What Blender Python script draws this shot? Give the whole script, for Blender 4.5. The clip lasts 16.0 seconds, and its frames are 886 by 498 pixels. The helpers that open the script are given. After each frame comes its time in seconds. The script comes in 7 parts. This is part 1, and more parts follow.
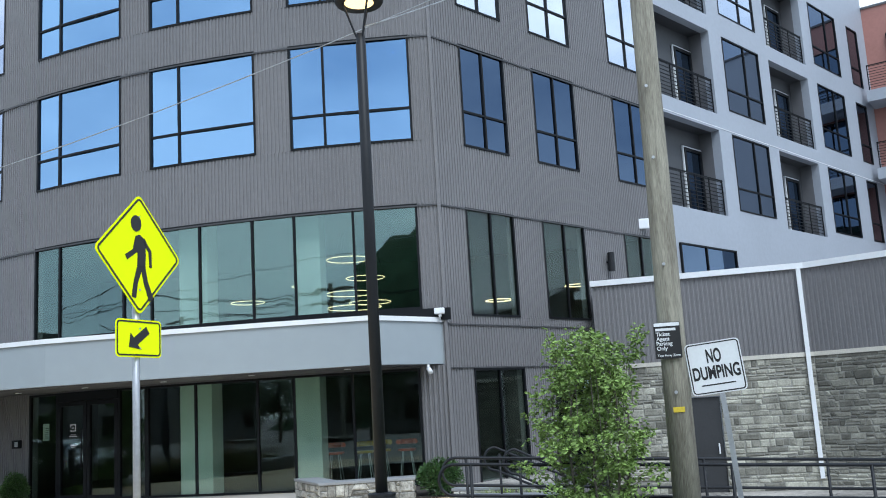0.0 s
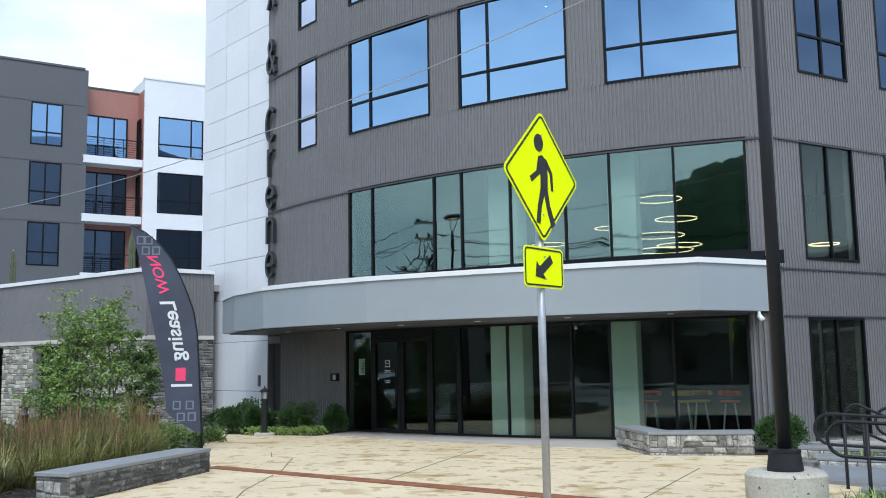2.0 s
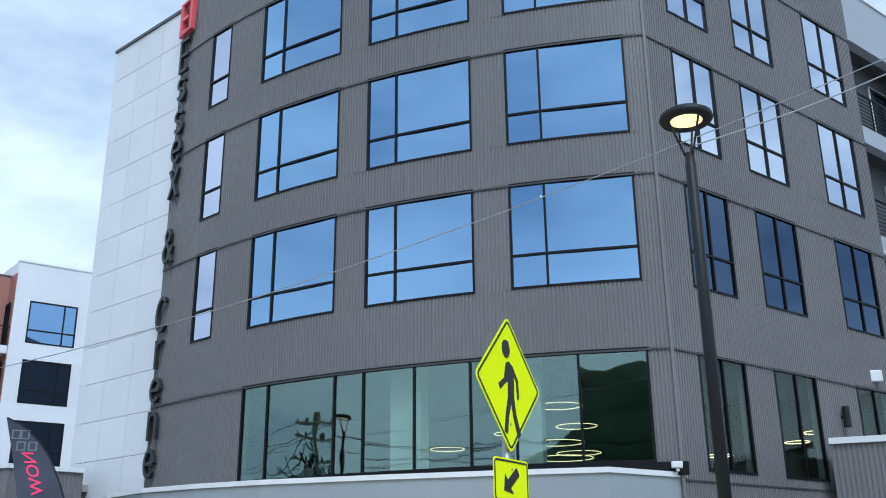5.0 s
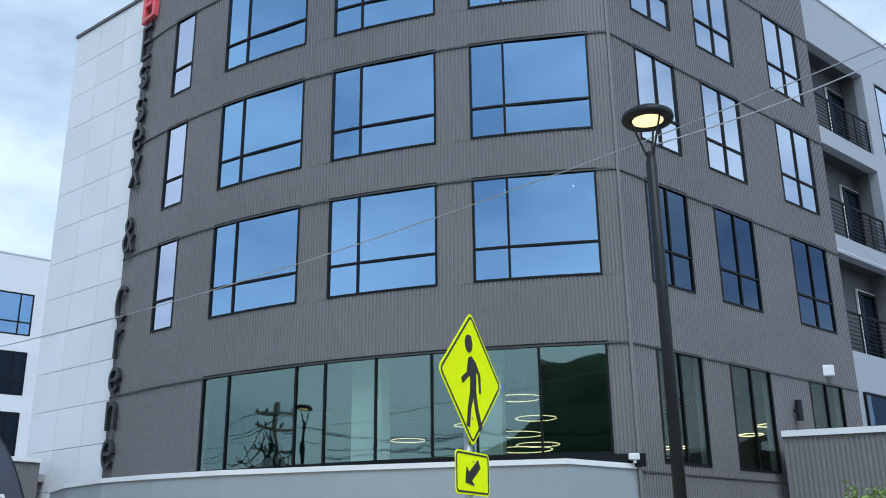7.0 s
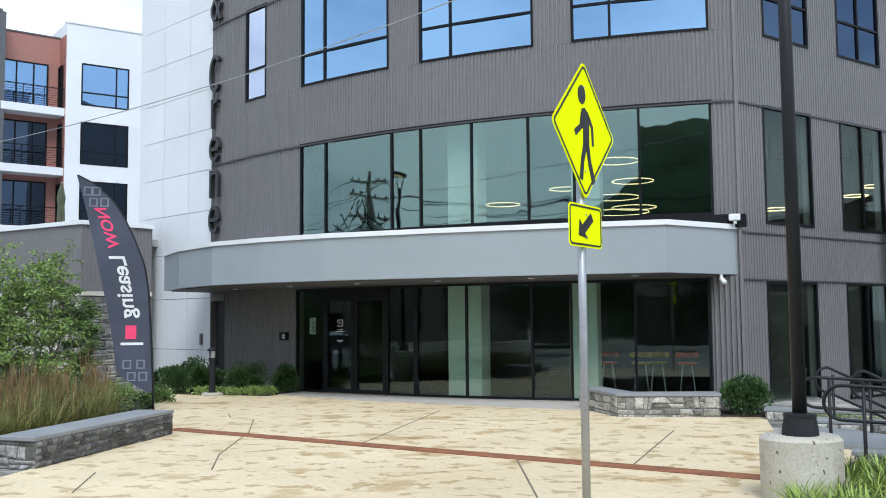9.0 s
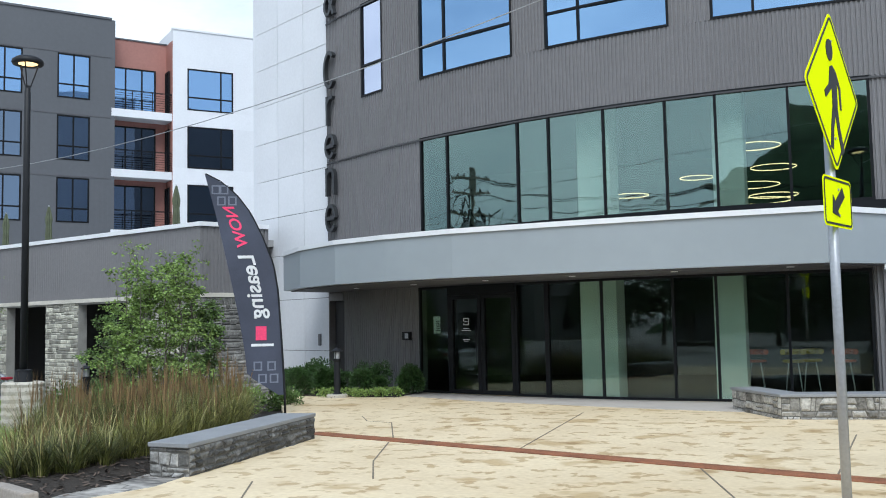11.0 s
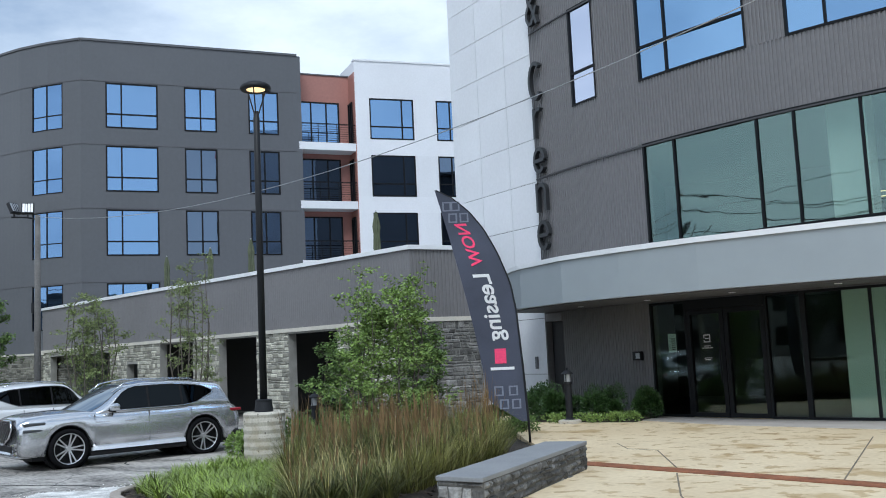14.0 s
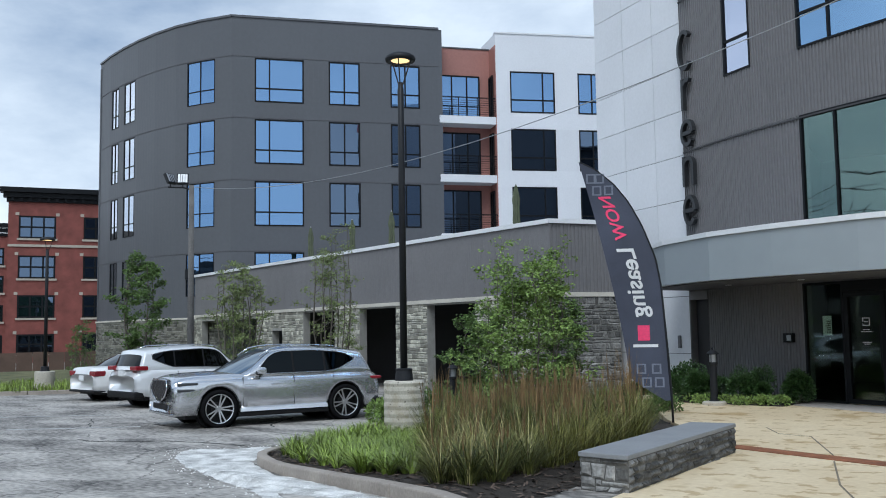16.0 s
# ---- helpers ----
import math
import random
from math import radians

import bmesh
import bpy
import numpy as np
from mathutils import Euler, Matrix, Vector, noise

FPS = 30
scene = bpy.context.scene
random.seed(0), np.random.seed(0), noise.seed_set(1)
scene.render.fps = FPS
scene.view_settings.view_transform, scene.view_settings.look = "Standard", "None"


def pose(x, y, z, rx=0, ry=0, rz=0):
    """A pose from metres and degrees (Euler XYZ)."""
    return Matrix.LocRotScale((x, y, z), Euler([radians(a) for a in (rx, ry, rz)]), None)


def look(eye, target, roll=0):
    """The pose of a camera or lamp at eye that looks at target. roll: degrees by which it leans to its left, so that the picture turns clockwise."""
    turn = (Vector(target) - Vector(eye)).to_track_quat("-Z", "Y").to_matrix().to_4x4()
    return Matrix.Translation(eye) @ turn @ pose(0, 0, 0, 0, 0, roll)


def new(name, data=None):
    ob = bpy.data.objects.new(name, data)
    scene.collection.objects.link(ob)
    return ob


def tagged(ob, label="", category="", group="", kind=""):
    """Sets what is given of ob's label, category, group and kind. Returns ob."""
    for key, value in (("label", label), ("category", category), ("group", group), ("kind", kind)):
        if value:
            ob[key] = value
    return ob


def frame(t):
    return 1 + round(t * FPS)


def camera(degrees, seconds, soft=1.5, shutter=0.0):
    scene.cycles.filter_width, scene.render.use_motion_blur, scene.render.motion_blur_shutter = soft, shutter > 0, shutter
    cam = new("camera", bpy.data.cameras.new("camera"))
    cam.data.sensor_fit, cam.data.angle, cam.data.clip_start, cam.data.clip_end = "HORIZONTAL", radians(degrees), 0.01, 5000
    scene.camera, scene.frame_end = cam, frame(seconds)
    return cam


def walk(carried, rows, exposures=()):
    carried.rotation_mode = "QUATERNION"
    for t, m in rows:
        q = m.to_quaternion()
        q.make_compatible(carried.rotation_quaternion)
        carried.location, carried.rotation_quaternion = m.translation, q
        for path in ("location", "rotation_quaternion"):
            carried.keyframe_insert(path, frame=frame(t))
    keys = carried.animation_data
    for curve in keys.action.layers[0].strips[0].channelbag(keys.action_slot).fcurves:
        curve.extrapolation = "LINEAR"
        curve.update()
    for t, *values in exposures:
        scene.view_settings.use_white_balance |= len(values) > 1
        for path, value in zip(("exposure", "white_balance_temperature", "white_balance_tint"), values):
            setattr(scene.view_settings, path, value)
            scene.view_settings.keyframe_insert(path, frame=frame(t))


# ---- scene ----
cam = camera(50.1, 16.0, 1.0)
PATH = [
    (0, (0.577, -0.238, 1.635), (0.419, 1.729, 1.964), -3.4),
    (0.5, (0.235, -0.097, 1.62), (-0.1, 1.853, 1.914), -3.2),
    (0.7, (0.132, -0.067, 1.625), (-0.268, 1.873, 1.906), -3.2),
    (1, (-0.125, 0.02, 1.62), (-0.593, 1.947, 1.88), -2.9),
    (1.5, (-0.509, 0.236, 1.62), (-1.094, 2.133, 1.861), -2.1),
    (2, (-0.916, 0.378, 1.622), (-1.597, 2.242, 1.864), -1.0),
    (2.5, (-1.251, 0.416, 1.649), (-1.972, 2.264, 1.908), -0.5),
    (3, (-1.443, 0.488, 1.652), (-2.149, 2.334, 1.959), -0.1),
    (3.5, (-1.581, 0.523, 1.678), (-2.223, 2.379, 2.059), 0.6),
    (4, (-1.67, 0.452, 1.701), (-2.218, 2.318, 2.168), 0.6),
    (4.5, (-1.706, 0.434, 1.724), (-2.166, 2.299, 2.282), 0.0),
    (5, (-1.7, 0.442, 1.732), (-2.095, 2.294, 2.377), -0.6),
    (5.2, (-1.69, 0.41, 1.744), (-2.067, 2.255, 2.419), -0.8),
    (7.3, (-1.704, 0.322, 1.732), (-2.021, 2.204, 2.329), -0.7),
    (7.5, (-1.721, 0.328, 1.707), (-2.051, 2.229, 2.235), -0.6),
    (8, (-1.761, 0.387, 1.678), (-2.132, 2.32, 2.035), -0.5),
    (8.5, (-1.816, 0.429, 1.662), (-2.252, 2.368, 1.886), -0.5),
    (9, (-1.919, 0.501, 1.652), (-2.439, 2.426, 1.807), -0.5),
    (9.5, (-2.14, 0.644, 1.652), (-2.736, 2.549, 1.787), -0.3),
    (9.7, (-2.251, 0.713, 1.66), (-2.87, 2.61, 1.794), -0.3),
    (11.8, (-3.593, 1.189, 1.636), (-4.332, 3.039, 1.819), -1.9),
    (12, (-3.755, 1.22, 1.652), (-4.508, 3.062, 1.844), -2.1),
    (12.5, (-4.058, 1.315, 1.646), (-4.861, 3.135, 1.851), -2.7),
    (13, (-4.349, 1.431, 1.648), (-5.218, 3.22, 1.862), -3.0),
    (13.5, (-4.607, 1.489, 1.635), (-5.543, 3.242, 1.853), -3.0),
    (14, (-4.813, 1.509, 1.62), (-5.811, 3.229, 1.838), -2.7),
    (14.5, (-4.862, 1.545, 1.62), (-5.93, 3.221, 1.835), -2.2),
    (15, (-4.898, 1.579, 1.608), (-6.031, 3.213, 1.817), -1.6),
    (15.5, (-4.942, 1.589, 1.592), (-6.135, 3.182, 1.787), -1.1),
    (16, (-4.979, 1.591, 1.585), (-6.217, 3.151, 1.76), -0.9),
]
walk(cam, [(t, look(eye, target, roll)) for t, eye, target, roll in PATH], [(0.0, 0.58, 5700, 5), (2.5, 0.5, 5850, 6), (4.5, 0.38, 5600, 4), (5.0, 0.27, 5500, 4), (7.5, 0.2, 5600, 4), (8.0, 0.42, 5700, 5), (9.0, 0.62, 6000, 6), (12.0, 0.44, 5950, 6), (14.0, 0.28, 5850, 6), (16.0, 0.08, 5850, 6)])

# ---- world and sun: a bright, overcast summer day ----
SUN_EL, SUN_AZ = radians(52), radians(156)
world = bpy.data.worlds.new("sky")
scene.world = world
world.use_nodes = True
wn, wl = world.node_tree.nodes, world.node_tree.links
for n in list(wn):
    wn.remove(n)


def wnode(kind, **kw):
    n = wn.new(kind)
    for k, v in kw.items():
        n.inputs[k].default_value = v
    return n


sky = wn.new("ShaderNodeTexSky")
sky.sky_type, sky.sun_disc, sky.sun_elevation, sky.sun_rotation = "NISHITA", False, SUN_EL, SUN_AZ
coord = wn.new("ShaderNodeTexCoord")
squash = wn.new("ShaderNodeMapping")
squash.inputs["Scale"].default_value = (1, 1, 2.4)
big = wnode("ShaderNodeTexNoise", Scale=1.25, Detail=8.0, Roughness=0.58)
split = wn.new("ShaderNodeSeparateXYZ")
low = wn.new("ShaderNodeMapRange")
low.inputs["From Min"].default_value, low.inputs["From Max"].default_value, low.inputs["To Min"].default_value, low.inputs["To Max"].default_value = 0.0, 0.75, 0.17, -0.07
pale = wn.new("ShaderNodeMath")
ramp = wn.new("ShaderNodeValToRGB")
ramp.color_ramp.elements[0].position, ramp.color_ramp.elements[0].color = 0.36, (2.3, 3.2, 4.7, 1)
ramp.color_ramp.elements[1].position, ramp.color_ramp.elements[1].color = 0.62, (9.8, 10.2, 10.6, 1)
cover = wn.new("ShaderNodeMixRGB")
cover.inputs[0].default_value = 0.9
bg = wn.new("ShaderNodeBackground")
bg.inputs["Strength"].default_value = 0.1
wout = wn.new("ShaderNodeOutputWorld")
wl.new(coord.outputs["Generated"], squash.inputs["Vector"])
wl.new(squash.outputs["Vector"], big.inputs["Vector"])
wl.new(coord.outputs["Generated"], split.inputs[0])
wl.new(split.outputs["Z"], low.inputs["Value"])
wl.new(big.outputs["Fac"], pale.inputs[0])
wl.new(low.outputs[0], pale.inputs[1])
wl.new(pale.outputs[0], ramp.inputs["Fac"])
wl.new(sky.outputs["Color"], cover.inputs[1])
wl.new(ramp.outputs["Color"], cover.inputs[2])
wl.new(cover.outputs["Color"], bg.inputs["Color"])
wl.new(bg.outputs["Background"], wout.inputs["Surface"])
sun_data = bpy.data.lights.new("sun", "SUN")
sun_data.energy, sun_data.angle, sun_data.color = 1.9, radians(28), (1.0, 0.98, 0.95)
sun = new("sun", sun_data)
sun.rotation_euler = (math.pi / 2 - SUN_EL, 0, math.pi - SUN_AZ)


# ---- materials ----
def mat(name, col, rough=0.6, metal=0.0, v=0.2, scales=(1.2, 30.0), bump=0.0, rnd=0.0, island=0.0, stretch=(1, 1, 1), spec=0.5, emit=None, col2=None, coat=0.0, span=(0.33, 0.67)):
    """A principled material, varied in tone at two scales, with fine relief."""
    m = bpy.data.materials.new(name)
    m.use_nodes = True
    nt = m.node_tree
    b = nt.nodes["Principled BSDF"]
    b.inputs["Roughness"].default_value, b.inputs["Metallic"].default_value = rough, metal
    b.inputs["Specular IOR Level"].default_value = spec
    b.inputs["Coat Weight"].default_value = coat
    geo = nt.nodes.new("ShaderNodeNewGeometry")
    mp = nt.nodes.new("ShaderNodeMapping")
    mp.inputs["Scale"].default_value = stretch
    nt.links.new(geo.outputs["Position"], mp.inputs["Vector"])
    noises = []
    for sc in scales:
        n = nt.nodes.new("ShaderNodeTexNoise")
        n.inputs["Scale"].default_value, n.inputs["Detail"].default_value = sc, 4
        nt.links.new(mp.outputs["Vector"], n.inputs["Vector"])
        noises.append(n)
    mix = nt.nodes.new("ShaderNodeMixRGB")
    mix.inputs[1].default_value = (*[c * (1 - v) for c in col], 1)
    mix.inputs[2].default_value = (*(col2 or [min(1, c * (1 + v)) for c in col]), 1)
    add = nt.nodes.new("ShaderNodeMath")
    add.operation = "MULTIPLY_ADD"
    add.inputs[1].default_value = 0.45
    nt.links.new(noises[1].outputs["Fac"], add.inputs[0])
    half = nt.nodes.new("ShaderNodeMath")
    half.operation = "MULTIPLY"
    half.inputs[1].default_value = 0.55
    nt.links.new(noises[0].outputs["Fac"], half.inputs[0])
    nt.links.new(half.outputs[0], add.inputs[2])
    rg = nt.nodes.new("ShaderNodeMapRange")
    rg.inputs["From Min"].default_value, rg.inputs["From Max"].default_value = span
    nt.links.new(add.outputs[0], rg.inputs["Value"])
    nt.links.new(rg.outputs[0], mix.inputs[0])
    colour = mix.outputs["Color"]
    for amount, kind, out in ((rnd, "ShaderNodeObjectInfo", "Random"), (island, "ShaderNodeNewGeometry", "Random Per Island")):
        if amount:
            src = nt.nodes.new(kind)
            hr = nt.nodes.new("ShaderNodeMapRange")
            hr.inputs["To Min"].default_value, hr.inputs["To Max"].default_value = 1 - amount, 1 + amount
            nt.links.new(src.outputs[out], hr.inputs["Value"])
            hs = nt.nodes.new("ShaderNodeHueSaturation")
            nt.links.new(hr.outputs[0], hs.inputs["Value"])
            nt.links.new(colour, hs.inputs["Color"])
            colour = hs.outputs["Color"]
    nt.links.new(colour, b.inputs["Base Color"])
    if bump:
        bp = nt.nodes.new("ShaderNodeBump")
        bp.inputs["Strength"].default_value, bp.inputs["Distance"].default_value = bump, 0.02
        nt.links.new(add.outputs[0], bp.inputs["Height"])
        nt.links.new(bp.outputs["Normal"], b.inputs["Normal"])
    if emit:
        b.inputs["Emission Color"].default_value, b.inputs["Emission Strength"].default_value = (*emit[:3], 1), emit[3]
    return m


def glass(name, reflect, tint, share, rough=0.015, wave=0.0):
    """Coated glazing: a share of mirror, and what lies behind it."""
    m = bpy.data.materials.new(name)
    m.use_nodes = True
    nt = m.node_tree
    nt.nodes.remove(nt.nodes["Principled BSDF"])
    gl = nt.nodes.new("ShaderNodeBsdfGlossy")
    gl.inputs["Color"].default_value, gl.inputs["Roughness"].default_value = (*reflect, 1), rough
    tr = nt.nodes.new("ShaderNodeBsdfTransparent")
    tr.inputs["Color"].default_value = (*tint, 1)
    mx = nt.nodes.new("ShaderNodeMixShader")
    mx.inputs[0].default_value = share
    nt.links.new(tr.outputs[0], mx.inputs[1])
    nt.links.new(gl.outputs[0], mx.inputs[2])
    nt.links.new(mx.outputs[0], nt.nodes["Material Output"].inputs["Surface"])
    if wave:
        geo = nt.nodes.new("ShaderNodeNewGeometry")
        n = nt.nodes.new("ShaderNodeTexNoise")
        n.inputs["Scale"].default_value = 0.9
        bp = nt.nodes.new("ShaderNodeBump")
        bp.inputs["Strength"].default_value, bp.inputs["Distance"].default_value = wave, 0.01
        nt.links.new(geo.outputs["Position"], n.inputs["Vector"])
        nt.links.new(n.outputs["Fac"], bp.inputs["Height"])
        nt.links.new(bp.outputs["Normal"], gl.inputs["Normal"])
    return m


GREY = mat("grey_metal_siding", (0.175, 0.170, 0.175), 0.45, 0.0, 0.10, (0.35, 9.0), spec=0.4)
# flashing colour darkened to draw the shadow line under each storey's siding
SHADOW_LINE = mat("flashing_shadow_line", (0.05, 0.05, 0.054), 0.5, 0.0, 0.1)
GREY_B = mat("grey_panel", (0.142, 0.142, 0.151), 0.5, 0.0, 0.07, (0.2, 6.0))
SILVER = mat("pale_canopy_metal", (0.30, 0.335, 0.36), 0.4, 0.0, 0.04, (0.3, 2.5))
WHITE = mat("white_panel", (0.72, 0.73, 0.76), 0.45, 0.0, 0.05, (0.5, 12.0), rnd=0.03)
COPING = mat("white_coping", (0.75, 0.76, 0.78), 0.4, 0.0, 0.05)
BLACK = mat("black_frame", (0.006, 0.007, 0.009), 0.5, 0.0, 0.2, spec=0.2)
# near-black stand-in for the shade inside rooms and the garage
DARK = mat("shaded_interior", (0.018, 0.018, 0.02), 0.7, 0.0, 0.2)
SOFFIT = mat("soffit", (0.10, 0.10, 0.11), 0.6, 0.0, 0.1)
PLASTER = mat("interior_plaster", (0.72, 0.76, 0.73), 0.6, 0.0, 0.05)
ROOF = mat("roof_membrane", (0.35, 0.35, 0.35), 0.8, 0.0, 0.15)
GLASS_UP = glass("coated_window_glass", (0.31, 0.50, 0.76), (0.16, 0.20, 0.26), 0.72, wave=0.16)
# glass copies: lilac, pale and blue hold bright sky reflections in their tint
GLASS_N = glass("lilac_reflection_glass", (0.60, 0.65, 0.80), (0.10, 0.13, 0.18), 0.8, wave=0.06)
GLASS_R = glass("bright_sky_reflection_glass", (0.90, 0.93, 1.0), (0.10, 0.13, 0.18), 0.9, wave=0.06)
GLASS_FAR = glass("blue_sky_reflection_glass", (0.24, 0.40, 0.66), (0.06, 0.08, 0.12), 0.72, wave=0.16)
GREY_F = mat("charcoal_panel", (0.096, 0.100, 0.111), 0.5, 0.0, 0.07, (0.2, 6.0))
# copy tinted dim, as if mirroring dark surroundings
GLASS_DK = glass("dim_reflection_glass", (0.32, 0.44, 0.64), (0.03, 0.036, 0.045), 0.34, wave=0.16)
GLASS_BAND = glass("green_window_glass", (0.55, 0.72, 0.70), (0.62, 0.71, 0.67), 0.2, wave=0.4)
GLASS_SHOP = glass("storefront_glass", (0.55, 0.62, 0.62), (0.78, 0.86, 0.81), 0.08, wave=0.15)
# wing copy, its tint set to a grey building's reflection
GLASS_WING = glass("dusky_reflection_glass", (0.36, 0.42, 0.52), (0.03, 0.035, 0.045), 0.62, wave=0.06)
SALMON = mat("salmon_panel", (0.36, 0.165, 0.135), 0.55, 0.0, 0.1, (0.5, 8.0))
CONCRETE = mat("concrete", (0.55, 0.52, 0.455), 0.85, 0.0, 0.16, (1.5, 45.0), bump=0.25)
PLAZA = mat("stamped_concrete", (0.70, 0.55, 0.345), 0.6, 0.0, 0.10, (0.7, 14.0), bump=0.12, col2=(0.80, 0.665, 0.45))


def stained(material, layers):
    """Multiplies blotches of the given tint into a material: (noise scale, threshold, softness, tint)."""
    nt = material.node_tree
    geo = nt.nodes.new("ShaderNodeNewGeometry")
    for scale, edge, soft, tint in layers:
        n = nt.nodes.new("ShaderNodeTexNoise")
        n.inputs["Scale"].default_value, n.inputs["Detail"].default_value, n.inputs["Roughness"].default_value = scale, 3, 0.55
        r = nt.nodes.new("ShaderNodeMapRange")
        r.inputs["From Min"].default_value, r.inputs["From Max"].default_value = edge, edge + soft
        mx = nt.nodes.new("ShaderNodeMixRGB")
        mx.blend_type, mx.inputs[2].default_value = "MULTIPLY", (*tint, 1)
        nt.links.new(geo.outputs["Position"], n.inputs["Vector"])
        nt.links.new(n.outputs["Fac"], r.inputs["Value"])
        nt.links.new(r.outputs[0], mx.inputs[0])
        nt.links.new(nt.nodes["Principled BSDF"].inputs["Base Color"].links[0].from_socket, mx.inputs[1])
        nt.links.new(mx.outputs[0], nt.nodes["Principled BSDF"].inputs["Base Color"])


stained(PLAZA, ((3.3, 0.565, 0.05, (0.70, 0.63, 0.52)), (1.05, 0.575, 0.08, (0.74, 0.67, 0.55)), (0.35, 0.5, 0.2, (0.90, 0.86, 0.80))))
STRIP = mat("smooth_concrete", (0.46, 0.42, 0.38), 0.8, 0.0, 0.1, (0.8, 30), bump=0.1)
DRAIN = mat("rusty_red_trench", (0.25, 0.095, 0.042), 0.8, 0.0, 0.5, (4, 40), bump=0.3)
ASPHALT = mat("worn_asphalt", (0.145, 0.134, 0.121), 0.7, 0.0, 0.4, (0.9, 11.0), bump=1.0, stretch=(0.7, 1.3, 1), col2=(0.55, 0.515, 0.47), span=(0.36, 0.64))
nt = ASPHALT.node_tree
vor = nt.nodes.new("ShaderNodeTexVoronoi")
vor.feature = "DISTANCE_TO_EDGE"
vor.inputs["Scale"].default_value = 0.62
bent = nt.nodes.new("ShaderNodeTexNoise")
bent.inputs["Scale"].default_value, bent.inputs["Detail"].default_value = 1.6, 5
wob = nt.nodes.new("ShaderNodeVectorMath")
wob.operation = "MULTIPLY_ADD"
wob.inputs[1].default_value = (0.9, 0.9, 0.0)
pos = nt.nodes.new("ShaderNodeNewGeometry")
edge = nt.nodes.new("ShaderNodeMapRange")
edge.inputs["From Min"].default_value, edge.inputs["From Max"].default_value, edge.inputs["To Min"].default_value = 0.004, 0.02, 0.42
dim = nt.nodes.new("ShaderNodeMixRGB")
dim.blend_type, dim.inputs[0].default_value = "MULTIPLY", 1.0
src = nt.nodes["Principled BSDF"].inputs["Base Color"].links[0].from_socket
nt.links.new(pos.outputs["Position"], bent.inputs["Vector"])
nt.links.new(bent.outputs["Color"], wob.inputs[0])
nt.links.new(pos.outputs["Position"], wob.inputs[2])
nt.links.new(wob.outputs[0], vor.inputs["Vector"])
nt.links.new(vor.outputs["Distance"], edge.inputs["Value"])
nt.links.new(src, dim.inputs[1])
nt.links.new(edge.outputs[0], dim.inputs[2])
nt.links.new(dim.outputs[0], nt.nodes["Principled BSDF"].inputs["Base Color"])
KERB = mat("tan_grey_kerb", (0.33, 0.29, 0.25), 0.85, 0.0, 0.25, (1.5, 30), bump=0.4)
JOINT = mat("dark_joint", (0.20, 0.165, 0.12), 0.9)
SOIL = mat("dark_mulch", (0.035, 0.028, 0.022), 0.95, 0.0, 0.5, (5, 60), bump=0.9)
CAPSTONE = mat("bluestone_cap", (0.25, 0.257, 0.266), 0.6, 0.0, 0.12, (2, 40), bump=0.15)
STONE = mat("grey_fieldstone", (0.265, 0.257, 0.215), 0.85, 0.0, 0.45, (3.0, 26.0), bump=0.8, rnd=0.5, island=0.5)
STONE_DARK = mat("dark_fieldstone", (0.135, 0.13, 0.12), 0.85, 0.0, 0.5, (5.0, 26.0), bump=0.8, rnd=0.55, island=0.55, col2=(0.31, 0.305, 0.29))
STONE_MID = mat("mid_fieldstone", (0.20, 0.19, 0.168), 0.85, 0.0, 0.5, (5.0, 26.0), bump=0.8, rnd=0.5, island=0.5, col2=(0.40, 0.385, 0.35))
MORTAR_DARK = mat("dark_mortar", (0.12, 0.115, 0.105), 0.95, 0.0, 0.2, (3, 50), bump=0.4)
MORTAR = mat("mortar", (0.27, 0.265, 0.245), 0.95, 0.0, 0.2, (3, 50), bump=0.4)


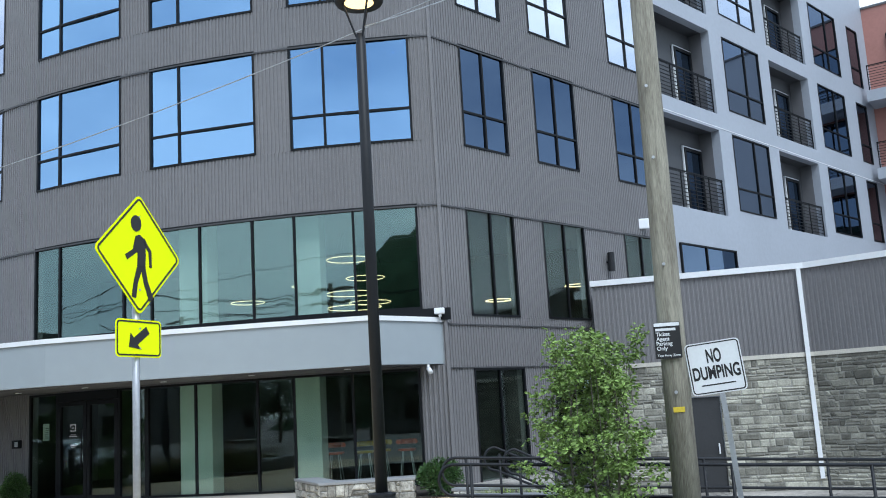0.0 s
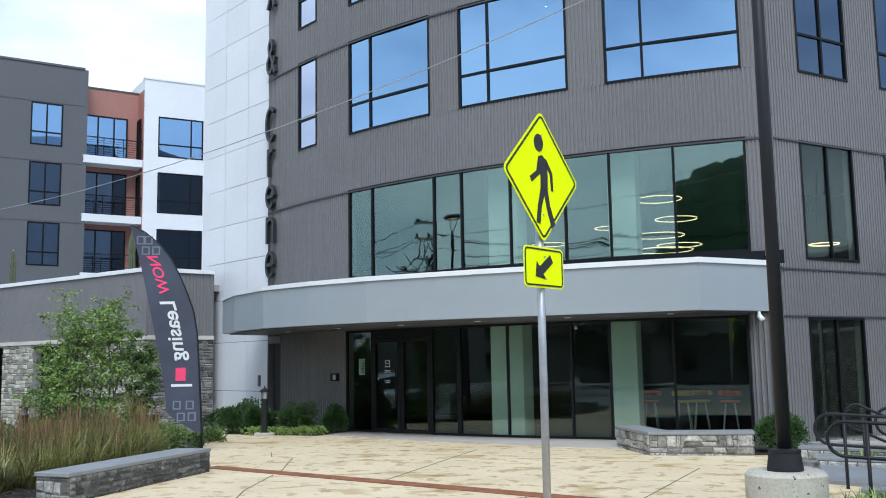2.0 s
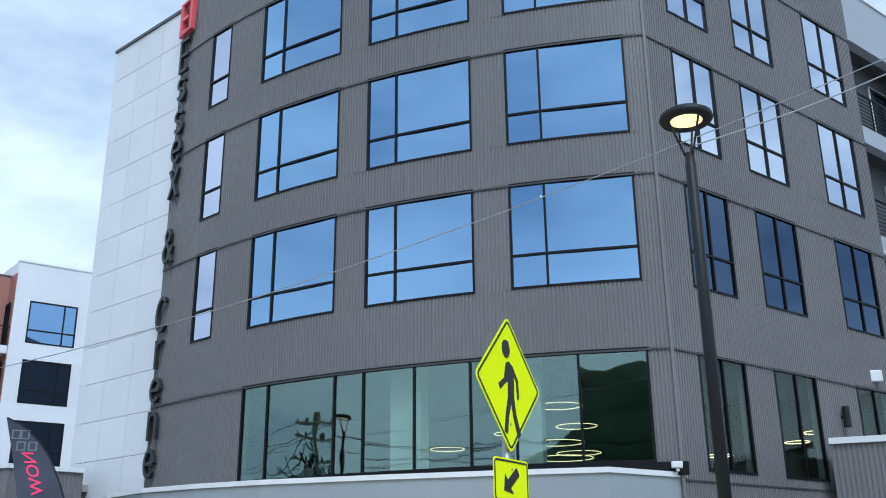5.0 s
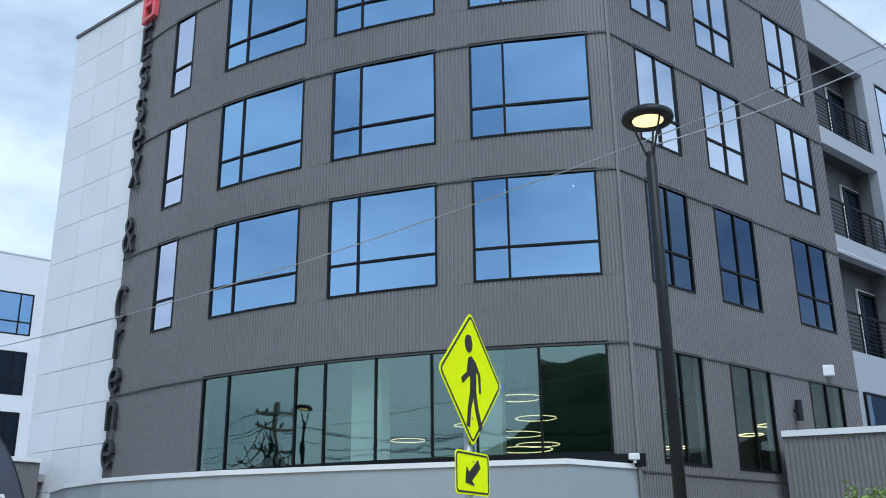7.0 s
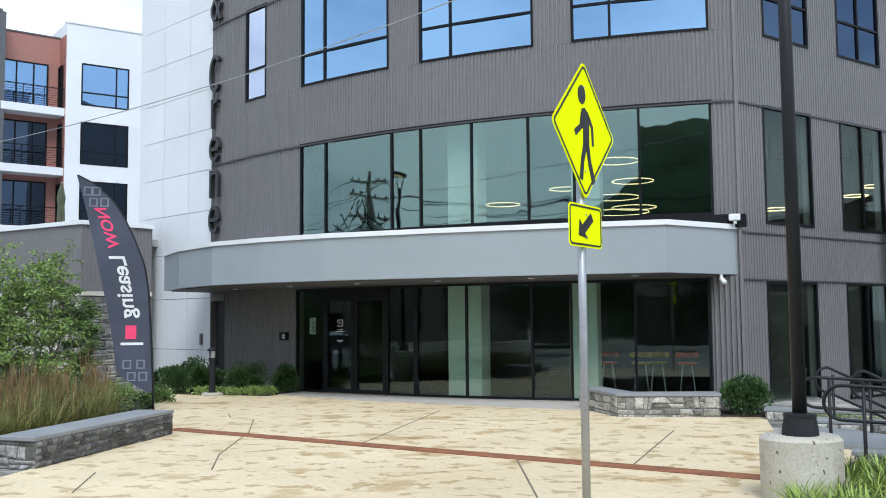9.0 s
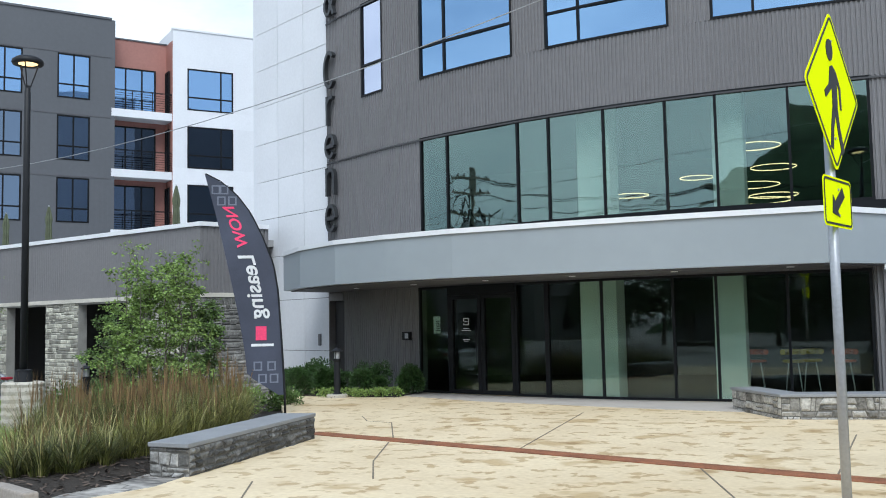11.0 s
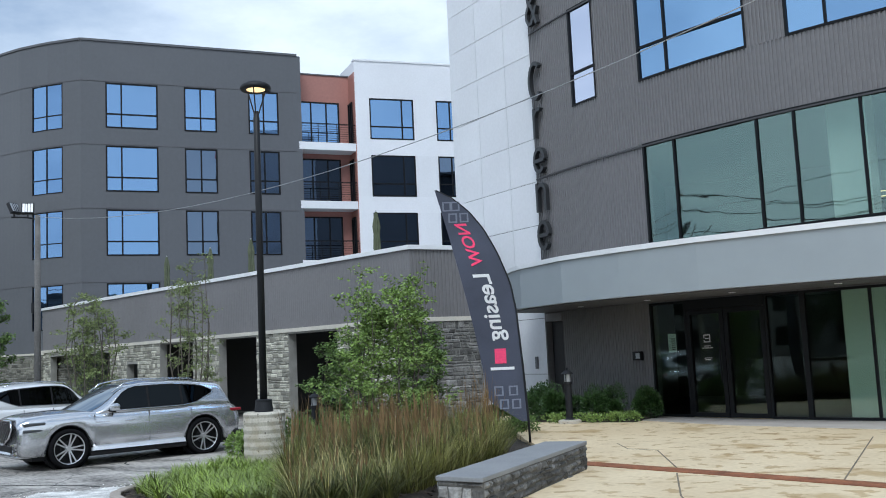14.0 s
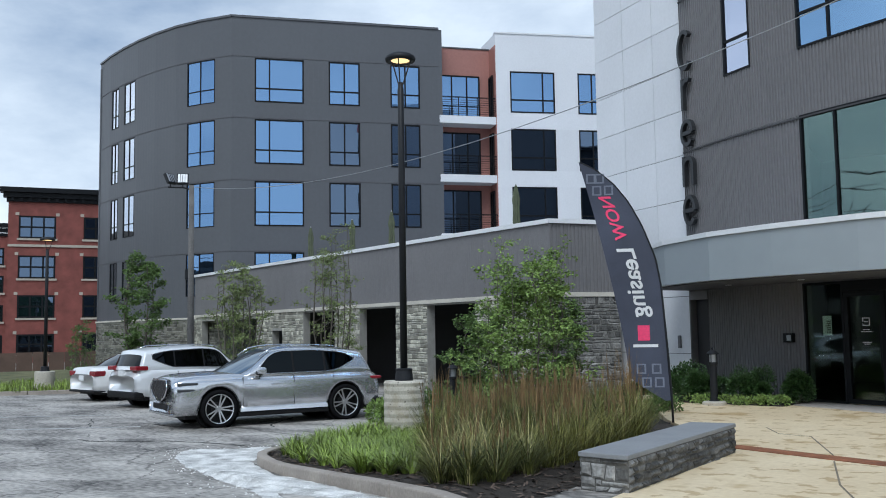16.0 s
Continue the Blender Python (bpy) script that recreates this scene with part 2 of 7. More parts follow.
# ---- mesh helpers ----
class Mesh:
    """A growing list of corners and faces."""

    def __init__(self):
        self.v, self.f = [], []

    def add(self, verts, faces):
        k = len(self.v)
        self.v.extend(tuple(p) for p in verts)
        self.f.extend(tuple(k + i for i in f) for f in faces)
        return self

    def hexa(self, p):
        return self.add(p, [(3, 2, 1, 0), (4, 5, 6, 7), (0, 1, 5, 4), (1, 2, 6, 5), (2, 3, 7, 6), (3, 0, 4, 7)])

    def box(self, x0, x1, y0, y1, z0, z1, m=None):
        p = [Vector(q) for q in ((x0, y0, z0), (x1, y0, z0), (x1, y1, z0), (x0, y1, z0), (x0, y0, z1), (x1, y0, z1), (x1, y1, z1), (x0, y1, z1))]
        return self.hexa([m @ q for q in p] if m else p)

    def prism(self, poly, z0, z1):
        n = len(poly)
        self.add([(x, y, z0) for x, y in poly] + [(x, y, z1) for x, y in poly],
                 [tuple(range(n - 1, -1, -1)), tuple(range(n, 2 * n))] + [(i, (i + 1) % n, n + (i + 1) % n, n + i) for i in range(n)])
        return self

    def lathe(self, profile, n=16, at=(0, 0, 0), cap=True):
        """profile: (radius, z) rows, turned round the z axis."""
        k = len(profile)
        verts = [(at[0] + r * math.cos(2 * math.pi * i / n), at[1] + r * math.sin(2 * math.pi * i / n), at[2] + z) for r, z in profile for i in range(n)]
        faces = [(j * n + i, j * n + (i + 1) % n, (j + 1) * n + (i + 1) % n, (j + 1) * n + i) for j in range(k - 1) for i in range(n)]
        if cap:
            faces += [tuple(range(n - 1, -1, -1)), tuple(range((k - 1) * n, k * n))]
        return self.add(verts, faces)

    def tube(self, pts, r, n=8, r1=None):
        """A round bar along pts; it tapers to r1."""
        pts = [Vector(p) for p in pts]
        k = len(pts)
        verts = []
        side = None
        for i, p in enumerate(pts):
            d = (pts[min(i + 1, k - 1)] - pts[max(i - 1, 0)]).normalized()
            if side is None:
                side = d.orthogonal().normalized()
            side = (side - d * side.dot(d)).normalized()
            up = d.cross(side)
            rad = r if r1 is None else r + (r1 - r) * i / max(1, k - 1)
            verts += [p + (side * math.cos(2 * math.pi * j / n) + up * math.sin(2 * math.pi * j / n)) * rad for j in range(n)]
        faces = [(j * n + i, j * n + (i + 1) % n, (j + 1) * n + (i + 1) % n, (j + 1) * n + i) for j in range(k - 1) for i in range(n)]
        return self.add(verts, faces + [tuple(range(n - 1, -1, -1)), tuple(range((k - 1) * n, k * n))])

    def data(self, name):
        me = bpy.data.meshes.new(name)
        me.from_pydata(self.v, [], self.f)
        return me


WORLD = {}


def thing(name, at, label, category, group="", kind="", turn=0.0):
    ob = new(name)
    ob.empty_display_size = 0.2
    ob.matrix_basis = WORLD[ob.name] = pose(*at, 0, 0, turn)
    return tagged(ob, label, category, group, kind)


def part(name, m, material, parent=None, label="", smooth=False, bevel=0.0, local=False, kind=""):
    """Links a Mesh as one object under a thing or a part. Its corners are in the world unless local."""
    me = m.data(name) if isinstance(m, Mesh) else m
    if parent is not None and not local:
        me.transform(WORLD[parent.name].inverted())
    me.materials.clear()
    me.materials.append(material)
    if smooth:
        me.polygons.foreach_set("use_smooth", [True] * len(me.polygons))
    ob = new(name, me)
    ob.parent = parent
    WORLD[ob.name] = WORLD[parent.name] if parent is not None else Matrix()
    if bevel:
        mod = ob.modifiers.new("edge", "BEVEL")
        mod.width, mod.segments, mod.limit_method = bevel, 2, "ANGLE"
    return tagged(ob, label, kind=kind)


# ---- facades: a line or an arc, followed by its length s ----
CORNER, RIGHT = Vector((-1.1, 20.28)), Vector((0.632, 0.775))
ARC_C, ARC_R = Vector((-2.5, 41.6)), 21.4
ARC_0 = math.asin((CORNER.x - ARC_C.x) / ARC_R)


def front(s):
    a = ARC_0 - s / ARC_R
    return Vector((ARC_C.x + ARC_R * math.sin(a), ARC_C.y - ARC_R * math.cos(a))), Vector((math.sin(a), -math.cos(a)))


def line(p, q):
    """A straight facade from p towards q, its outside to the right of the way (side=1) by the sign of the turn."""
    p, q = Vector(p), Vector(q)
    d = (q - p).normalized()

    def at(s, d=d, p=p):
        n = Vector((d.y, -d.x))
        return p + d * s, n
    at.length = (q - p).length
    return at


def flip(f):
    def at(s):
        p, n = f(s)
        return p, -n
    return at


def steps(s0, s1, gap):
    n = max(1, int(math.ceil((s1 - s0) / gap)))
    return [s0 + (s1 - s0) * i / n for i in range(n + 1)]


def slab(m, f, s0, s1, z0, z1, out, inn, gap=0.5):
    """A closed piece along a facade, from depth inn to depth out (positive outwards)."""
    ss = steps(s0, s1, gap)
    n = len(ss)
    rows = []
    for d in (out, inn):
        for z in (z0, z1):
            rows.append([(*(f(s)[0] + f(s)[1] * d), z) for s in ss])
    verts = sum(rows, [])
    faces = []
    for i in range(n - 1):
        faces += [(i, i + 1, n + i + 1, n + i), (2 * n + i + 1, 2 * n + i, 3 * n + i, 3 * n + i + 1),
                  (n + i, n + i + 1, 3 * n + i + 1, 3 * n + i), (i + 1, i, 2 * n + i, 2 * n + i + 1)]
    faces += [(0, n, 3 * n, 2 * n), (n - 1, 3 * n - 1, 4 * n - 1, 2 * n - 1)]
    return m.add(verts, faces)


def ribbed(m, f, s0, s1, z0, z1, pitch, depth=0.02, thick=0.25):
    """A siding panel with upright ribs, and its flat back."""
    n = max(1, round((s1 - s0) / pitch))
    p = (s1 - s0) / n
    prof = []
    for i in range(n):
        prof += [(s0 + p * (i + u), -depth * w) for u, w in ((0.0, 0), (0.42, 0), (0.5, 1), (0.92, 1))]
    prof.append((s1, 0.0))
    k = len(prof)
    outer, inner = [], []
    for s, d in prof:
        q, nn = f(s)
        outer.append(q + nn * d)
        inner.append(q - nn * thick)
    verts = [(*q, z) for z in (z0, z1) for q in outer] + [(*q, z) for z in (z0, z1) for q in inner]
    faces = []
    for i in range(k - 1):
        faces += [(i, i + 1, k + i + 1, k + i), (2 * k + i + 1, 2 * k + i, 3 * k + i, 3 * k + i + 1),
                  (k + i, k + i + 1, 3 * k + i + 1, 3 * k + i), (i + 1, i, 2 * k + i, 2 * k + i + 1)]
    faces += [(0, k, 3 * k, 2 * k), (k - 1, 3 * k - 1, 4 * k - 1, 2 * k - 1)]
    return m.add(verts, faces)


def window(parent, f, s0, s1, z0, z1, cols, transom, pane_mat, bar=0.05, deep=0.05, back=0.035, label="", name="window"):
    """A glazed unit: frame with mullions at the shares cols, a transom at the share given, and panes."""
    m = Mesh()
    out, inn = deep - back, -back - 0.02
    w, h = s1 - s0, z1 - z0
    slab(m, f, s0, s1, z0, z0 + bar, out, inn)
    slab(m, f, s0, s1, z1 - bar, z1, out, inn)
    slab(m, f, s0, s0 + bar, z0 + bar, z1 - bar, out, inn)
    slab(m, f, s1 - bar, s1, z0 + bar, z1 - bar, out, inn)
    xs = [s0 + bar] + [s0 + w * c for c in cols] + [s1 - bar]
    mull = []
    for c in xs[1:-1]:
        mull.append(slab(Mesh(), f, c - bar / 2, c + bar / 2, z0 + bar, z1 - bar, out - 0.005, inn + 0.005))
    ob = part(name, m, BLACK, parent, label)
    for q in mull:
        part("mullion", q, BLACK, ob)
    zs = [z0 + bar] + ([z0 + h * transom] if transom else []) + [z1 - bar]
    bars = Mesh()
    for i in range(len(xs) - 1):
        a = xs[i] + (bar / 2 if i else 0)
        b = xs[i + 1] - (bar / 2 if i < len(xs) - 2 else 0)
        if transom:
            slab(bars, f, a, b, zs[1] - bar / 2, zs[1] + bar / 2, out - 0.008, inn + 0.008)
        for j in range(len(zs) - 1):
            pm = Mesh()
            slab(pm, f, a, b, zs[j] + (bar / 2 if j else 0), zs[j + 1] - (bar / 2 if j < len(zs) - 2 else 0), -back + 0.006, -back - 0.006, 3.0)
            pn = part("pane", pm, pane_mat, ob)
            pn.visible_shadow = False
    if transom:
        part("transom", bars, BLACK, ob)
    return ob


def facade(parent, f, s0, s1, z0, z1, rows, material, pitch, name="wall", thick=0.25, depth=0.02):
    """A wall pierced by rows of openings: (bottom, top, [(a, b), ...])."""
    def piece(a, b, lo, hi):
        part(name, ribbed(Mesh(), f, a, b, lo, hi, pitch, depth, thick), material, parent)
    z = z0
    for lo, hi, holes in rows:
        if lo > z:
            piece(s0, s1, z, lo)
        s = s0
        for a, b in holes:
            if a > s + 0.01:
                piece(s, a, lo, hi)
            s = b
        if s1 > s + 0.01:
            piece(s, s1, lo, hi)
        z = hi
    if z1 > z + 0.01:
        piece(s0, s1, z, z1)


def railing(parent, f, a, b, z, count, height, d=-0.03, gap=9):
    """A balcony guard: top rail, posts and level bars."""
    ob = part("balcony_railing", slab(Mesh(), f, a, b, z + height - 0.04, z + height, d + 0.02, d - 0.02, gap), BLACK, parent)
    for k in range(count):
        zz = z + 0.12 + (height - 0.2) * k / (count - 1) if count > 1 else z
        part("bar", slab(Mesh(), f, a + 0.02, b - 0.02, zz, zz + 0.02, d + 0.01, d - 0.01, gap), BLACK, ob)
    n = max(2, round((b - a) / 1.0) + 1)
    for k in range(n):
        s = a + (b - a - 0.04) * k / (n - 1)
        part("post", slab(Mesh(), f, s, s + 0.04, z, z + height - 0.04, d + 0.015, d - 0.015), BLACK, ob)


# ---- ground ----
def ground_z(x, y):
    if 1.0 < x < 22 and 14.5 < y < 26:
        return -0.75
    e = min(1.0, max(0.0, (-10.6 - x) / 4.5))
    return -0.02 - 0.33 * e


gx = [-3000, -600, -200, -90, -60] + [-45 + i for i in range(33)] + [-12 + 0.5 * i for i in range(25)] + [0.5, 0.98, 1.02, 3, 6, 10, 15, 21.9, 22.1, 40, 90, 300, 3000]
gy = [-3000, -600, -150, -60, -30, -15, -8, -4] + [0.0 + i for i in range(14)] + [14.48, 14.52, 16, 18, 20, 22, 24, 25.9, 26.1, 30, 40, 60, 100, 200, 600, 3000]
gm = Mesh()
gm.add([(x, y, ground_z(x, y)) for y in gy for x in gx], [(j * len(gx) + i, j * len(gx) + i + 1, (j + 1) * len(gx) + i + 1, (j + 1) * len(gx) + i) for j in range(len(gy) - 1) for i in range(len(gx) - 1)])
tagged(part("ground", gm, ASPHALT), "worn grey asphalt of the street and parking lot", "ground", kind="structure")

# ---- plaza ----
plaza_poly = [(-10.3, 6.6), (0.2, 6.6), (0.2, 14.5), (-0.9, 15.6), (-0.9, 20.6), (-14.9, 24.6), (-15.6, 22.5), (-12.4, 17.2), (-10.0, 14.0), (-9.4, 9.4)]
pm = Mesh().prism(plaza_poly, -0.3, 0.0)
tagged(part("pavement", pm, PLAZA), "tan stamped concrete plaza with damp brown stains", "pavement", kind="structure")
sm = Mesh()
strip_poly = [front(0.5)[0] + front(0.5)[1] * 2.3, front(4)[0] + front(4)[1] * 1.7, front(8)[0] + front(8)[1] * 1.3, front(10.9)[0] + front(10.9)[1] * 0.9, front(10.9)[0], front(8)[0], front(4)[0], front(0.5)[0]]
sm.prism([tuple(p) for p in reversed(strip_poly)], 0.001, 0.012)
tagged(part("pavement", sm, STRIP), "pale smooth concrete strip along the entrance", "pavement", kind="structure")


def strip_along(pts, width, z0, z1):
    """A flat band along points of the plan."""
    m = Mesh()
    pts = [Vector(p) for p in pts]
    left, right = [], []
    for i, p in enumerate(pts):
        d = (pts[min(i + 1, len(pts) - 1)] - pts[max(i - 1, 0)]).normalized()
        n = Vector((-d.y, d.x)) * width / 2
        left.append(p + n)
        right.append(p - n)
    k = len(pts)
    verts = [(*p, z) for z in (z0, z1) for p in left + right]
    faces = []
    for i in range(k - 1):
        a, b, c, d = i, i + 1, k + i + 1, k + i
        faces += [(a, b, c, d), (2 * k + d, 2 * k + c, 2 * k + b, 2 * k + a), (a, 2 * k + a, 2 * k + b, b), (d, c, 2 * k + c, 2 * k + d)]
    faces += [(0, k, 3 * k, 2 * k), (k - 1, 3 * k - 1, 4 * k - 1, 2 * k - 1)]
    return m.add(verts, faces)


drain = [(-10.1 + 9.05 * u, 14.1 - 3.08 * u) for u in [i / 12 for i in range(13)]]
tagged(part("trim", strip_along(drain, 0.32, 0.002, 0.010), DRAIN), "rusty red trench line across the plaza", "drain", kind="structure")
for pts in ([(-7.35, 10.4), (-7.9, 11.6), (-8.45, 13.3)], [(-8.6, 13.8), (-9.48, 15.75), (-10.0, 15.9), (-10.46, 16.67)], [(-7.98, 8.76), (-8.55, 9.94)], [(-6.48, 13.05), (-6.7, 17.9)], [(-4.1, 11.9), (-3.45, 9.5)], [(-2.71, 11.8), (-2.35, 15.4)]):
    tagged(part("trim", strip_along(pts, 0.02, 0.001, 0.004), JOINT), "sawn joint in the plaza concrete", "joint", kind="structure")

# ---- the main building ----
ROWS_Z = [(3.77, 6.12), (7.57, 10.07), (11.04, 13.55), (14.52, 17.03)]
TOP = 19.3
building = thing("apartment_building", (-6.0, 26.0, 0.0), "five-storey apartment building with a curved grey ribbed-metal front", "building")
FW = [(0.49, 3.31), (4.14, 6.92), (7.76, 10.59), (12.0, 12.95)]
RW = [(0.95, 2.57), (3.68, 5.45), (7.28, 9.2)]
END = 14.8


def right(s):
    return CORNER + RIGHT * s, Vector((RIGHT.y, -RIGHT.x))


front_rows = [(0.0, 2.5, [(0.62, 10.75), (13.95, 14.75)]), (3.77, 6.12, [(0.49, 10.62)])] + [(a, b, FW) for a, b in ROWS_Z[1:]]
facade(building, front, 0.0, END, 0.0, TOP, front_rows, GREY, 0.088)
right_rows = [(0.0, 2.45, [(0.8, 2.57), (3.68, 5.4)]), (3.62, 6.1, [(0.85, 2.55), (3.65, 5.42), (7.28, 9.0)])] + [(a, b, RW) for a, b in ROWS_Z[1:]]
facade(building, flip(lambda s: (right(s)[0], -right(s)[1])), 0.0, 9.95, -0.8, TOP, right_rows, GREY, 0.088)
for i, (lo, hi) in enumerate(ROWS_Z):
    if i == 0:
        window(building, front, 0.49, 10.62, lo, hi, [(c - 0.49) / 10.13 for c in (1.94, 3.3, 4.3, 5.62, 6.91, 7.7, 9.73)], 0, GLASS_BAND, name="window_band")
        for a, b in ((0.85, 2.55), (3.65, 5.42), (7.28, 9.0)):
            window(building, right, a, b, 3.62, 6.1, [0.5], 0, GLASS_SHOP)
        continue
    for a, b in FW[:3]:
        window(building, front, a, b, lo, hi, [0.71], 0.31, GLASS_UP)
    window(building, front, *FW[3], lo, hi, [], 0.33, GLASS_N)
    for a, b in RW:
        # upper rows get the painted bright sky reflection, the lower row the dim one
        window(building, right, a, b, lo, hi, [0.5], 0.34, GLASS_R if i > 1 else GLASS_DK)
for a, b in ((0.8, 2.57), (3.68, 5.4)):
    window(building, right, a, b, -0.1, 2.45, [0.5], 0, GLASS_SHOP)
# storefront
window(building, front, 0.62, 7.06, 0.02, 2.5, [(c - 0.62) / 6.44 for c in (2.1, 3.42, 4.27, 5.78)], 0, GLASS_SHOP, name="storefront")
window(building, front, 9.74, 10.75, 0.02, 2.5, [], 0, GLASS_SHOP, name="storefront")
for a, b in ((7.06, 7.86),):
    window(building, front, a, b, 0.02, 2.5, [], 0, GLASS_SHOP, name="storefront")
hm = Mesh()
slab(hm, front, 7.86, 9.74, 2.28, 2.5, 0.03, -0.09)
part("door_head", hm, BLACK, building)
for a, b, hs in ((7.87, 8.79, 8.72), (8.81, 9.73, 8.88)):
    d = window(building, front, a, b, 0.03, 2.27, [], 0, GLASS_SHOP, bar=0.09, name="door")
    part("handle", Mesh().tube([(*(front(hs)[0] + front(hs)[1] * 0.09), z) for z in (0.75, 1.0, 1.35, 1.6)], 0.016), BLACK, d)
sd = Mesh()
slab(sd, front, 13.97, 14.73, 0.02, 2.3, -0.16, -0.22)
service = part("door", sd, mat("service_door", (0.018, 0.018, 0.02), 0.5), building, "plain grey steel service door")
part("handle", Mesh().tube([(*(front(14.05)[0] + front(14.05)[1] * -0.14), z) for z in (0.95, 1.2)], 0.015), COPING, service)
pier = lambda s: (front(s)[0] + front(s)[1] * 0.075, front(s)[1])
part("pier_cladding", ribbed(Mesh(), pier, 0.08, 0.60, 0.0, 2.53, 0.105, 0.05, 0.06), GREY, building, "deep-ribbed metal cladding of the corner pier")
hd = Mesh()
slab(hd, front, 13.95, 14.75, 2.3, 2.5, 0.02, -0.2)
part("door_head", hd, GREY, building)
# flashings between the storeys, corner trim, copings
# these strips carry the painted shadow line between storeys
for z in (6.05, 10.0, 13.48, 16.96):
    fm = Mesh()
    slab(fm, front, 0.0, END, z, z + 0.035, 0.022, -0.01)
    slab(fm, right, 0.0, 9.95, z, z + 0.035, 0.022, -0.01)
    part("flashing", fm, SHADOW_LINE, building)
fm = Mesh()
slab(fm, right, 0.0, 9.95, 3.4, 3.43, 0.02, -0.01)
slab(fm, right, 0.0, 9.95, 2.45, 2.48, 0.02, -0.01)
part("flashing", fm, SHADOW_LINE, building)
cm = Mesh()
slab(cm, front, -0.02, 0.035, 0.0, TOP, 0.03, -0.05)
slab(cm, right, -0.02, 0.035, 0.0, TOP, 0.026, -0.05)
part("corner_trim", cm, GREY, building)
cm = Mesh()
slab(cm, front, -0.05, END, TOP, TOP + 0.08, 0.06, -0.35)
slab(cm, right, -0.05, 9.95, TOP, TOP + 0.08, 0.06, -0.35)
part("coping", cm, COPING, building)
# floors, roof and inner walls that close it
inner = [tuple(front(s)[0] - front(s)[1] * 0.3) for s in steps(0.2, END - 0.1, 0.8)]
shape = [tuple(right(9.8)[0] - right(9.8)[1] * 0.3)] + [tuple(right(0.3)[0] - right(0.3)[1] * 0.3)] + inner + [(-12.8, 31.0), (2.4, 31.5)]
# slabs coloured dark so the rooms read as unlit
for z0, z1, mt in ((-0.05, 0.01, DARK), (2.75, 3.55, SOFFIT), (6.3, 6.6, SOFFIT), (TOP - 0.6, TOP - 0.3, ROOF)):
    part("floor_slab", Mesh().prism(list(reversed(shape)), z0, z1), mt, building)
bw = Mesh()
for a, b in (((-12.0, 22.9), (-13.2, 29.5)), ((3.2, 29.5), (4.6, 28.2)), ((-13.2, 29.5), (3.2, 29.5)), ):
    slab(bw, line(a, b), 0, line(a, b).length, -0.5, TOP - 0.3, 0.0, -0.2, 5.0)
rw = Mesh()
for a, b in (((-12.8, 31.0), (2.4, 31.5)), ((2.4, 31.5), (4.7, 28.1))):
    slab(rw, line(a, b), 0, line(a, b).length, -0.5, TOP - 0.3, 0.0, -0.2, 5.0)
part("rear_wall", rw, GREY, building)
# indoor shade put into the wall colour
part("inner_wall", bw, mat("shaded_lobby_wall", (0.06, 0.065, 0.06), 0.7, 0, 0.15), building)
for s, half_w, z0, z1 in ((3.25, 0.3, 0, 2.75), (6.03, 0.42, 0, 2.75), (3.15, 0.31, 3.55, 6.3), (6.05, 0.38, 3.55, 6.3)):
    m = Mesh()
    slab(m, front, s - half_w, s + half_w, z0, z1, -0.42, -0.9)
    part("column", m, PLASTER, building, "white plastered column")

# ceilings of the flats and their small downlights
for lo, hi in ROWS_Z[1:]:
    part("ceiling", Mesh().prism(list(reversed(shape)), hi + 0.12, hi + 0.3), PLASTER, building)
DOT = mat("bright_downlight", (1.0, 0.95, 0.85), 0.5, emit=(1.0, 0.95, 0.85, 60.0))
for s, dep, row in ((1.0, 1.3, 1), (1.9, 2.2, 1), (2.75, 1.2, 1), (2.2, 1.6, 2), (5.2, 1.5, 1), (8.6, 1.4, 2)):
    p, n = front(s)
    c = p - n * dep
    dl = thing("ceiling_downlight", (c.x, c.y, ROWS_Z[row][1] + 0.12), "small lit downlight in a flat's ceiling", "downlight", group="flat downlights")
    part("lens", Mesh().lathe([(0.045, 0.0), (0.045, -0.012), (0.0, -0.014)], 10, cap=False), DOT, dl, local=True)

# canopy over the entrance
can = [(-15.6, 22.8), (-14.3, 21.35), (-12.8, 20.25), (-11.3, 19.65), (-9.6, 19.2), (-7.0, 18.92), (-4.7, 18.8), (-2.5, 18.78), (-1.06, 20.4)]
back = [tuple(front(s)[0] + front(s)[1] * 0.01) for s in (0.1, 3, 6, 9, 12, 14.75)]
canopy = part("canopy", Mesh().prism(list(reversed(can + back)), 2.56, 3.46), SILVER, building, "pale grey metal-clad entrance canopy")
ring = [(x - 0.0, y) for x, y in can]
em = Mesh()
for (a, b) in zip(can, can[1:]):
    slab(em, line(a, b), -0.02, line(a, b).length + 0.02, 3.46, 3.56, 0.04, -0.3, 9)
part("coping", em, COPING, canopy)
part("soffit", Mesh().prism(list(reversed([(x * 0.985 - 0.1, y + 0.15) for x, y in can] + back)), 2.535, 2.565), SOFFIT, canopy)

um = Mesh()
slab(um, front, -0.12, 10.66, 3.5, 3.765, 0.06, 0.004)
part("upstand", um, BLACK, canopy, "black membrane upstand above the canopy")

# the white stair tower at the end of the front
tower = line(tuple(front(END)[0]), (-18.6, 26.2))
tflip = flip(tower)
part("tower_wall", slab(Mesh(), tflip, 0.0, tower.length, 0, 18.7, -0.03, -0.4), GREY_B, building)
tw = line((-18.6, 26.2), (-15.5, 33.0))
part("tower_wall", slab(Mesh(), flip(tw), 0.0, tw.length, 0, 18.7, -0.03, -0.4), WHITE, building)
cols = [0.0, 1.2, 2.6, tower.length]
zs = [0.05, 0.95, 2.4, 3.7] + [3.7 + 1.158 * i for i in range(1, 14)]
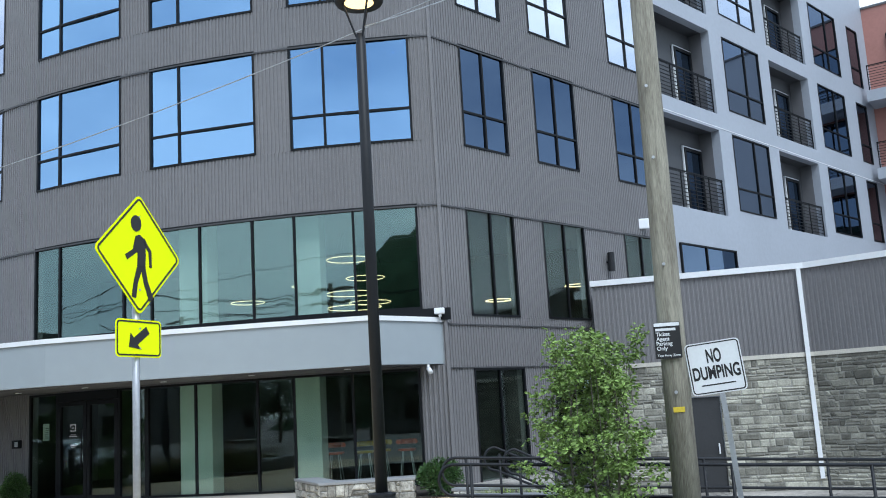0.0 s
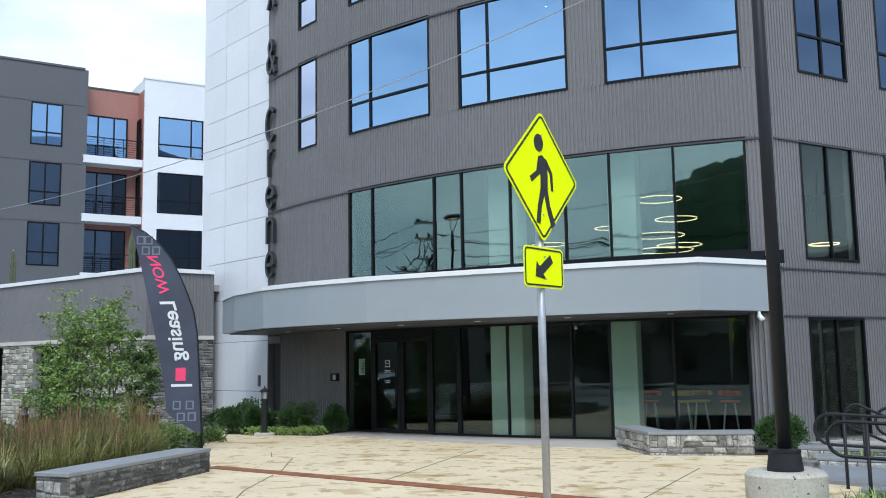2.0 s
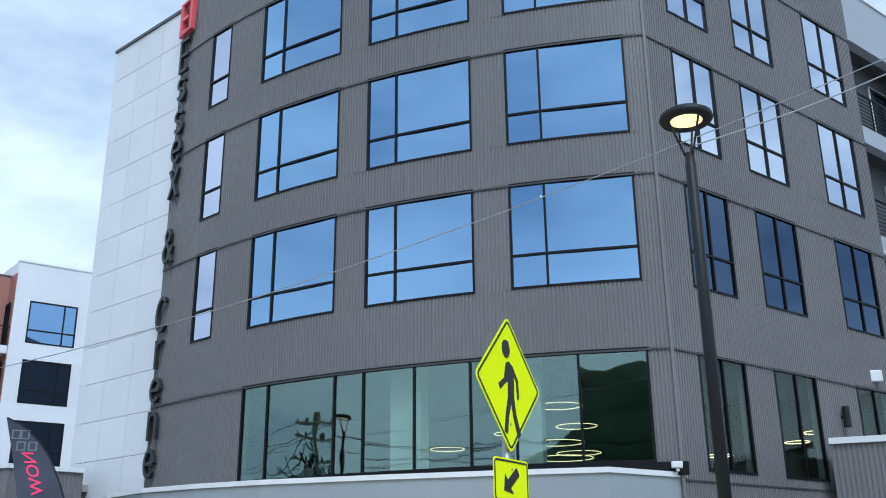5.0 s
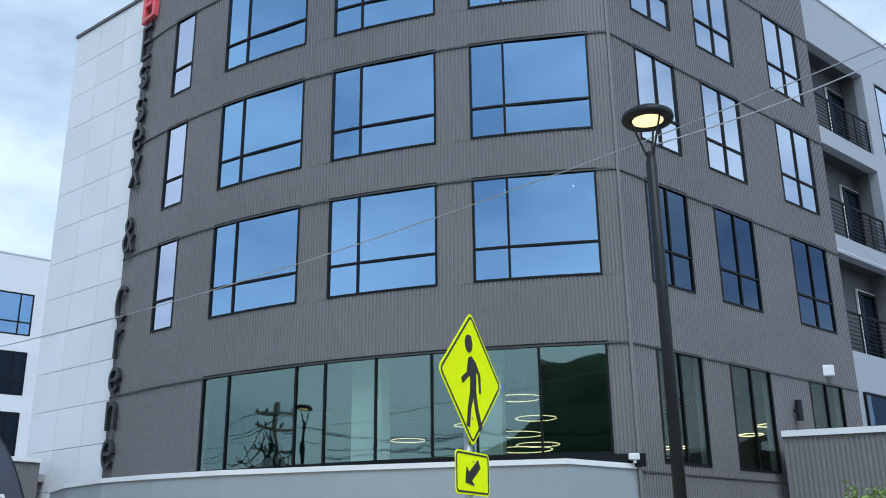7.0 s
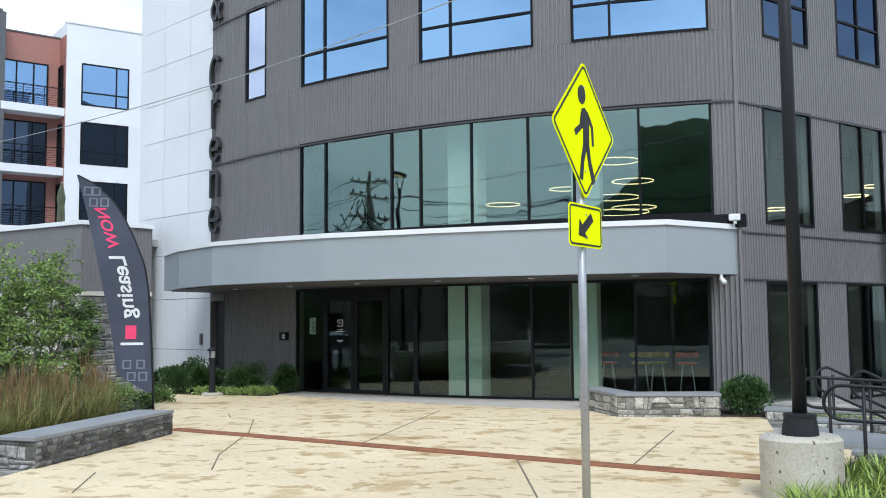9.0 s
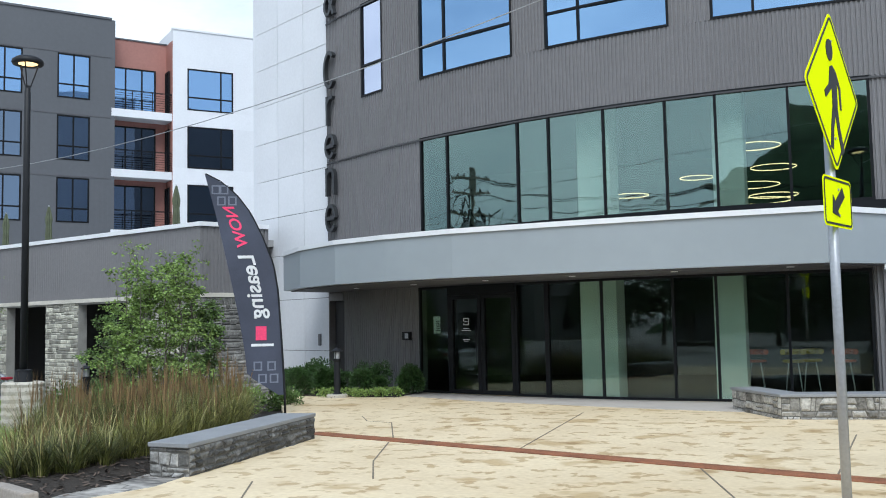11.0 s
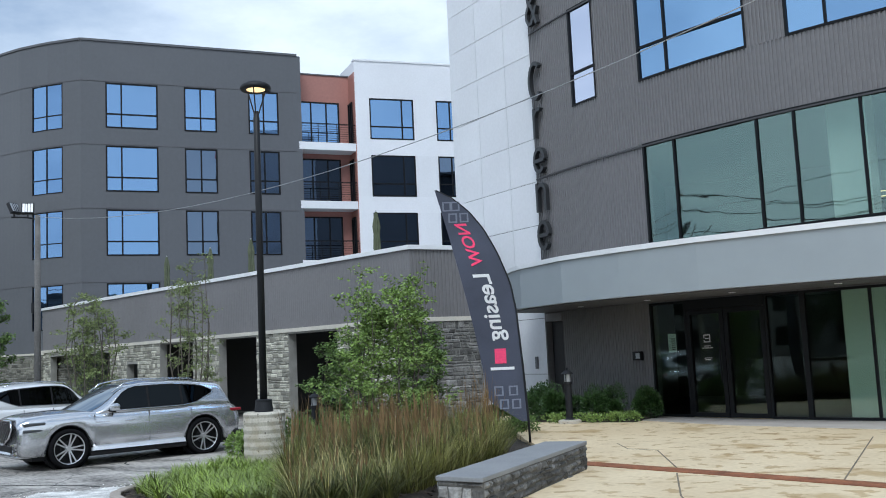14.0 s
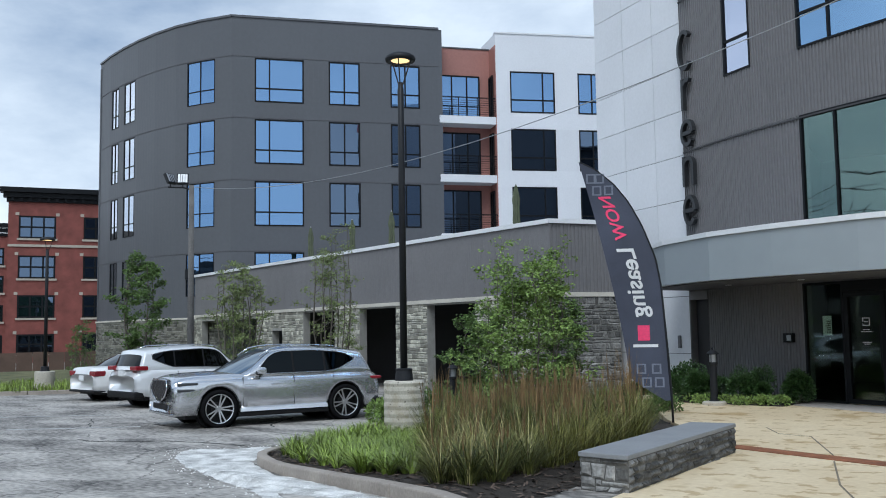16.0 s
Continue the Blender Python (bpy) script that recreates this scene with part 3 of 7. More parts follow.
for i in range(3):
    for j in range(len(zs) - 1):
        part("panel", slab(Mesh(), tflip, cols[i] + 0.008, cols[i + 1] - 0.008, zs[j] + 0.008, zs[j + 1] - 0.008, 0.0, -0.03), WHITE, building)
part("coping", slab(Mesh(), tflip, 0, tower.length + 0.05, zs[-1], zs[-1] + 0.1, 0.05, -0.4), SOFFIT, building)

# ---- the pale wing with balconies, in line with the side front ----
WING_GREY = mat("pale_grey_panel", (0.35, 0.375, 0.425), 0.5, 0.0, 0.06, (0.4, 8.0))
# wing siding darkened: the shade inside the shallow balconies is in its colour
RECESS_SHADE = mat("shaded_recess_siding", (0.06, 0.063, 0.07), 0.55, 0.0, 0.08, (0.4, 8.0))
wing = thing("apartment_wing", (14.0, 36.0, 0.0), "pale grey apartment wing with recessed balconies", "building")
WEND, WDEEP = 28.5, 0.75
BAL = [(10.0, 13.55), (18.0, 21.45)]
WWIN = [(14.42, 17.15), (22.33, 25.08)]
SLIM = (26.35, 27.55)
z = -0.8
for lo, hi in ROWS_Z[1:]:
    part("wall", slab(Mesh(), right, 9.95, WEND, z, lo - 0.35, 0.0, -0.3, 20), WING_GREY, wing)
    s = 9.95
    for a, b in sorted(BAL + WWIN + [SLIM]):
        if a > s + 0.06:
            part("wall", slab(Mesh(), right, s, a, lo - 0.35, hi + 0.06, 0.0, -0.3, 20), WING_GREY, wing)
        s = b
    part("wall", slab(Mesh(), right, s, WEND, lo - 0.35, hi + 0.06, 0.0, -0.3, 20), WING_GREY, wing)
    for a, b in WWIN + [SLIM]:
        part("wall", slab(Mesh(), right, a, b, lo - 0.35, lo - 0.09, 0.0, -0.3, 20), WING_GREY, wing)
    z = hi + 0.06
part("wall", slab(Mesh(), right, 9.95, WEND, z, 19.0, 0.0, -0.3, 20), WING_GREY, wing)
for a, b in BAL:
    part("recess_wall", slab(Mesh(), right, a - 0.1, b + 0.1, 3.0, 19.0, -WDEEP, -WDEEP - 0.2, 20), RECESS_SHADE, wing)
    # darker grey than the wing front, for the shaded side of the recess
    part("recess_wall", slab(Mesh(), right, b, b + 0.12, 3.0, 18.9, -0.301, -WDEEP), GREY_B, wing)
    part("recess_wall", slab(Mesh(), right, a - 0.12, a, 3.0, 18.9, -0.301, -WDEEP), RECESS_SHADE, wing)


def door_back(s):
    p, n = right(s)
    return p - n * (WDEEP - 0.01), n


for k, (lo, hi) in enumerate(ROWS_Z[1:]):
    for a, b in BAL:
        part("balcony_floor", slab(Mesh(), right, a, b, lo - 0.47, lo - 0.352, -0.302, -WDEEP, 20), SOFFIT, wing)
        # soffit shade painted with the same dark colour
        part("balcony_soffit", slab(Mesh(), right, a, b, hi + 0.062, hi + 0.2, -0.302, -WDEEP, 20), RECESS_SHADE, wing)
        railing(wing, right, a + 0.02, b - 0.02, lo - 0.34, 9, 1.2, -0.09)
        da, db = (b - 1.22, b - 0.12) if a < 12 else (b - 1.6, b - 0.45)
        dd = window(wing, door_back, da, db, lo - 0.34, lo + 1.95, [], 0, GLASS_DK, bar=0.1, back=-0.04, name="balcony_door")
        tr = Mesh()
        slab(tr, door_back, da - 0.05, da, lo - 0.34, lo + 2.0, 0.06, 0.0)
        slab(tr, door_back, db, db + 0.05, lo - 0.34, lo + 2.0, 0.06, 0.0)
        slab(tr, door_back, da - 0.05, db + 0.05, lo + 1.95, lo + 2.0, 0.06, 0.0)
        part("casing", tr, COPING, dd)
    for a, b in WWIN:
        # one top window takes the bright reflection copy, the rest the dusky one
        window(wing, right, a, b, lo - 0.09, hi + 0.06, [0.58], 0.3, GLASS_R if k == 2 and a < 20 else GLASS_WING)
    window(wing, right, *SLIM, lo - 0.09, hi + 0.06, [], 0.3, GLASS_WING)
part("flashing", slab(Mesh(), right, 9.95, WEND, 10.2, 10.225, 0.012, 0.001, 20), COPING, wing)
window(wing, right, 10.2, 13.7, 4.9, 6.07, [0.45], 0, GLASS_DK, back=-0.03)
part("coping", slab(Mesh(), right, 9.9, WEND + 0.05, 19.0, 19.1, 0.05, -0.4, 20), COPING, wing)
part("roof", Mesh().prism([tuple(right(9.9)[0] - right(9.9)[1] * 2.2), tuple(right(9.9)[0] - right(9.9)[1] * 0.3), tuple(right(WEND)[0] - right(WEND)[1] * 0.3), tuple(right(WEND)[0] - right(WEND)[1] * 2.2)], 18.8, 18.95), ROOF, wing)
# red-brown return at its end, with balconies of pale slabs
ret = line(tuple(right(WEND)[0]), tuple(right(WEND)[0] + Vector((0.86, -0.5)) * 9))
part("return_wall", slab(Mesh(), ret, 0, 3.4, -0.8, 18.4, 0.0, -0.3, 20), SALMON, wing, "red-brown panelled return wall")
# out-of-view stretch, coloured grey to keep red out of the wing's reflections
part("return_wall", slab(Mesh(), ret, 3.4, 9, -0.8, 18.4, 0.0, -0.3, 20), WING_GREY, wing, "unseen return wall added in pale grey for the wing windows' reflection")
part("coping", slab(Mesh(), ret, 0, 9, 18.4, 18.5, 0.05, -0.35, 20), SOFFIT, wing)
for lo, hi in ROWS_Z:
    window(wing, ret, 0.9, 3.1, lo - 0.3, hi, [0.5], 0.34, GLASS_DK, back=-0.05)
    part("balcony_floor", slab(Mesh(), ret, 0.05, 3.4, lo - 0.85, lo - 0.35, 1.5, 0.0, 20), WING_GREY, wing)
    railing(wing, ret, 0.15, 3.35, lo - 0.35, 9, 1.15, 1.42, 20)

# ---- garage podium to the side of the tower ----
STONE_TOP = 2.5
podium = thing("parking_garage", (-30.0, 28.0, 0.0), "low garage podium of grey ribbed siding over fieldstone", "garage")
pw = line((-44.1, 30.9), (-18.63, 23.45))
PL = pw.length
OPEN = [(PL - b, PL - a, z) for a, b, z in ((3.4, 5.95, 2.45), (7.83, 10.25, 2.45), (12.1, 14.65, 2.45), (16.55, 17.5, 1.76), (19.1, 25.5, 2.3))]
OPEN.sort()
facade(podium, pw, 0, PL, STONE_TOP + 0.12, 4.5, [], GREY, 0.11, depth=0.007)
pw2 = line((-18.63, 23.45), (-17.55, 25.3))
facade(podium, pw2, 0, pw2.length, STONE_TOP + 0.12, 4.5, [], GREY, 0.11)
cm = slab(Mesh(), pw, 0, PL + 0.04, 4.5, 4.62, 0.06, -0.35, 30)
slab(cm, pw2, 0.0, pw2.length, 4.5, 4.62, 0.055, -0.35, 30)
part("coping", cm, COPING, podium)
cm = slab(Mesh(), pw, 0, PL + 0.04, STONE_TOP, STONE_TOP + 0.12, 0.05, -0.3, 30)
slab(cm, pw2, 0.0, pw2.length, STONE_TOP, STONE_TOP + 0.12, 0.045, -0.3, 30)
part("stone_band", cm, CONCRETE, podium)
part("roof", Mesh().prism([(-44.0, 31.2), (-18.7, 23.7), (-17.7, 25.3), (-14, 36), (-33, 52), (-46, 36)], 4.0, 4.2), ROOF, podium)
# painted near-black for the gloom seen through the garage openings
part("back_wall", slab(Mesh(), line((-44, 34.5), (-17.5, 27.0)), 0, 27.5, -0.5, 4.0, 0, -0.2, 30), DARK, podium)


def stones(parent, f, s0, s1, z0, z1, holes=(), size=0.34, budget=300, near=None, deep=0.05, seed=1, tall=1.0, material=None):
    """Courses of rough stones on a mortar backing; those nearest become single pieces, the rest one mesh."""
    rng = random.Random(seed)
    rest = Mesh()
    made = 0
    cells = []
    z = z0
    levels = [z0]
    while z < z1 - 0.02:
        h = rng.choice((0.085, 0.11, 0.14, 0.18)) * rng.uniform(0.9, 1.1) * min(1.0, 0.55 + size) * tall
        z = z1 if z1 - z - h < 0.06 else z + h
        levels.append(z)
    for k, (lo, hi) in enumerate(zip(levels, levels[1:])):
        s = s0
        while s < s1 - 0.01:
            w = min(rng.choice((0.45, 0.7, 1.0, 1.5)) * size * rng.uniform(0.85, 1.15), s1 - s)
            if s1 - s - w < 0.08:
                w = s1 - s
            c = s + w / 2
            lo2 = lo + (0.032 * tall ** 3 * noise.noise((c * 1.7 * tall ** 3, k * 3.1, seed)) if k else 0.0)
            hi2 = hi + (0.032 * tall ** 3 * noise.noise((c * 1.7 * tall ** 3, (k + 1) * 3.1, seed)) if k + 2 < len(levels) else 0.0)
            if rng.random() < 0.12 and hi2 - lo2 > 0.11:
                mid = lo2 + (hi2 - lo2) * rng.uniform(0.4, 0.6)
                cells += [(s, s + w, lo2, mid), (s, s + w, mid, hi2)]
            else:
                cells.append((s, s + w, lo2, hi2))
            s += w
    for s, e, lo, hi in cells:
        for _ in (0,):
            a, b = s + 0.006, e - 0.006
            if any(b > ha and a < hb and lo < hz for ha, hb, hz in holes):
                for ha, hb, hz in holes:
                    if lo < hz:
                        if a < ha < b:
                            b = ha - 0.004
                        elif a < hb < b:
                            a = hb + 0.004
                        elif a >= ha and b <= hb:
                            a = b
            if b - a < 0.04:
                continue
            m = Mesh()
            (pa, na), (pb, nb) = f(a), f(b)
            d = rng.uniform(0.4, 1.0) * deep
            j = lambda k: rng.uniform(-k, k)
            lo2, hi2 = lo + 0.007, hi - 0.007
            sa = 0.0 if holes or s <= s0 + 0.01 else 0.045 * tall * noise.noise((s * 9, seed, 0.5))
            sb = 0.0 if holes or e >= s1 - 0.01 else 0.045 * tall * noise.noise((e * 9, seed, 0.5))
            dv = (pb - pa).normalized()
            base = [(*(pa - dv * sa), lo2), (*(pb - dv * sb), lo2), (*(pb + dv * sb), hi2), (*(pa + dv * sa), hi2)]
            c = 0.018
            dirv = (pb - pa).normalized()
            face = [(*(pa - dv * sa + na * (d + j(0.008)) + dirv * (c + abs(j(0.02)))), lo2 + c + abs(j(0.012))), (*(pb - dv * sb + nb * (d + j(0.008)) - dirv * (c + abs(j(0.02)))), lo2 + c + abs(j(0.012))),
                    (*(pb + dv * sb + nb * (d + j(0.008)) - dirv * (c + abs(j(0.02)))), hi2 - c - abs(j(0.012))), (*(pa + dv * sa + na * (d + j(0.008)) + dirv * (c + abs(j(0.02)))), hi2 - c - abs(j(0.012)))]
            faces = [(0, 1, 5, 4), (1, 2, 6, 5), (2, 3, 7, 6), (3, 0, 4, 7), (4, 5, 6, 7)]
            if made < budget and (near is None or near[0] <= (a + b) / 2 <= near[1]):
                m.add(base + face, faces)
                part("stone", m, material or STONE, parent)
                made += 1
            else:
                rest.add(base + face, faces)
    if rest.f:
        part("stonework", rest, material or STONE, parent, kind="stuff")


def pierced(parent, f, s0, s1, z0, z1, holes, thick):
    """Mortar backing left and right of, and over, openings; gives its first piece."""
    s, made = s0, []
    for a, b, top in holes:
        made.append(part("stone_base", slab(Mesh(), f, s, a, z0, z1, 0, -thick, 30), MORTAR, parent))
        if z1 > top + 0.02:
            part("stone_base", slab(Mesh(), f, a, b, top, z1, 0, -thick, 30), MORTAR, parent)
        s = b
    made.append(part("stone_base", slab(Mesh(), f, s, s1, z0, z1, 0, -thick, 30), MORTAR, parent))
    return made[-1]


base = pierced(podium, pw, 0, PL, -0.6, STONE_TOP, OPEN, 0.3)
slab_m = slab(Mesh(), pw2, 0, pw2.length, -0.6, STONE_TOP, 0, -0.3)
base2 = part("stone_base", slab_m, MORTAR, podium)

# ---- garage wall beyond the ramp ----
garage = thing("garage_wall", (6.0, 23.2, -0.75), "garage wall of grey ribbed siding over fieldstone", "garage")
g1 = line((2.35, 23.9), (7.36, 23.03))
g2 = line((7.36, 23.03), (13.0, 18.65))
GDOOR = [(1.85, 2.85, 1.52)]
for g in (g1, g2):
    facade(garage, g, 0, g.length, 2.42, 4.42, [], GREY, 0.11)
    part("coping", slab(Mesh(), g, -0.03, g.length + 0.03, 4.42, 4.56, 0.06, -0.4, 30), COPING, garage)
    part("stone_band", slab(Mesh(), g, 0, g.length, 2.32, 2.42, 0.04, -0.3, 30), CONCRETE, garage)
gb1 = pierced(garage, g1, 0, g1.length, -0.8, 2.32, GDOOR, 0.3)
gb2 = part("stone_base", slab(Mesh(), g2, 0, g2.length, -0.8, 2.32, 0, -0.3, 30), MORTAR, garage)
gd = part("door", slab(Mesh(), g1, 1.87, 2.83, -0.74, 1.5, -0.06, -0.12), mat("dark_door", (0.03, 0.031, 0.034), 0.5), garage, "dark grey steel door")
part("handle", Mesh().tube([(*(g1(2.72)[0] + g1(2.72)[1] * 0.0), z) for z in (0.15, 0.4)], 0.02), COPING, gd)
part("downspout", slab(Mesh(), g1, 4.9, 5.0, -0.5, 4.42, 0.1, 0.03), COPING, garage)
part("roof", Mesh().prism([(2.4, 24.1), (7.4, 23.3), (13.0, 19.0), (16, 30), (6, 29)], 4.0, 4.2), ROOF, garage)

# ---- the wing across the parking lot ----
ROWS_B = ROWS_Z
far = thing("apartment_block", (-46.0, 40.0, 0.0), "grey and white apartment block with red-brown balconies", "building")
K = (-46.1, 34.75)
fr = line(K, (-38.9, 44.15))
FL = fr.length


BW = [(1.26, 3.98, [0.30]), (5.39, 7.17, [0.5]), (8.95, 10.69, [0.5])]
rows = [(lo, hi, [(a, b) for a, b, _ in BW]) for lo, hi in ROWS_B]
facade(far, fr, 0, FL, 0, 19.3, rows, GREY_F, 0.3, depth=0.002)
for i, (lo, hi) in enumerate(ROWS_B):
    for a, b, c in BW:
        # sky reflection tint on the top row and first column, dim tint elsewhere
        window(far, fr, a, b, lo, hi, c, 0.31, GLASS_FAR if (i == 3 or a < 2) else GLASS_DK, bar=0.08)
BPOLY = [(-60.0, 35.3), (-58.0, 34.75), (-56.0, 34.35), (-54.0, 34.05), (-52.0, 33.9), (-50.0, 33.9), (-48.0, 34.2), K]
cum = [0.0]
for p, q in zip(BPOLY, BPOLY[1:]):
    cum.append(cum[-1] + math.dist(p, q))


def bend(s):
    i = max(k for k in range(len(BPOLY) - 1) if cum[k] <= s + 1e-9 or k == 0)
    p, q = Vector(BPOLY[i]), Vector(BPOLY[i + 1])
    d = (q - p).normalized()
    return p + d * (s - cum[i]), Vector((d.y, -d.x))


BL = cum[-1]
LW = [(2.4, 3.5), (4.35, 5.85), (BL - 3.1, BL - 1.1)]
rows = [(lo, hi, LW) for lo, hi in ROWS_B]
facade(far, bend, 0, BL, 0, 19.3, rows, GREY_F, 0.3, depth=0.002)
for lo, hi in ROWS_B:
    for a, b in LW:
        window(far, bend, a, b, lo, hi, [0.5], 0.31, GLASS_R if a < 6 else GLASS_FAR, bar=0.05)
for z in (6.17, 10.12, 13.6, 17.08):
    fm = slab(Mesh(), fr, 0, FL, z, z + 0.05, 0.02, 0)
    slab(fm, bend, 0, BL, z, z + 0.05, 0.02, 0)
    part("flashing", fm, SOFFIT, far)
cm = slab(Mesh(), fr, 0, FL, 19.3, 19.42, 0.06, -0.4)
slab(cm, bend, 0, BL, 19.3, 19.42, 0.06, -0.4)
part("coping", cm, GREY_F, far)
# balcony bay
bay = line((-38.9, 44.15), (-36.77, 46.93))
ins = Vector((-fr(0)[1].x, -fr(0)[1].y)) * 1.2
bb = line(Vector((-38.9, 44.15)) + ins, Vector((-36.77, 46.93)) + ins)
part("recess_wall", slab(Mesh(), bb, -0.3, 3.8, 0, 18.6, 0.0, -0.2), SALMON, far)
side1 = line(Vector((-36.77, 46.93)) + ins, (-36.77, 46.93))
side0 = line((-38.9, 44.15), Vector((-38.9, 44.15)) + ins)
part("recess_wall", slab(Mesh(), flip(side0), 0, 1.2, 0, 19.3, 0.0, -0.2), GREY_F, far)
part("recess_wall", slab(Mesh(), side1, 0, 1.2, 0, 18.6, 0.05, -0.1), SALMON, far)
for lo, hi in ROWS_B:
    part("balcony_floor", slab(Mesh(), bay, 0, bay.length, lo - 0.75, lo - 0.3, 0.0, -1.2), WHITE, far)
    # top balcony tinted with sky reflection, those below with the dim copy
    window(far, bb, 0.12, 2.8, lo - 0.25, hi - 0.1, [0.35, 0.7], 0, GLASS_FAR if lo > 14 else GLASS_DK, bar=0.08, back=-0.06)
    window(far, side1, 0.15, 0.9, lo - 0.25, hi - 0.2, [0.5], 0, GLASS_DK, bar=0.08, back=-0.12)
    railing(far, bay, 0.02, bay.length - 0.02, lo - 0.3, 8, 1.15)
part("coping", slab(Mesh(), bb, -0.3, 3.8, 18.6, 18.68, 0.05, -0.3), SOFFIT, far)
# white part
wp = line((-36.77, 46.93), (-30.0, 54.6))
WW = [(0.85, 3.6, [0.73]), (5.05, 6.8, [0.5])]
z = 0
for lo, hi in ROWS_B:
    part("wall", slab(Mesh(), wp, 0, wp.length, z, lo, 0, -0.3, 30), WHITE, far)
    s = 0
    for a, b, _ in WW:
        part("wall", slab(Mesh(), wp, s, a, lo, hi, 0, -0.3, 30), WHITE, far)
        s = b
    part("wall", slab(Mesh(), wp, s, wp.length, lo, hi, 0, -0.3, 30), WHITE, far)
    z = hi
part("wall", slab(Mesh(), wp, 0, wp.length, z, 19.3, 0, -0.3, 30), WHITE, far)
part("coping", slab(Mesh(), wp, -0.05, wp.length, 19.3, 19.4, 0.05, -0.4, 30), COPING, far)
part("gable_wall", slab(Mesh(), line(Vector((-36.77, 46.93)) + ins * 2.4, (-36.77, 46.93)), 0.0, 2.88, 16.9, 19.3, 0.02, -0.1), WHITE, far)
for i, (lo, hi) in enumerate(ROWS_B):
    for a, b, c in WW:
        # only the top row carries the blue sky reflection tint
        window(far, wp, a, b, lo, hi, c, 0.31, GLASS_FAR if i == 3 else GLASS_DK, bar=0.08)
part("roof", Mesh().prism([(-59.8, 35.6), (-52, 34.2), (-46.1, 35.1), (-39.2, 44.2), (-41.5, 46.2), (-52, 52)], 18.6, 18.8), ROOF, far)
part("back_wall", slab(Mesh(), line((-30, 54.6), (-52, 60)), 0, 22, 0, 19, 0, -0.2, 40), GREY_F, far)
part("back_wall", slab(Mesh(), line((-52, 60), (-60, 35.3)), 0, 26, 0, 19, 0, -0.2, 40), GREY_F, far)

# the block is a tenth smaller and nearer than its plan
NEAR, SHARE = Vector((-4.6, 1.5, 1.63)), 0.9
far.location = NEAR + (far.location - NEAR) * SHARE
far.scale = (SHARE, SHARE, SHARE)

# ---- the brick building far across the lot ----
BRICK = mat("red_brick", (0.20, 0.062, 0.05), 0.85, 0.0, 0.3, (1.5, 30), bump=0.3)
brick = thing("brick_building", (-82.0, 42.0, 0.0), "old four-storey red brick building with a dark cornice", "building")
bf = line((-88.0, 27.0), (-75.0, 50.5))
LINTEL = mat("pale_limestone", (0.42, 0.37, 0.31), 0.8, 0.0, 0.15)
MAIN0 = 14.75
holes = [(15.55, 18.4), (20.55, 23.4), (25.0, 26.4)]
brows = [(0.3, 1.95, holes), (3.28, 5.15, holes), (6.52, 8.42, holes), (9.84, 11.72, holes)]
facade(brick, bf, MAIN0, bf.length, -0.4, 12.85, brows, BRICK, 4.0, depth=0.0)
side_holes = [(1.0, 3.2), (5.4, 7.6), (9.2, 11.4), (13.0, 14.5)]
srows = [(0.4, 1.9, side_holes), (3.0, 4.35, side_holes), (5.35, 6.75, side_holes), (7.6, 9.05, side_holes)]
low = lambda s: (bf(s)[0] - bf(s)[1] * 0.4, bf(s)[1])
facade(brick, low, 0, MAIN0 - 0.01, -0.4, 10.0, srows, BRICK, 4.0, depth=0.0)
for f, table in ((bf, brows), (low, srows)):
    for lo, hi, hh in table:
        for a, b in hh:
            w = window(brick, f, a, b, lo, hi, [0.34, 0.67] if b - a > 2.5 else [0.5], 0.5, GLASS_DK, bar=0.14)
            part("sill", slab(Mesh(), f, a - 0.12, b + 0.12, lo - 0.16, lo, 0.1, -0.05), LINTEL, w)
            if f is bf:
                for c in (a - 0.12, b + 0.12):
                    part("corner_block", slab(Mesh(), f, c - 0.14, c + 0.14, hi + 0.02, hi + 0.26, 0.04, -0.02), LINTEL, w)
part("belt_course", slab(Mesh(), bf, MAIN0, bf.length, 9.14, 9.34, 0.09, -0.02, 30), LINTEL, brick)
for z0, z1, d in ((12.85, 13.2, 0.15), (13.2, 13.6, 0.4), (13.6, 14.0, 0.65)):
    part("cornice", slab(Mesh(), bf, MAIN0 - d, bf.length + 0.3, z0, z1, d, -0.5, 30), BLACK, brick)
    part("cornice", slab(Mesh(), low, -0.3, MAIN0 - 0.01, z0 - 2.85, z1 - 2.95, d * 0.7, -0.5, 30), BLACK, brick)
for k in range(18):
    c = MAIN0 + 0.3 + 0.68 * k
    if c < bf.length:
        part("cornice_bracket", slab(Mesh(), bf, c - 0.1, c + 0.1, 12.9, 13.58, 0.34, 0.02), BLACK, brick)
part("side_wall", slab(Mesh(), line((-75.0, 50.5), (-95, 60)), 0, 22, -0.4, 13, 0, -0.3, 30), BRICK, brick)
part("side_wall", slab(Mesh(), line(bf(MAIN0 + 0.15)[0] - bf(0)[1] * 12, bf(MAIN0 + 0.15)[0] - bf(0)[1] * 0.3), 0, 11.7, 9.0, 12.85, 0.15, -0.15, 30), BRICK, brick)
part("roof", Mesh().prism([tuple(bf(MAIN0 + 0.1)[0] - bf(0)[1] * 0.3), (-75.2, 50.3), (-95, 60), tuple(bf(MAIN0 + 0.1)[0] - bf(0)[1] * 12)], 12.5, 12.8), ROOF, brick)
part("roof", Mesh().prism([(-88.2, 27.4), tuple(low(MAIN0 - 0.1)[0] - bf(0)[1] * 0.3), tuple(bf(MAIN0)[0] - bf(0)[1] * 12), (-99, 34)], 9.6, 9.9), ROOF, brick)

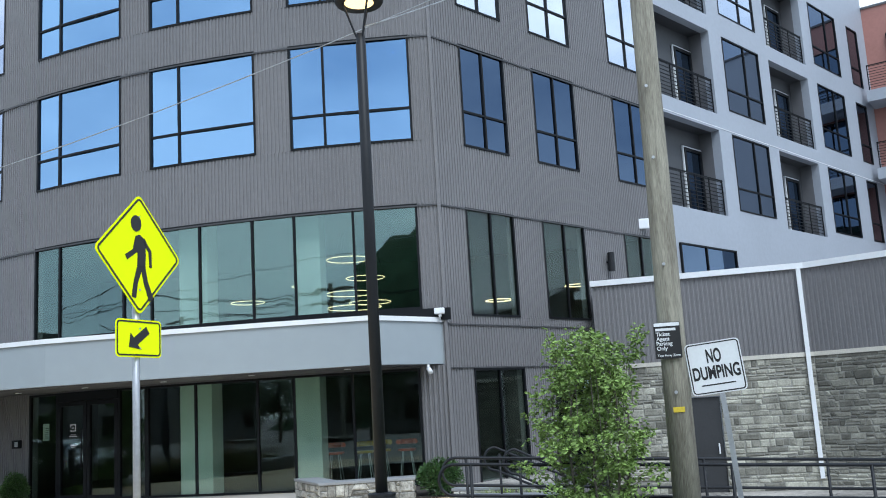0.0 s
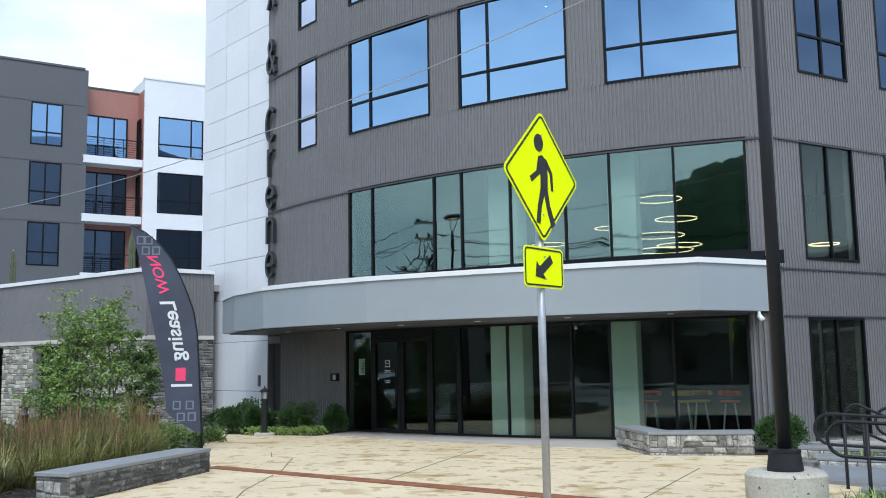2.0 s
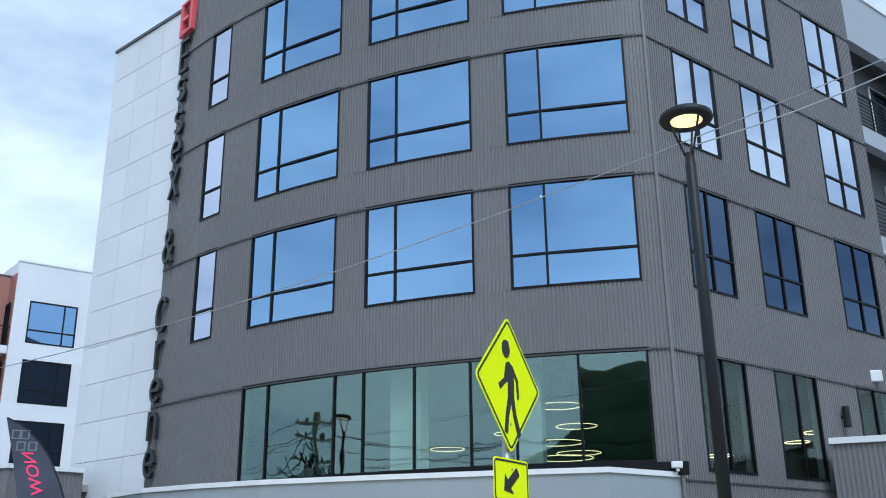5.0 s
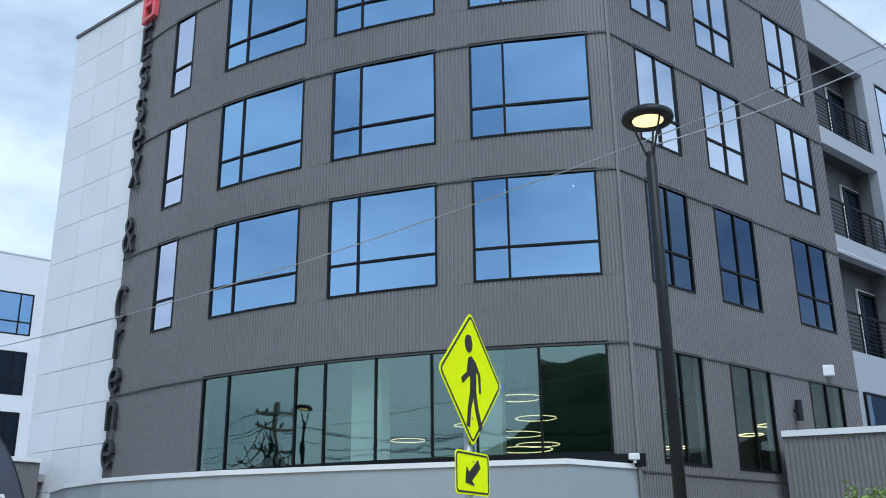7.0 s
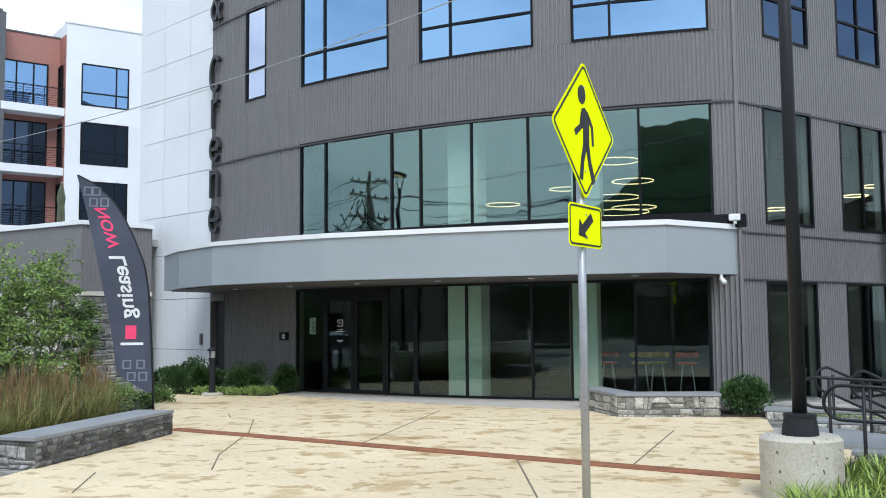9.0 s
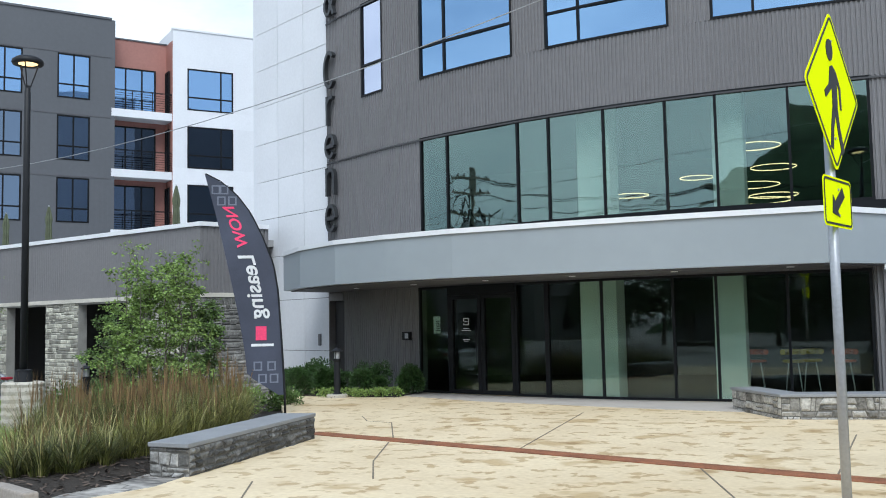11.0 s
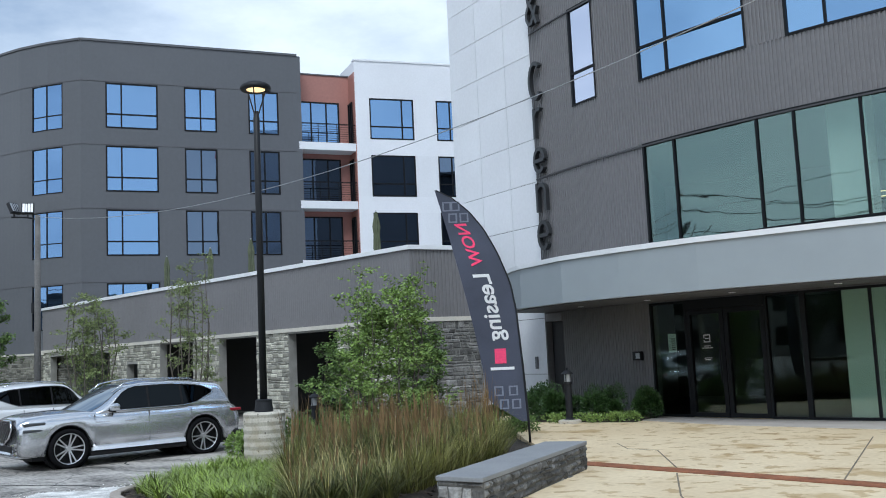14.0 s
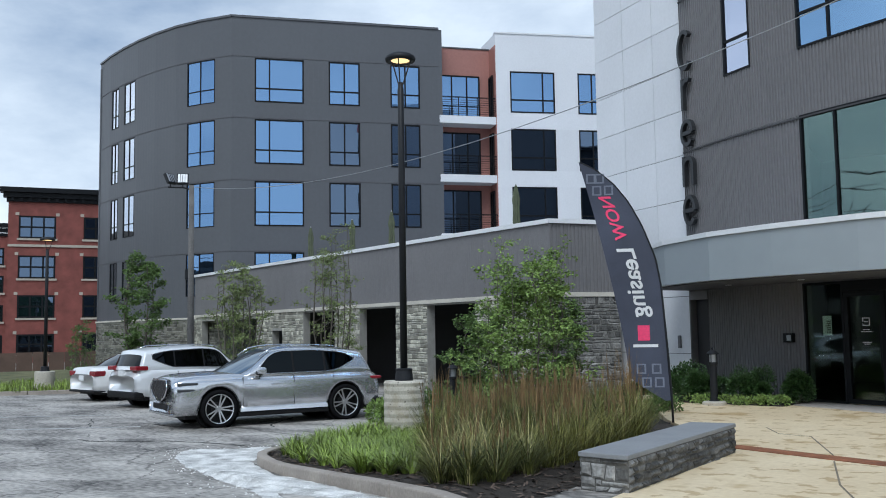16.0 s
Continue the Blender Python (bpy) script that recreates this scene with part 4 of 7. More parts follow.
# board fence before it
FENCE = mat("brown_fence_boards", (0.115, 0.075, 0.055), 0.85, 0.0, 0.3, (1, 20), bump=0.3, rnd=0.2)
fence = thing("board_fence", (-62.0, 27.0, -0.4), "dark brown board fence behind the lot", "fence")
fl = line((-66.0, 20.0), (-57.8, 35.0))
for k in range(int(fl.length / 0.9)):
    part("board", slab(Mesh(), fl, 0.9 * k, 0.9 * k + 0.88, -0.4, 0.75 + 0.02 * (k % 3), 0.03, 0.0), FENCE, fence)
part("rail", slab(Mesh(), fl, 0, fl.length, 0.5, 0.6, 0.0, -0.06, 30), FENCE, fence)

# ---- street furniture ----
POLE_BLACK = mat("black_powder_coat", (0.014, 0.015, 0.018), 0.5, 0.0, 0.2, (2, 30), spec=0.3)
GALV = mat("galvanised_steel", (0.42, 0.43, 0.45), 0.45, 0.7, 0.15, (3, 40))
LIME = mat("fluorescent_yellow_green", (0.88, 1.0, 0.0), 0.9, 0.0, 0.0, (2, 40), spec=0.0)
SIGN_BLACK = mat("sign_black", (0.012, 0.012, 0.012), 0.5)
SIGN_WHITE = mat("sign_white", (0.72, 0.73, 0.74), 0.45, 0.0, 0.06, (4, 30))
WOOD = mat("weathered_pole_wood", (0.24, 0.215, 0.17), 0.9, 0.0, 0.4, (2, 16), bump=0.6, stretch=(6, 6, 0.5), col2=(0.36, 0.34, 0.27))
GLOW = mat("lit_lamp_lens", (0.9, 0.8, 0.55), 0.4, emit=(1.0, 0.62, 0.26, 1.3))


def text_mesh(words, size, depth=0.002, bold=0.018):
    """Writing in the built-in font, centred on its plane."""
    cu = bpy.data.curves.new("words", "FONT")
    cu.body, cu.size, cu.extrude, cu.align_x, cu.align_y, cu.offset = words, size, depth, "CENTER", "CENTER", size * bold
    ob = new("words", cu)
    deps = bpy.context.evaluated_depsgraph_get()
    me = bpy.data.meshes.new_from_object(ob.evaluated_get(deps))
    bpy.data.objects.remove(ob)
    return me


def plate(w, h, r, d=0.004, n=5):
    """A sheet with rounded corners, upright, facing -y."""
    pts = []
    for cx, cz, a0 in ((w / 2 - r, h / 2 - r, 0), (-w / 2 + r, h / 2 - r, 90), (-w / 2 + r, -h / 2 + r, 180), (w / 2 - r, -h / 2 + r, 270)):
        for i in range(n):
            a = radians(a0 + 90 * i / (n - 1))
            pts.append((cx + r * math.cos(a), cz + r * math.sin(a)))
    k = len(pts)
    return Mesh().add([(x, -d, z) for x, z in pts] + [(x, 0, z) for x, z in pts], [tuple(range(k)), tuple(range(2 * k - 1, k - 1, -1))] + [(i, k + i, k + (i + 1) % k, (i + 1) % k) for i in range(k)])


def moved(m, mt):
    m.v = [tuple(mt @ Vector(p)) for p in m.v]
    return m


def shape2d(pts, d0, d1):
    """A flat outline in x and z, from depth d0 to d1 along -y."""
    k = len(pts)
    return Mesh().add([(x, -d1, z) for x, z in pts] + [(x, -d0, z) for x, z in pts], [tuple(range(k)), tuple(range(2 * k - 1, k - 1, -1))] + [(i, k + i, k + (i + 1) % k, (i + 1) % k) for i in range(k)])


def ring_plate(w, h, r, t, d0, d1):
    outer, inner = plate(w, h, r).v, plate(w - 2 * t, h - 2 * t, max(0.005, r - t)).v
    k = len(outer) // 2
    v = [(x, -d1, z) for x, _, z in outer[:k]] + [(x, -d1, z) for x, _, z in inner[:k]] + [(x, -d0, z) for x, _, z in outer[:k]] + [(x, -d0, z) for x, _, z in inner[:k]]
    f = []
    for i in range(k):
        j = (i + 1) % k
        f += [(i, j, k + j, k + i), (2 * k + i, 2 * k + j, j, i), (k + i, k + j, 3 * k + j, 3 * k + i)]
    return Mesh().add(v, f)


# pedestrian crossing sign
SX, SY = -2.74, 7.72
cross = thing("crossing_sign", (SX, SY, 0.0), "fluorescent yellow-green pedestrian crossing sign on a galvanised post", "road sign", turn=70.5)
part("post", Mesh().lathe([(0.032, 0.0), (0.032, 3.2)], 12, (0, 0.04, 0)), GALV, cross, smooth=True, local=True)
tilt = Matrix.Translation((0, 0, 3.115)) @ Matrix.Rotation(radians(45), 4, "Y")
dia = part("diamond_panel", moved(plate(0.765, 0.765, 0.05), tilt), LIME, cross, local=True)
part("border", moved(ring_plate(0.73, 0.73, 0.045, 0.018, 0.003, 0.007), tilt), SIGN_BLACK, dia, local=True)
pict = [("blob", [(0.055 * math.cos(a) - 0.035, 0.255 + 0.07 * math.sin(a)) for a in [i * math.pi / 6 for i in range(12)]]),
        ("trunk", [(0.0, 0.165), (0.06, 0.13), (0.065, 0.0), (0.06, -0.11), (-0.025, -0.11), (-0.02, 0.0), (-0.055, 0.10), (-0.04, 0.15)]),
        ("bar", [(-0.05, 0.12), (-0.02, 0.02), (-0.13, -0.06), (-0.15, -0.02), (-0.07, 0.035)]),
        ("bar", [(0.05, 0.14), (0.125, 0.04), (0.13, -0.10), (0.105, -0.10), (0.095, 0.03), (0.05, 0.08)]),
        ("bar", [(-0.025, -0.10), (0.035, -0.10), (-0.02, -0.24), (-0.04, -0.37), (-0.085, -0.36), (-0.06, -0.22)]),
        ("bar", [(0.01, -0.10), (0.06, -0.10), (0.085, -0.22), (0.145, -0.36), (0.10, -0.39), (0.045, -0.25)])]
symbol = Mesh()
for _, pts in pict:
    if sum(a[0] * b[1] - b[0] * a[1] for a, b in zip(pts, pts[1:] + pts[:1])) < 0:
        pts = pts[::-1]
    sub = shape2d([(x * 1.18, z * 1.06 + 3.115) for x, z in pts], 0.004, 0.008)
    symbol.add(sub.v, sub.f)
part("symbol", symbol, SIGN_BLACK, dia, "plain black walking pictogram", local=True)
up2 = Matrix.Translation((-0.01, 0.0, 2.375))
plq = part("arrow_plaque", moved(plate(0.56, 0.325, 0.04), up2), LIME, cross, local=True)
part("border", moved(ring_plate(0.535, 0.30, 0.035, 0.014, 0.003, 0.007), up2), SIGN_BLACK, plq, local=True)
arrow = [(-0.125, -0.075), (-0.105, 0.045), (-0.065, 0.005), (0.085, 0.105), (0.125, 0.045), (-0.02, -0.055), (0.025, -0.095)]
arrow = arrow[::-1]
part("arrow", shape2d([(x - 0.01, z + 2.375) for x, z in arrow], 0.004, 0.008), SIGN_BLACK, plq, local=True)
for z in (3.45, 2.8, 2.46, 2.29):
    part("bolt", moved(Mesh().lathe([(0.009, 0.0), (0.009, 0.006)], 8), Matrix.Translation((0, -0.004, z)) @ Matrix.Rotation(radians(90), 4, "X")), GALV, cross, local=True)


FOOTING = mat("pocked_tan_concrete", (0.47, 0.43, 0.36), 0.85, 0.0, 0.2, (2.0, 40.0), bump=0.25, col2=(0.62, 0.58, 0.50))
stained(FOOTING, ((16.0, 0.66, 0.02, (0.22, 0.21, 0.2)), (2.2, 0.56, 0.1, (0.82, 0.78, 0.72))))


# street lamps on concrete footings
def street_lamp(at, turn, base_h, low=0.3, ridge=0.0):
    lamp = thing("street_lamp", at, "black post-top street lamp, lit, on a round concrete footing", "street lamp", group="street lamps", turn=turn)
    part("concrete_footing", Mesh().lathe([(0.37, -low)] + [(0.37 - ridge * (k % 2), -low + (base_h + low - 0.05) * (k + 0.5) / 18) for k in range(18)] + [(0.37, base_h - 0.03), (0.34, base_h)], 40), FOOTING, lamp, "pale concrete footing with pock marks", smooth=False, local=True)
    part("base_cover", Mesh().lathe([(0.165, base_h), (0.165, base_h + 0.02), (0.145, base_h + 0.15), (0.15, base_h + 0.16), (0.15, base_h + 0.18), (0.09, base_h + 0.19)], 28), POLE_BLACK, lamp, smooth=False, local=True)
    part("pole", Mesh().lathe([(0.066, base_h + 0.15), (0.058, 5.35), (0.05, 5.36), (0.05, 5.45)], 24), POLE_BLACK, lamp, smooth=True, local=True)
    for a in (60, 180, 300):
        c, s = math.cos(radians(a)), math.sin(radians(a))
        part("arm", Mesh().tube([(0.045 * c, 0.045 * s, 5.42), (0.19 * c, 0.19 * s, 5.80)], 0.012), POLE_BLACK, lamp, local=True)
    head = part("head", Mesh().lathe([(0.17, 5.80), (0.265, 5.79), (0.285, 5.82), (0.275, 5.86), (0.2, 5.905), (0.08, 5.93), (0.0, 5.935)], 36, cap=False), POLE_BLACK, lamp, smooth=True, local=True)
    part("lens", Mesh().lathe([(0.0, 5.815), (0.172, 5.812), (0.172, 5.802), (0.0, 5.802)], 28, cap=False), GLOW, head, "glowing warm lens", local=True)
    return lamp


street_lamp((-1.05, 10.0, 0.0), 10, 0.535).scale = (1, 1, 1.085)
street_lamp((-16.2, 14.55, -0.2), 0, 0.80, ridge=0.012).scale = (1, 1, 1.17)
street_lamp((-37.7, 19.6, -0.35), 0, 0.8).scale = (0.95, 0.95, 0.95)

# utility pole with a parking notice
upole = thing("utility_pole", (2.3, 11.2, -0.75), "weathered grey wooden utility pole", "utility pole")
part("pole", Mesh().tube([(0, 0, 0), (0.01, 0, 3), (0.03, 0, 6), (0.06, 0, 11)], 0.165, 20, 0.13), WOOD, upole, smooth=True, local=True)
part("crossarm", Mesh().box(-1.2, 1.2, -0.22, -0.12, 10.2, 10.32), WOOD, upole, bevel=0.01, local=True)
for z in (2.4, 3.1, 3.9, 5.2, 6.1):
    part("bolt", moved(Mesh().lathe([(0.02, 0), (0.02, 0.02)], 8), Matrix.Translation((-0.03, -0.16, z)) @ Matrix.Rotation(radians(90), 4, "X")), GALV, upole, local=True)
part("tag", Mesh().box(-0.08, 0.05, -0.172, -0.166, 2.17, 2.23), mat("yellow_tag", (0.6, 0.45, 0.03), 0.5), upole, "small yellow numbered tag", local=True)
notice = thing("parking_notice", (2.23, 11.02, 2.25), "black parking notice with white writing on a pole", "sign", turn=-5)
np_ = part("panel", plate(0.3, 0.42, 0.01, 0.006), SIGN_BLACK, notice, local=True)
part("header", Mesh().box(-0.145, 0.145, -0.009, -0.006, 0.165, 0.205), SIGN_WHITE, np_, local=True)
part("bar", Mesh().box(-0.13, 0.1, -0.009, -0.006, 0.112, 0.142), SIGN_WHITE, np_, "white bar in place of a name", local=True)
for k, words in enumerate(("Ticket", "Agent", "Parking", "Only")):
    me = text_mesh(words, 0.062)
    xs = [v.co.x for v in me.vertices]
    me.transform(Matrix.Translation((-0.13 - min(xs), -0.008, 0.072 - 0.055 * k)) @ Matrix.Rotation(radians(90), 4, "X"))
    part("writing", me, SIGN_WHITE, np_, local=True)
me = text_mesh("Tow Away Zone", 0.038)
me.transform(Matrix.Translation((0, -0.008, -0.175)) @ Matrix.Rotation(radians(90), 4, "X"))
part("writing", me, SIGN_WHITE, np_, local=True)

dump = thing("no_dumping_sign", (2.95, 10.98, -0.75), "white metal no-dumping sign on a leaning steel post", "sign", turn=-12)
lean = Matrix.Rotation(radians(-4), 4, "Y")
part("post", moved(Mesh().box(-0.03, 0.03, 0.005, 0.035, 0, 2.85), lean), GALV, dump, local=True)
place = Matrix.Translation((-0.21, 0, 2.66)) @ Matrix.Rotation(radians(-5), 4, "Y")
dp = part("panel", moved(plate(0.62, 0.6, 0.05), place), SIGN_WHITE, dump, local=True)
part("border", moved(ring_plate(0.595, 0.575, 0.045, 0.014, 0.003, 0.006), place), SIGN_BLACK, dp, local=True)
for words, wide, tall, z in (("NO", 0.165, 0.165, 0.135), ("DUMPING", 0.53, 0.155, -0.055)):
    me = text_mesh(words, 0.2, 0.001, 0.03)
    xs, ys = [v.co.x for v in me.vertices], [v.co.y for v in me.vertices]
    me.transform(Matrix.Translation((-(min(xs) + max(xs)) / 2, -(min(ys) + max(ys)) / 2, 0)))
    fit_size = Matrix.Diagonal((wide / (max(xs) - min(xs)), 1, tall / (max(ys) - min(ys)), 1))
    me.transform(place @ Matrix.Translation((0, -0.006, z)) @ fit_size @ Matrix.Rotation(radians(90), 4, "X"))
    part("writing", me, SIGN_BLACK, dp, local=True)
part("bar", moved(Mesh().box(-0.19, 0.19, -0.007, -0.004, -0.202, -0.188), place), SIGN_BLACK, dp, "thin black bar in place of a name", local=True)

# overhead wires
for a, b, sag in (((-32.3, 21.9, 6.8), (2.3, 11.2, 7.75), 1.8), ((-1.0, 10.0, 6.0), (2.3, 11.2, 7.6), 0.08)):
    a, b = Vector(a), Vector(b)
    tagged(part("overhead_wire", Mesh().tube([a.lerp(b, u) - Vector((0, 0, 4 * sag * u * (1 - u))) for u in [i / 24 for i in range(25)]], 0.008, 6), GALV), "thin grey overhead wire strung between poles", "wire")
fpole = thing("floodlight_pole", (-32.3, 21.9, -0.35), "grey wooden pole with two floodlights", "light pole")
POLE_OLD = mat("weathered_pole", (0.13, 0.125, 0.12), 0.9, 0.0, 0.3, (2, 20), bump=0.3)
part("pole", Mesh().tube([(0, 0, 0), (0, 0, 7.2)], 0.12, 14, 0.09), POLE_OLD, fpole, smooth=True, local=True)
for d, rz, tilt in ((0.3, 50, -20), (0.72, 100, -28)):
    at = Matrix.Translation((-0.6 * d, -0.8 * d, 7.42)) @ Euler((radians(tilt), 0, radians(rz))).to_matrix().to_4x4()
    hd = part("floodlight", Mesh().box(-0.2, 0.2, -0.05, 0.07, -0.2, 0.2, at), POLE_BLACK, fpole, bevel=0.02, local=True)
    part("lens", Mesh().box(-0.16, 0.16, -0.058, -0.05, -0.16, 0.16, at), GALV, hd, local=True)
    for k in (-0.08, 0.0, 0.08):
        part("guard_bar", Mesh().box(k - 0.008, k + 0.008, -0.07, -0.058, -0.17, 0.17, at), POLE_BLACK, hd, local=True)
    part("arm", Mesh().tube([(-0.6 * d, -0.8 * d, 7.3), (-0.6 * d, -0.8 * d, 7.12)], 0.025, 6), POLE_BLACK, fpole, local=True)
part("bracket", Mesh().tube([(0, 0, 7.05), (-0.18, -0.24, 7.12), (-0.48, -0.64, 7.12)], 0.03), POLE_BLACK, fpole, local=True)

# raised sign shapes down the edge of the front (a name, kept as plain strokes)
def stroke(m, f, pts, w=0.1, out=0.16, inn=0.05):
    """A raised band along points (s, z) on a facade."""
    pts = [Vector(p) for p in pts]
    k = len(pts)
    rows = []
    for i, p in enumerate(pts):
        d = (pts[min(i + 1, k - 1)] - pts[max(i - 1, 0)]).normalized()
        n = Vector((-d.y, d.x)) * w / 2
        ring = []
        for q, dep in ((p + n, out), (p - n, out), (p - n, inn), (p + n, inn)):
            b, nn = f(q.x)
            ring.append((*(b + nn * dep), q.y))
        rows += ring
    faces = [(4 * i + j, 4 * i + (j + 1) % 4, 4 * i + 4 + (j + 1) % 4, 4 * i + 4 + j) for i in range(k - 1) for j in range(4)]
    return m.add(rows, faces + [(3, 2, 1, 0), tuple(4 * (k - 1) + j for j in range(4))])


LET = mat("dark_sign_metal", (0.035, 0.037, 0.04), 0.4, 0.3)


def oval(cs, cz, rs, rz, a0, a1, n=16):
    return [(cs - rs * math.cos(radians(a0 + (a1 - a0) * i / n)), cz + rz * math.sin(radians(a0 + (a1 - a0) * i / n))) for i in range(n + 1)]


name_sign = thing("facade_sign", (*front(14.35)[0], 4.1), "tall column of raised dark metal shapes on the facade", "sign")
SC = 14.38
for kind, lo, hi in (("comb", 16.3, 17.45), ("wave", 15.3, 16.1), ("wave", 14.2, 15.0), ("loop", 13.25, 14.05), ("cross", 12.15, 13.05), ("knot", 10.12, 11.2), ("arc", 8.1, 9.15), ("hook", 7.1, 7.9), ("loop", 6.15, 6.85), ("arch", 5.15, 5.92), ("loop", 4.14, 4.92)):
    m = Mesh()
    c, r = (lo + hi) / 2, (hi - lo) / 2 - 0.05
    if kind == "comb":
        stroke(m, front, [(SC + 0.22, lo), (SC + 0.22, hi)])
        for z in (lo + 0.05, c, hi - 0.05):
            stroke(m, front, [(SC + 0.18, z), (SC - 0.22, z)], out=0.155)
    elif kind == "wave":
        stroke(m, front, oval(SC, c + r / 2, 0.2, r / 2, 20, 270) + oval(SC, c - r / 2, 0.2, r / 2, 90, -160)[1:])
    elif kind == "loop":
        stroke(m, front, oval(SC, c, 0.24, r, 0, 320) )
        stroke(m, front, [(SC + 0.2, c), (SC - 0.22, c)], out=0.155)
    elif kind == "cross":
        stroke(m, front, [(SC + 0.24, hi), (SC - 0.24, lo)])
        stroke(m, front, [(SC + 0.24, lo), (SC - 0.24, hi)], out=0.155)
    elif kind == "knot":
        stroke(m, front, [(SC - 0.27, lo), (SC - 0.05, c - r * 0.1), (SC + 0.12, c + r * 0.35), (SC + 0.14, c + r * 0.65), (SC + 0.06, hi - 0.08), (SC - 0.04, hi - 0.07), (SC - 0.12, c + r * 0.62), (SC - 0.08, c + r * 0.35), (SC + 0.1, c + r * 0.05), (SC + 0.22, c - r * 0.3), (SC + 0.22, c - r * 0.62), (SC + 0.12, lo + 0.07), (SC - 0.02, lo + 0.07), (SC - 0.16, c - r * 0.55), (SC - 0.27, c - r * 0.12)])
    elif kind == "arc":
        stroke(m, front, oval(SC, c, 0.28, r, 45, 315))
    elif kind == "hook":
        stroke(m, front, [(SC + 0.14, lo), (SC + 0.14, hi)])
        stroke(m, front, oval(SC - 0.06, c + r * 0.3, 0.2, r * 0.7, 170, 60), out=0.155)
    else:
        stroke(m, front, [(SC + 0.2, lo), (SC + 0.2, hi)])
        stroke(m, front, [(SC - 0.2, lo), (SC - 0.2, c + r * 0.4)], out=0.16)
        stroke(m, front, oval(SC, c + r * 0.35, 0.2, r * 0.6, 0, 180), out=0.155)
    part("raised_shape", m, LET, name_sign)
emblem = part("emblem", stroke(Mesh(), front, [(SC + 0.28, 17.6), (SC + 0.28, 18.75), (SC - 0.3, 18.75), (SC - 0.3, 17.7), (SC + 0.28, 17.7)], 0.16, 0.2), mat("red_emblem", (0.72, 0.10, 0.12), 0.4), name_sign, "red square emblem")
part("bar", stroke(Mesh(), front, [(SC + 0.2, 18.2), (SC - 0.12, 18.2)], 0.12, 0.19), emblem.data.materials[0], emblem)


# feather flag on a bent pole
FLAG = mat("navy_flag_cloth", (0.055, 0.062, 0.092), 0.8, 0.0, 0.2, (2, 60))
PINK = mat("pink_print", (0.75, 0.05, 0.15), 0.7)
PALE = mat("pale_print", (0.16, 0.18, 0.23), 0.8)
FU, FB = Vector((-0.88, -0.47, 0.0)), Vector((-12.07, 16.73, 0.0))
flag = thing("feather_flag", tuple(FB), "navy feather banner on a bent black pole, seen from its back", "flag")


def flag_pt(u, z, off=0.0):
    """Across the cloth by u metres, up by z."""
    bulge = 0.05 * math.sin(2.1 * z + 2.5 * u) * min(1, u * 2.5)
    return FB + FU * u + Vector((0.47, -0.88, 0.0)) * (bulge + off) + Vector((0, 0, z))


def pole_u(z):
    rows = [(0.0, 0.0), (1.2, 0.06), (2.3, 0.13), (2.8, 0.21), (3.36, 0.42), (3.8, 0.64), (4.15, 0.9), (4.4, 1.2), (4.55, 1.5)]
    for (a, p), (b, q) in zip(rows, rows[1:]):
        if z <= b:
            return p + (q - p) * (z - a) / (b - a)
    return rows[-1][1]


def cloth_u(z):
    if z > 0.75:
        return 0.70 + (1.46 - 0.70) * ((z - 0.75) / 3.75) ** 1.3
    return 0.12 + 0.58 * ((z - 0.37) / 0.38)


zz = [0.37 + 4.16 * (i / 40) for i in range(41)]
cols = 9
cm = Mesh()
for off in (0.0, 0.004):
    k0 = len(cm.v)
    cm.v += [tuple(flag_pt(pole_u(z) + (max(cloth_u(z), pole_u(z) + 0.005) - pole_u(z)) * j / cols, z, off)) for z in zz for j in range(cols + 1)]
    cm.f += [(k0 + i * (cols + 1) + j, k0 + i * (cols + 1) + j + 1, k0 + (i + 1) * (cols + 1) + j + 1, k0 + (i + 1) * (cols + 1) + j) for i in range(40) for j in range(cols)]
cloth = part("cloth", cm, FLAG, flag, smooth=True)
pp = [flag_pt(0, 0)] + [flag_pt(pole_u(z) - 0.012, z) for z in [0.4 + 4.13 * i / 30 for i in range(31)]]
part("pole", Mesh().tube(pp, 0.022, 8, 0.012), POLE_BLACK, flag, smooth=True)


def on_flag(me, z_mid, u_shift=0.0, seg=0.0):
    """Lays flat writing along the cloth, turned down the pole and seen from behind."""
    for v in me.vertices:
        along, across = v.co.x, v.co.y
        z = z_mid - along
        mid = (pole_u(z) + cloth_u(z)) / 2 + u_shift
        v.co = flag_pt(mid + across, z, 0.012 + v.co.z)
    return me


part("writing", on_flag(text_mesh("NOW", 0.30, 0.001), 3.53, 0.02), PINK, cloth, "pink writing, seen mirrored")
part("writing", on_flag(text_mesh("Leasing", 0.41, 0.001), 2.40, 0.02), SIGN_WHITE, cloth, "white writing, seen mirrored")
for zc, du, dz, mt in ((1.52, 0.2, 0.26, PINK), (1.3, 0.42, 0.05, SIGN_WHITE)):
    m = Mesh()
    mid = (pole_u(zc) + cloth_u(zc)) / 2
    m.add([flag_pt(mid + a * du / 2, zc + b * dz / 2, 0.012) for a, b in ((-1, -1), (1, -1), (1, 1), (-1, 1))], [(0, 1, 2, 3)])
    part("emblem", m, mt, cloth, "plain printed emblem")
for zc in (0.68, 0.91, 4.02, 4.23):
    for q in (0.3, 0.68):
        mid = pole_u(zc) + (cloth_u(zc) - pole_u(zc)) * q
        m = Mesh()
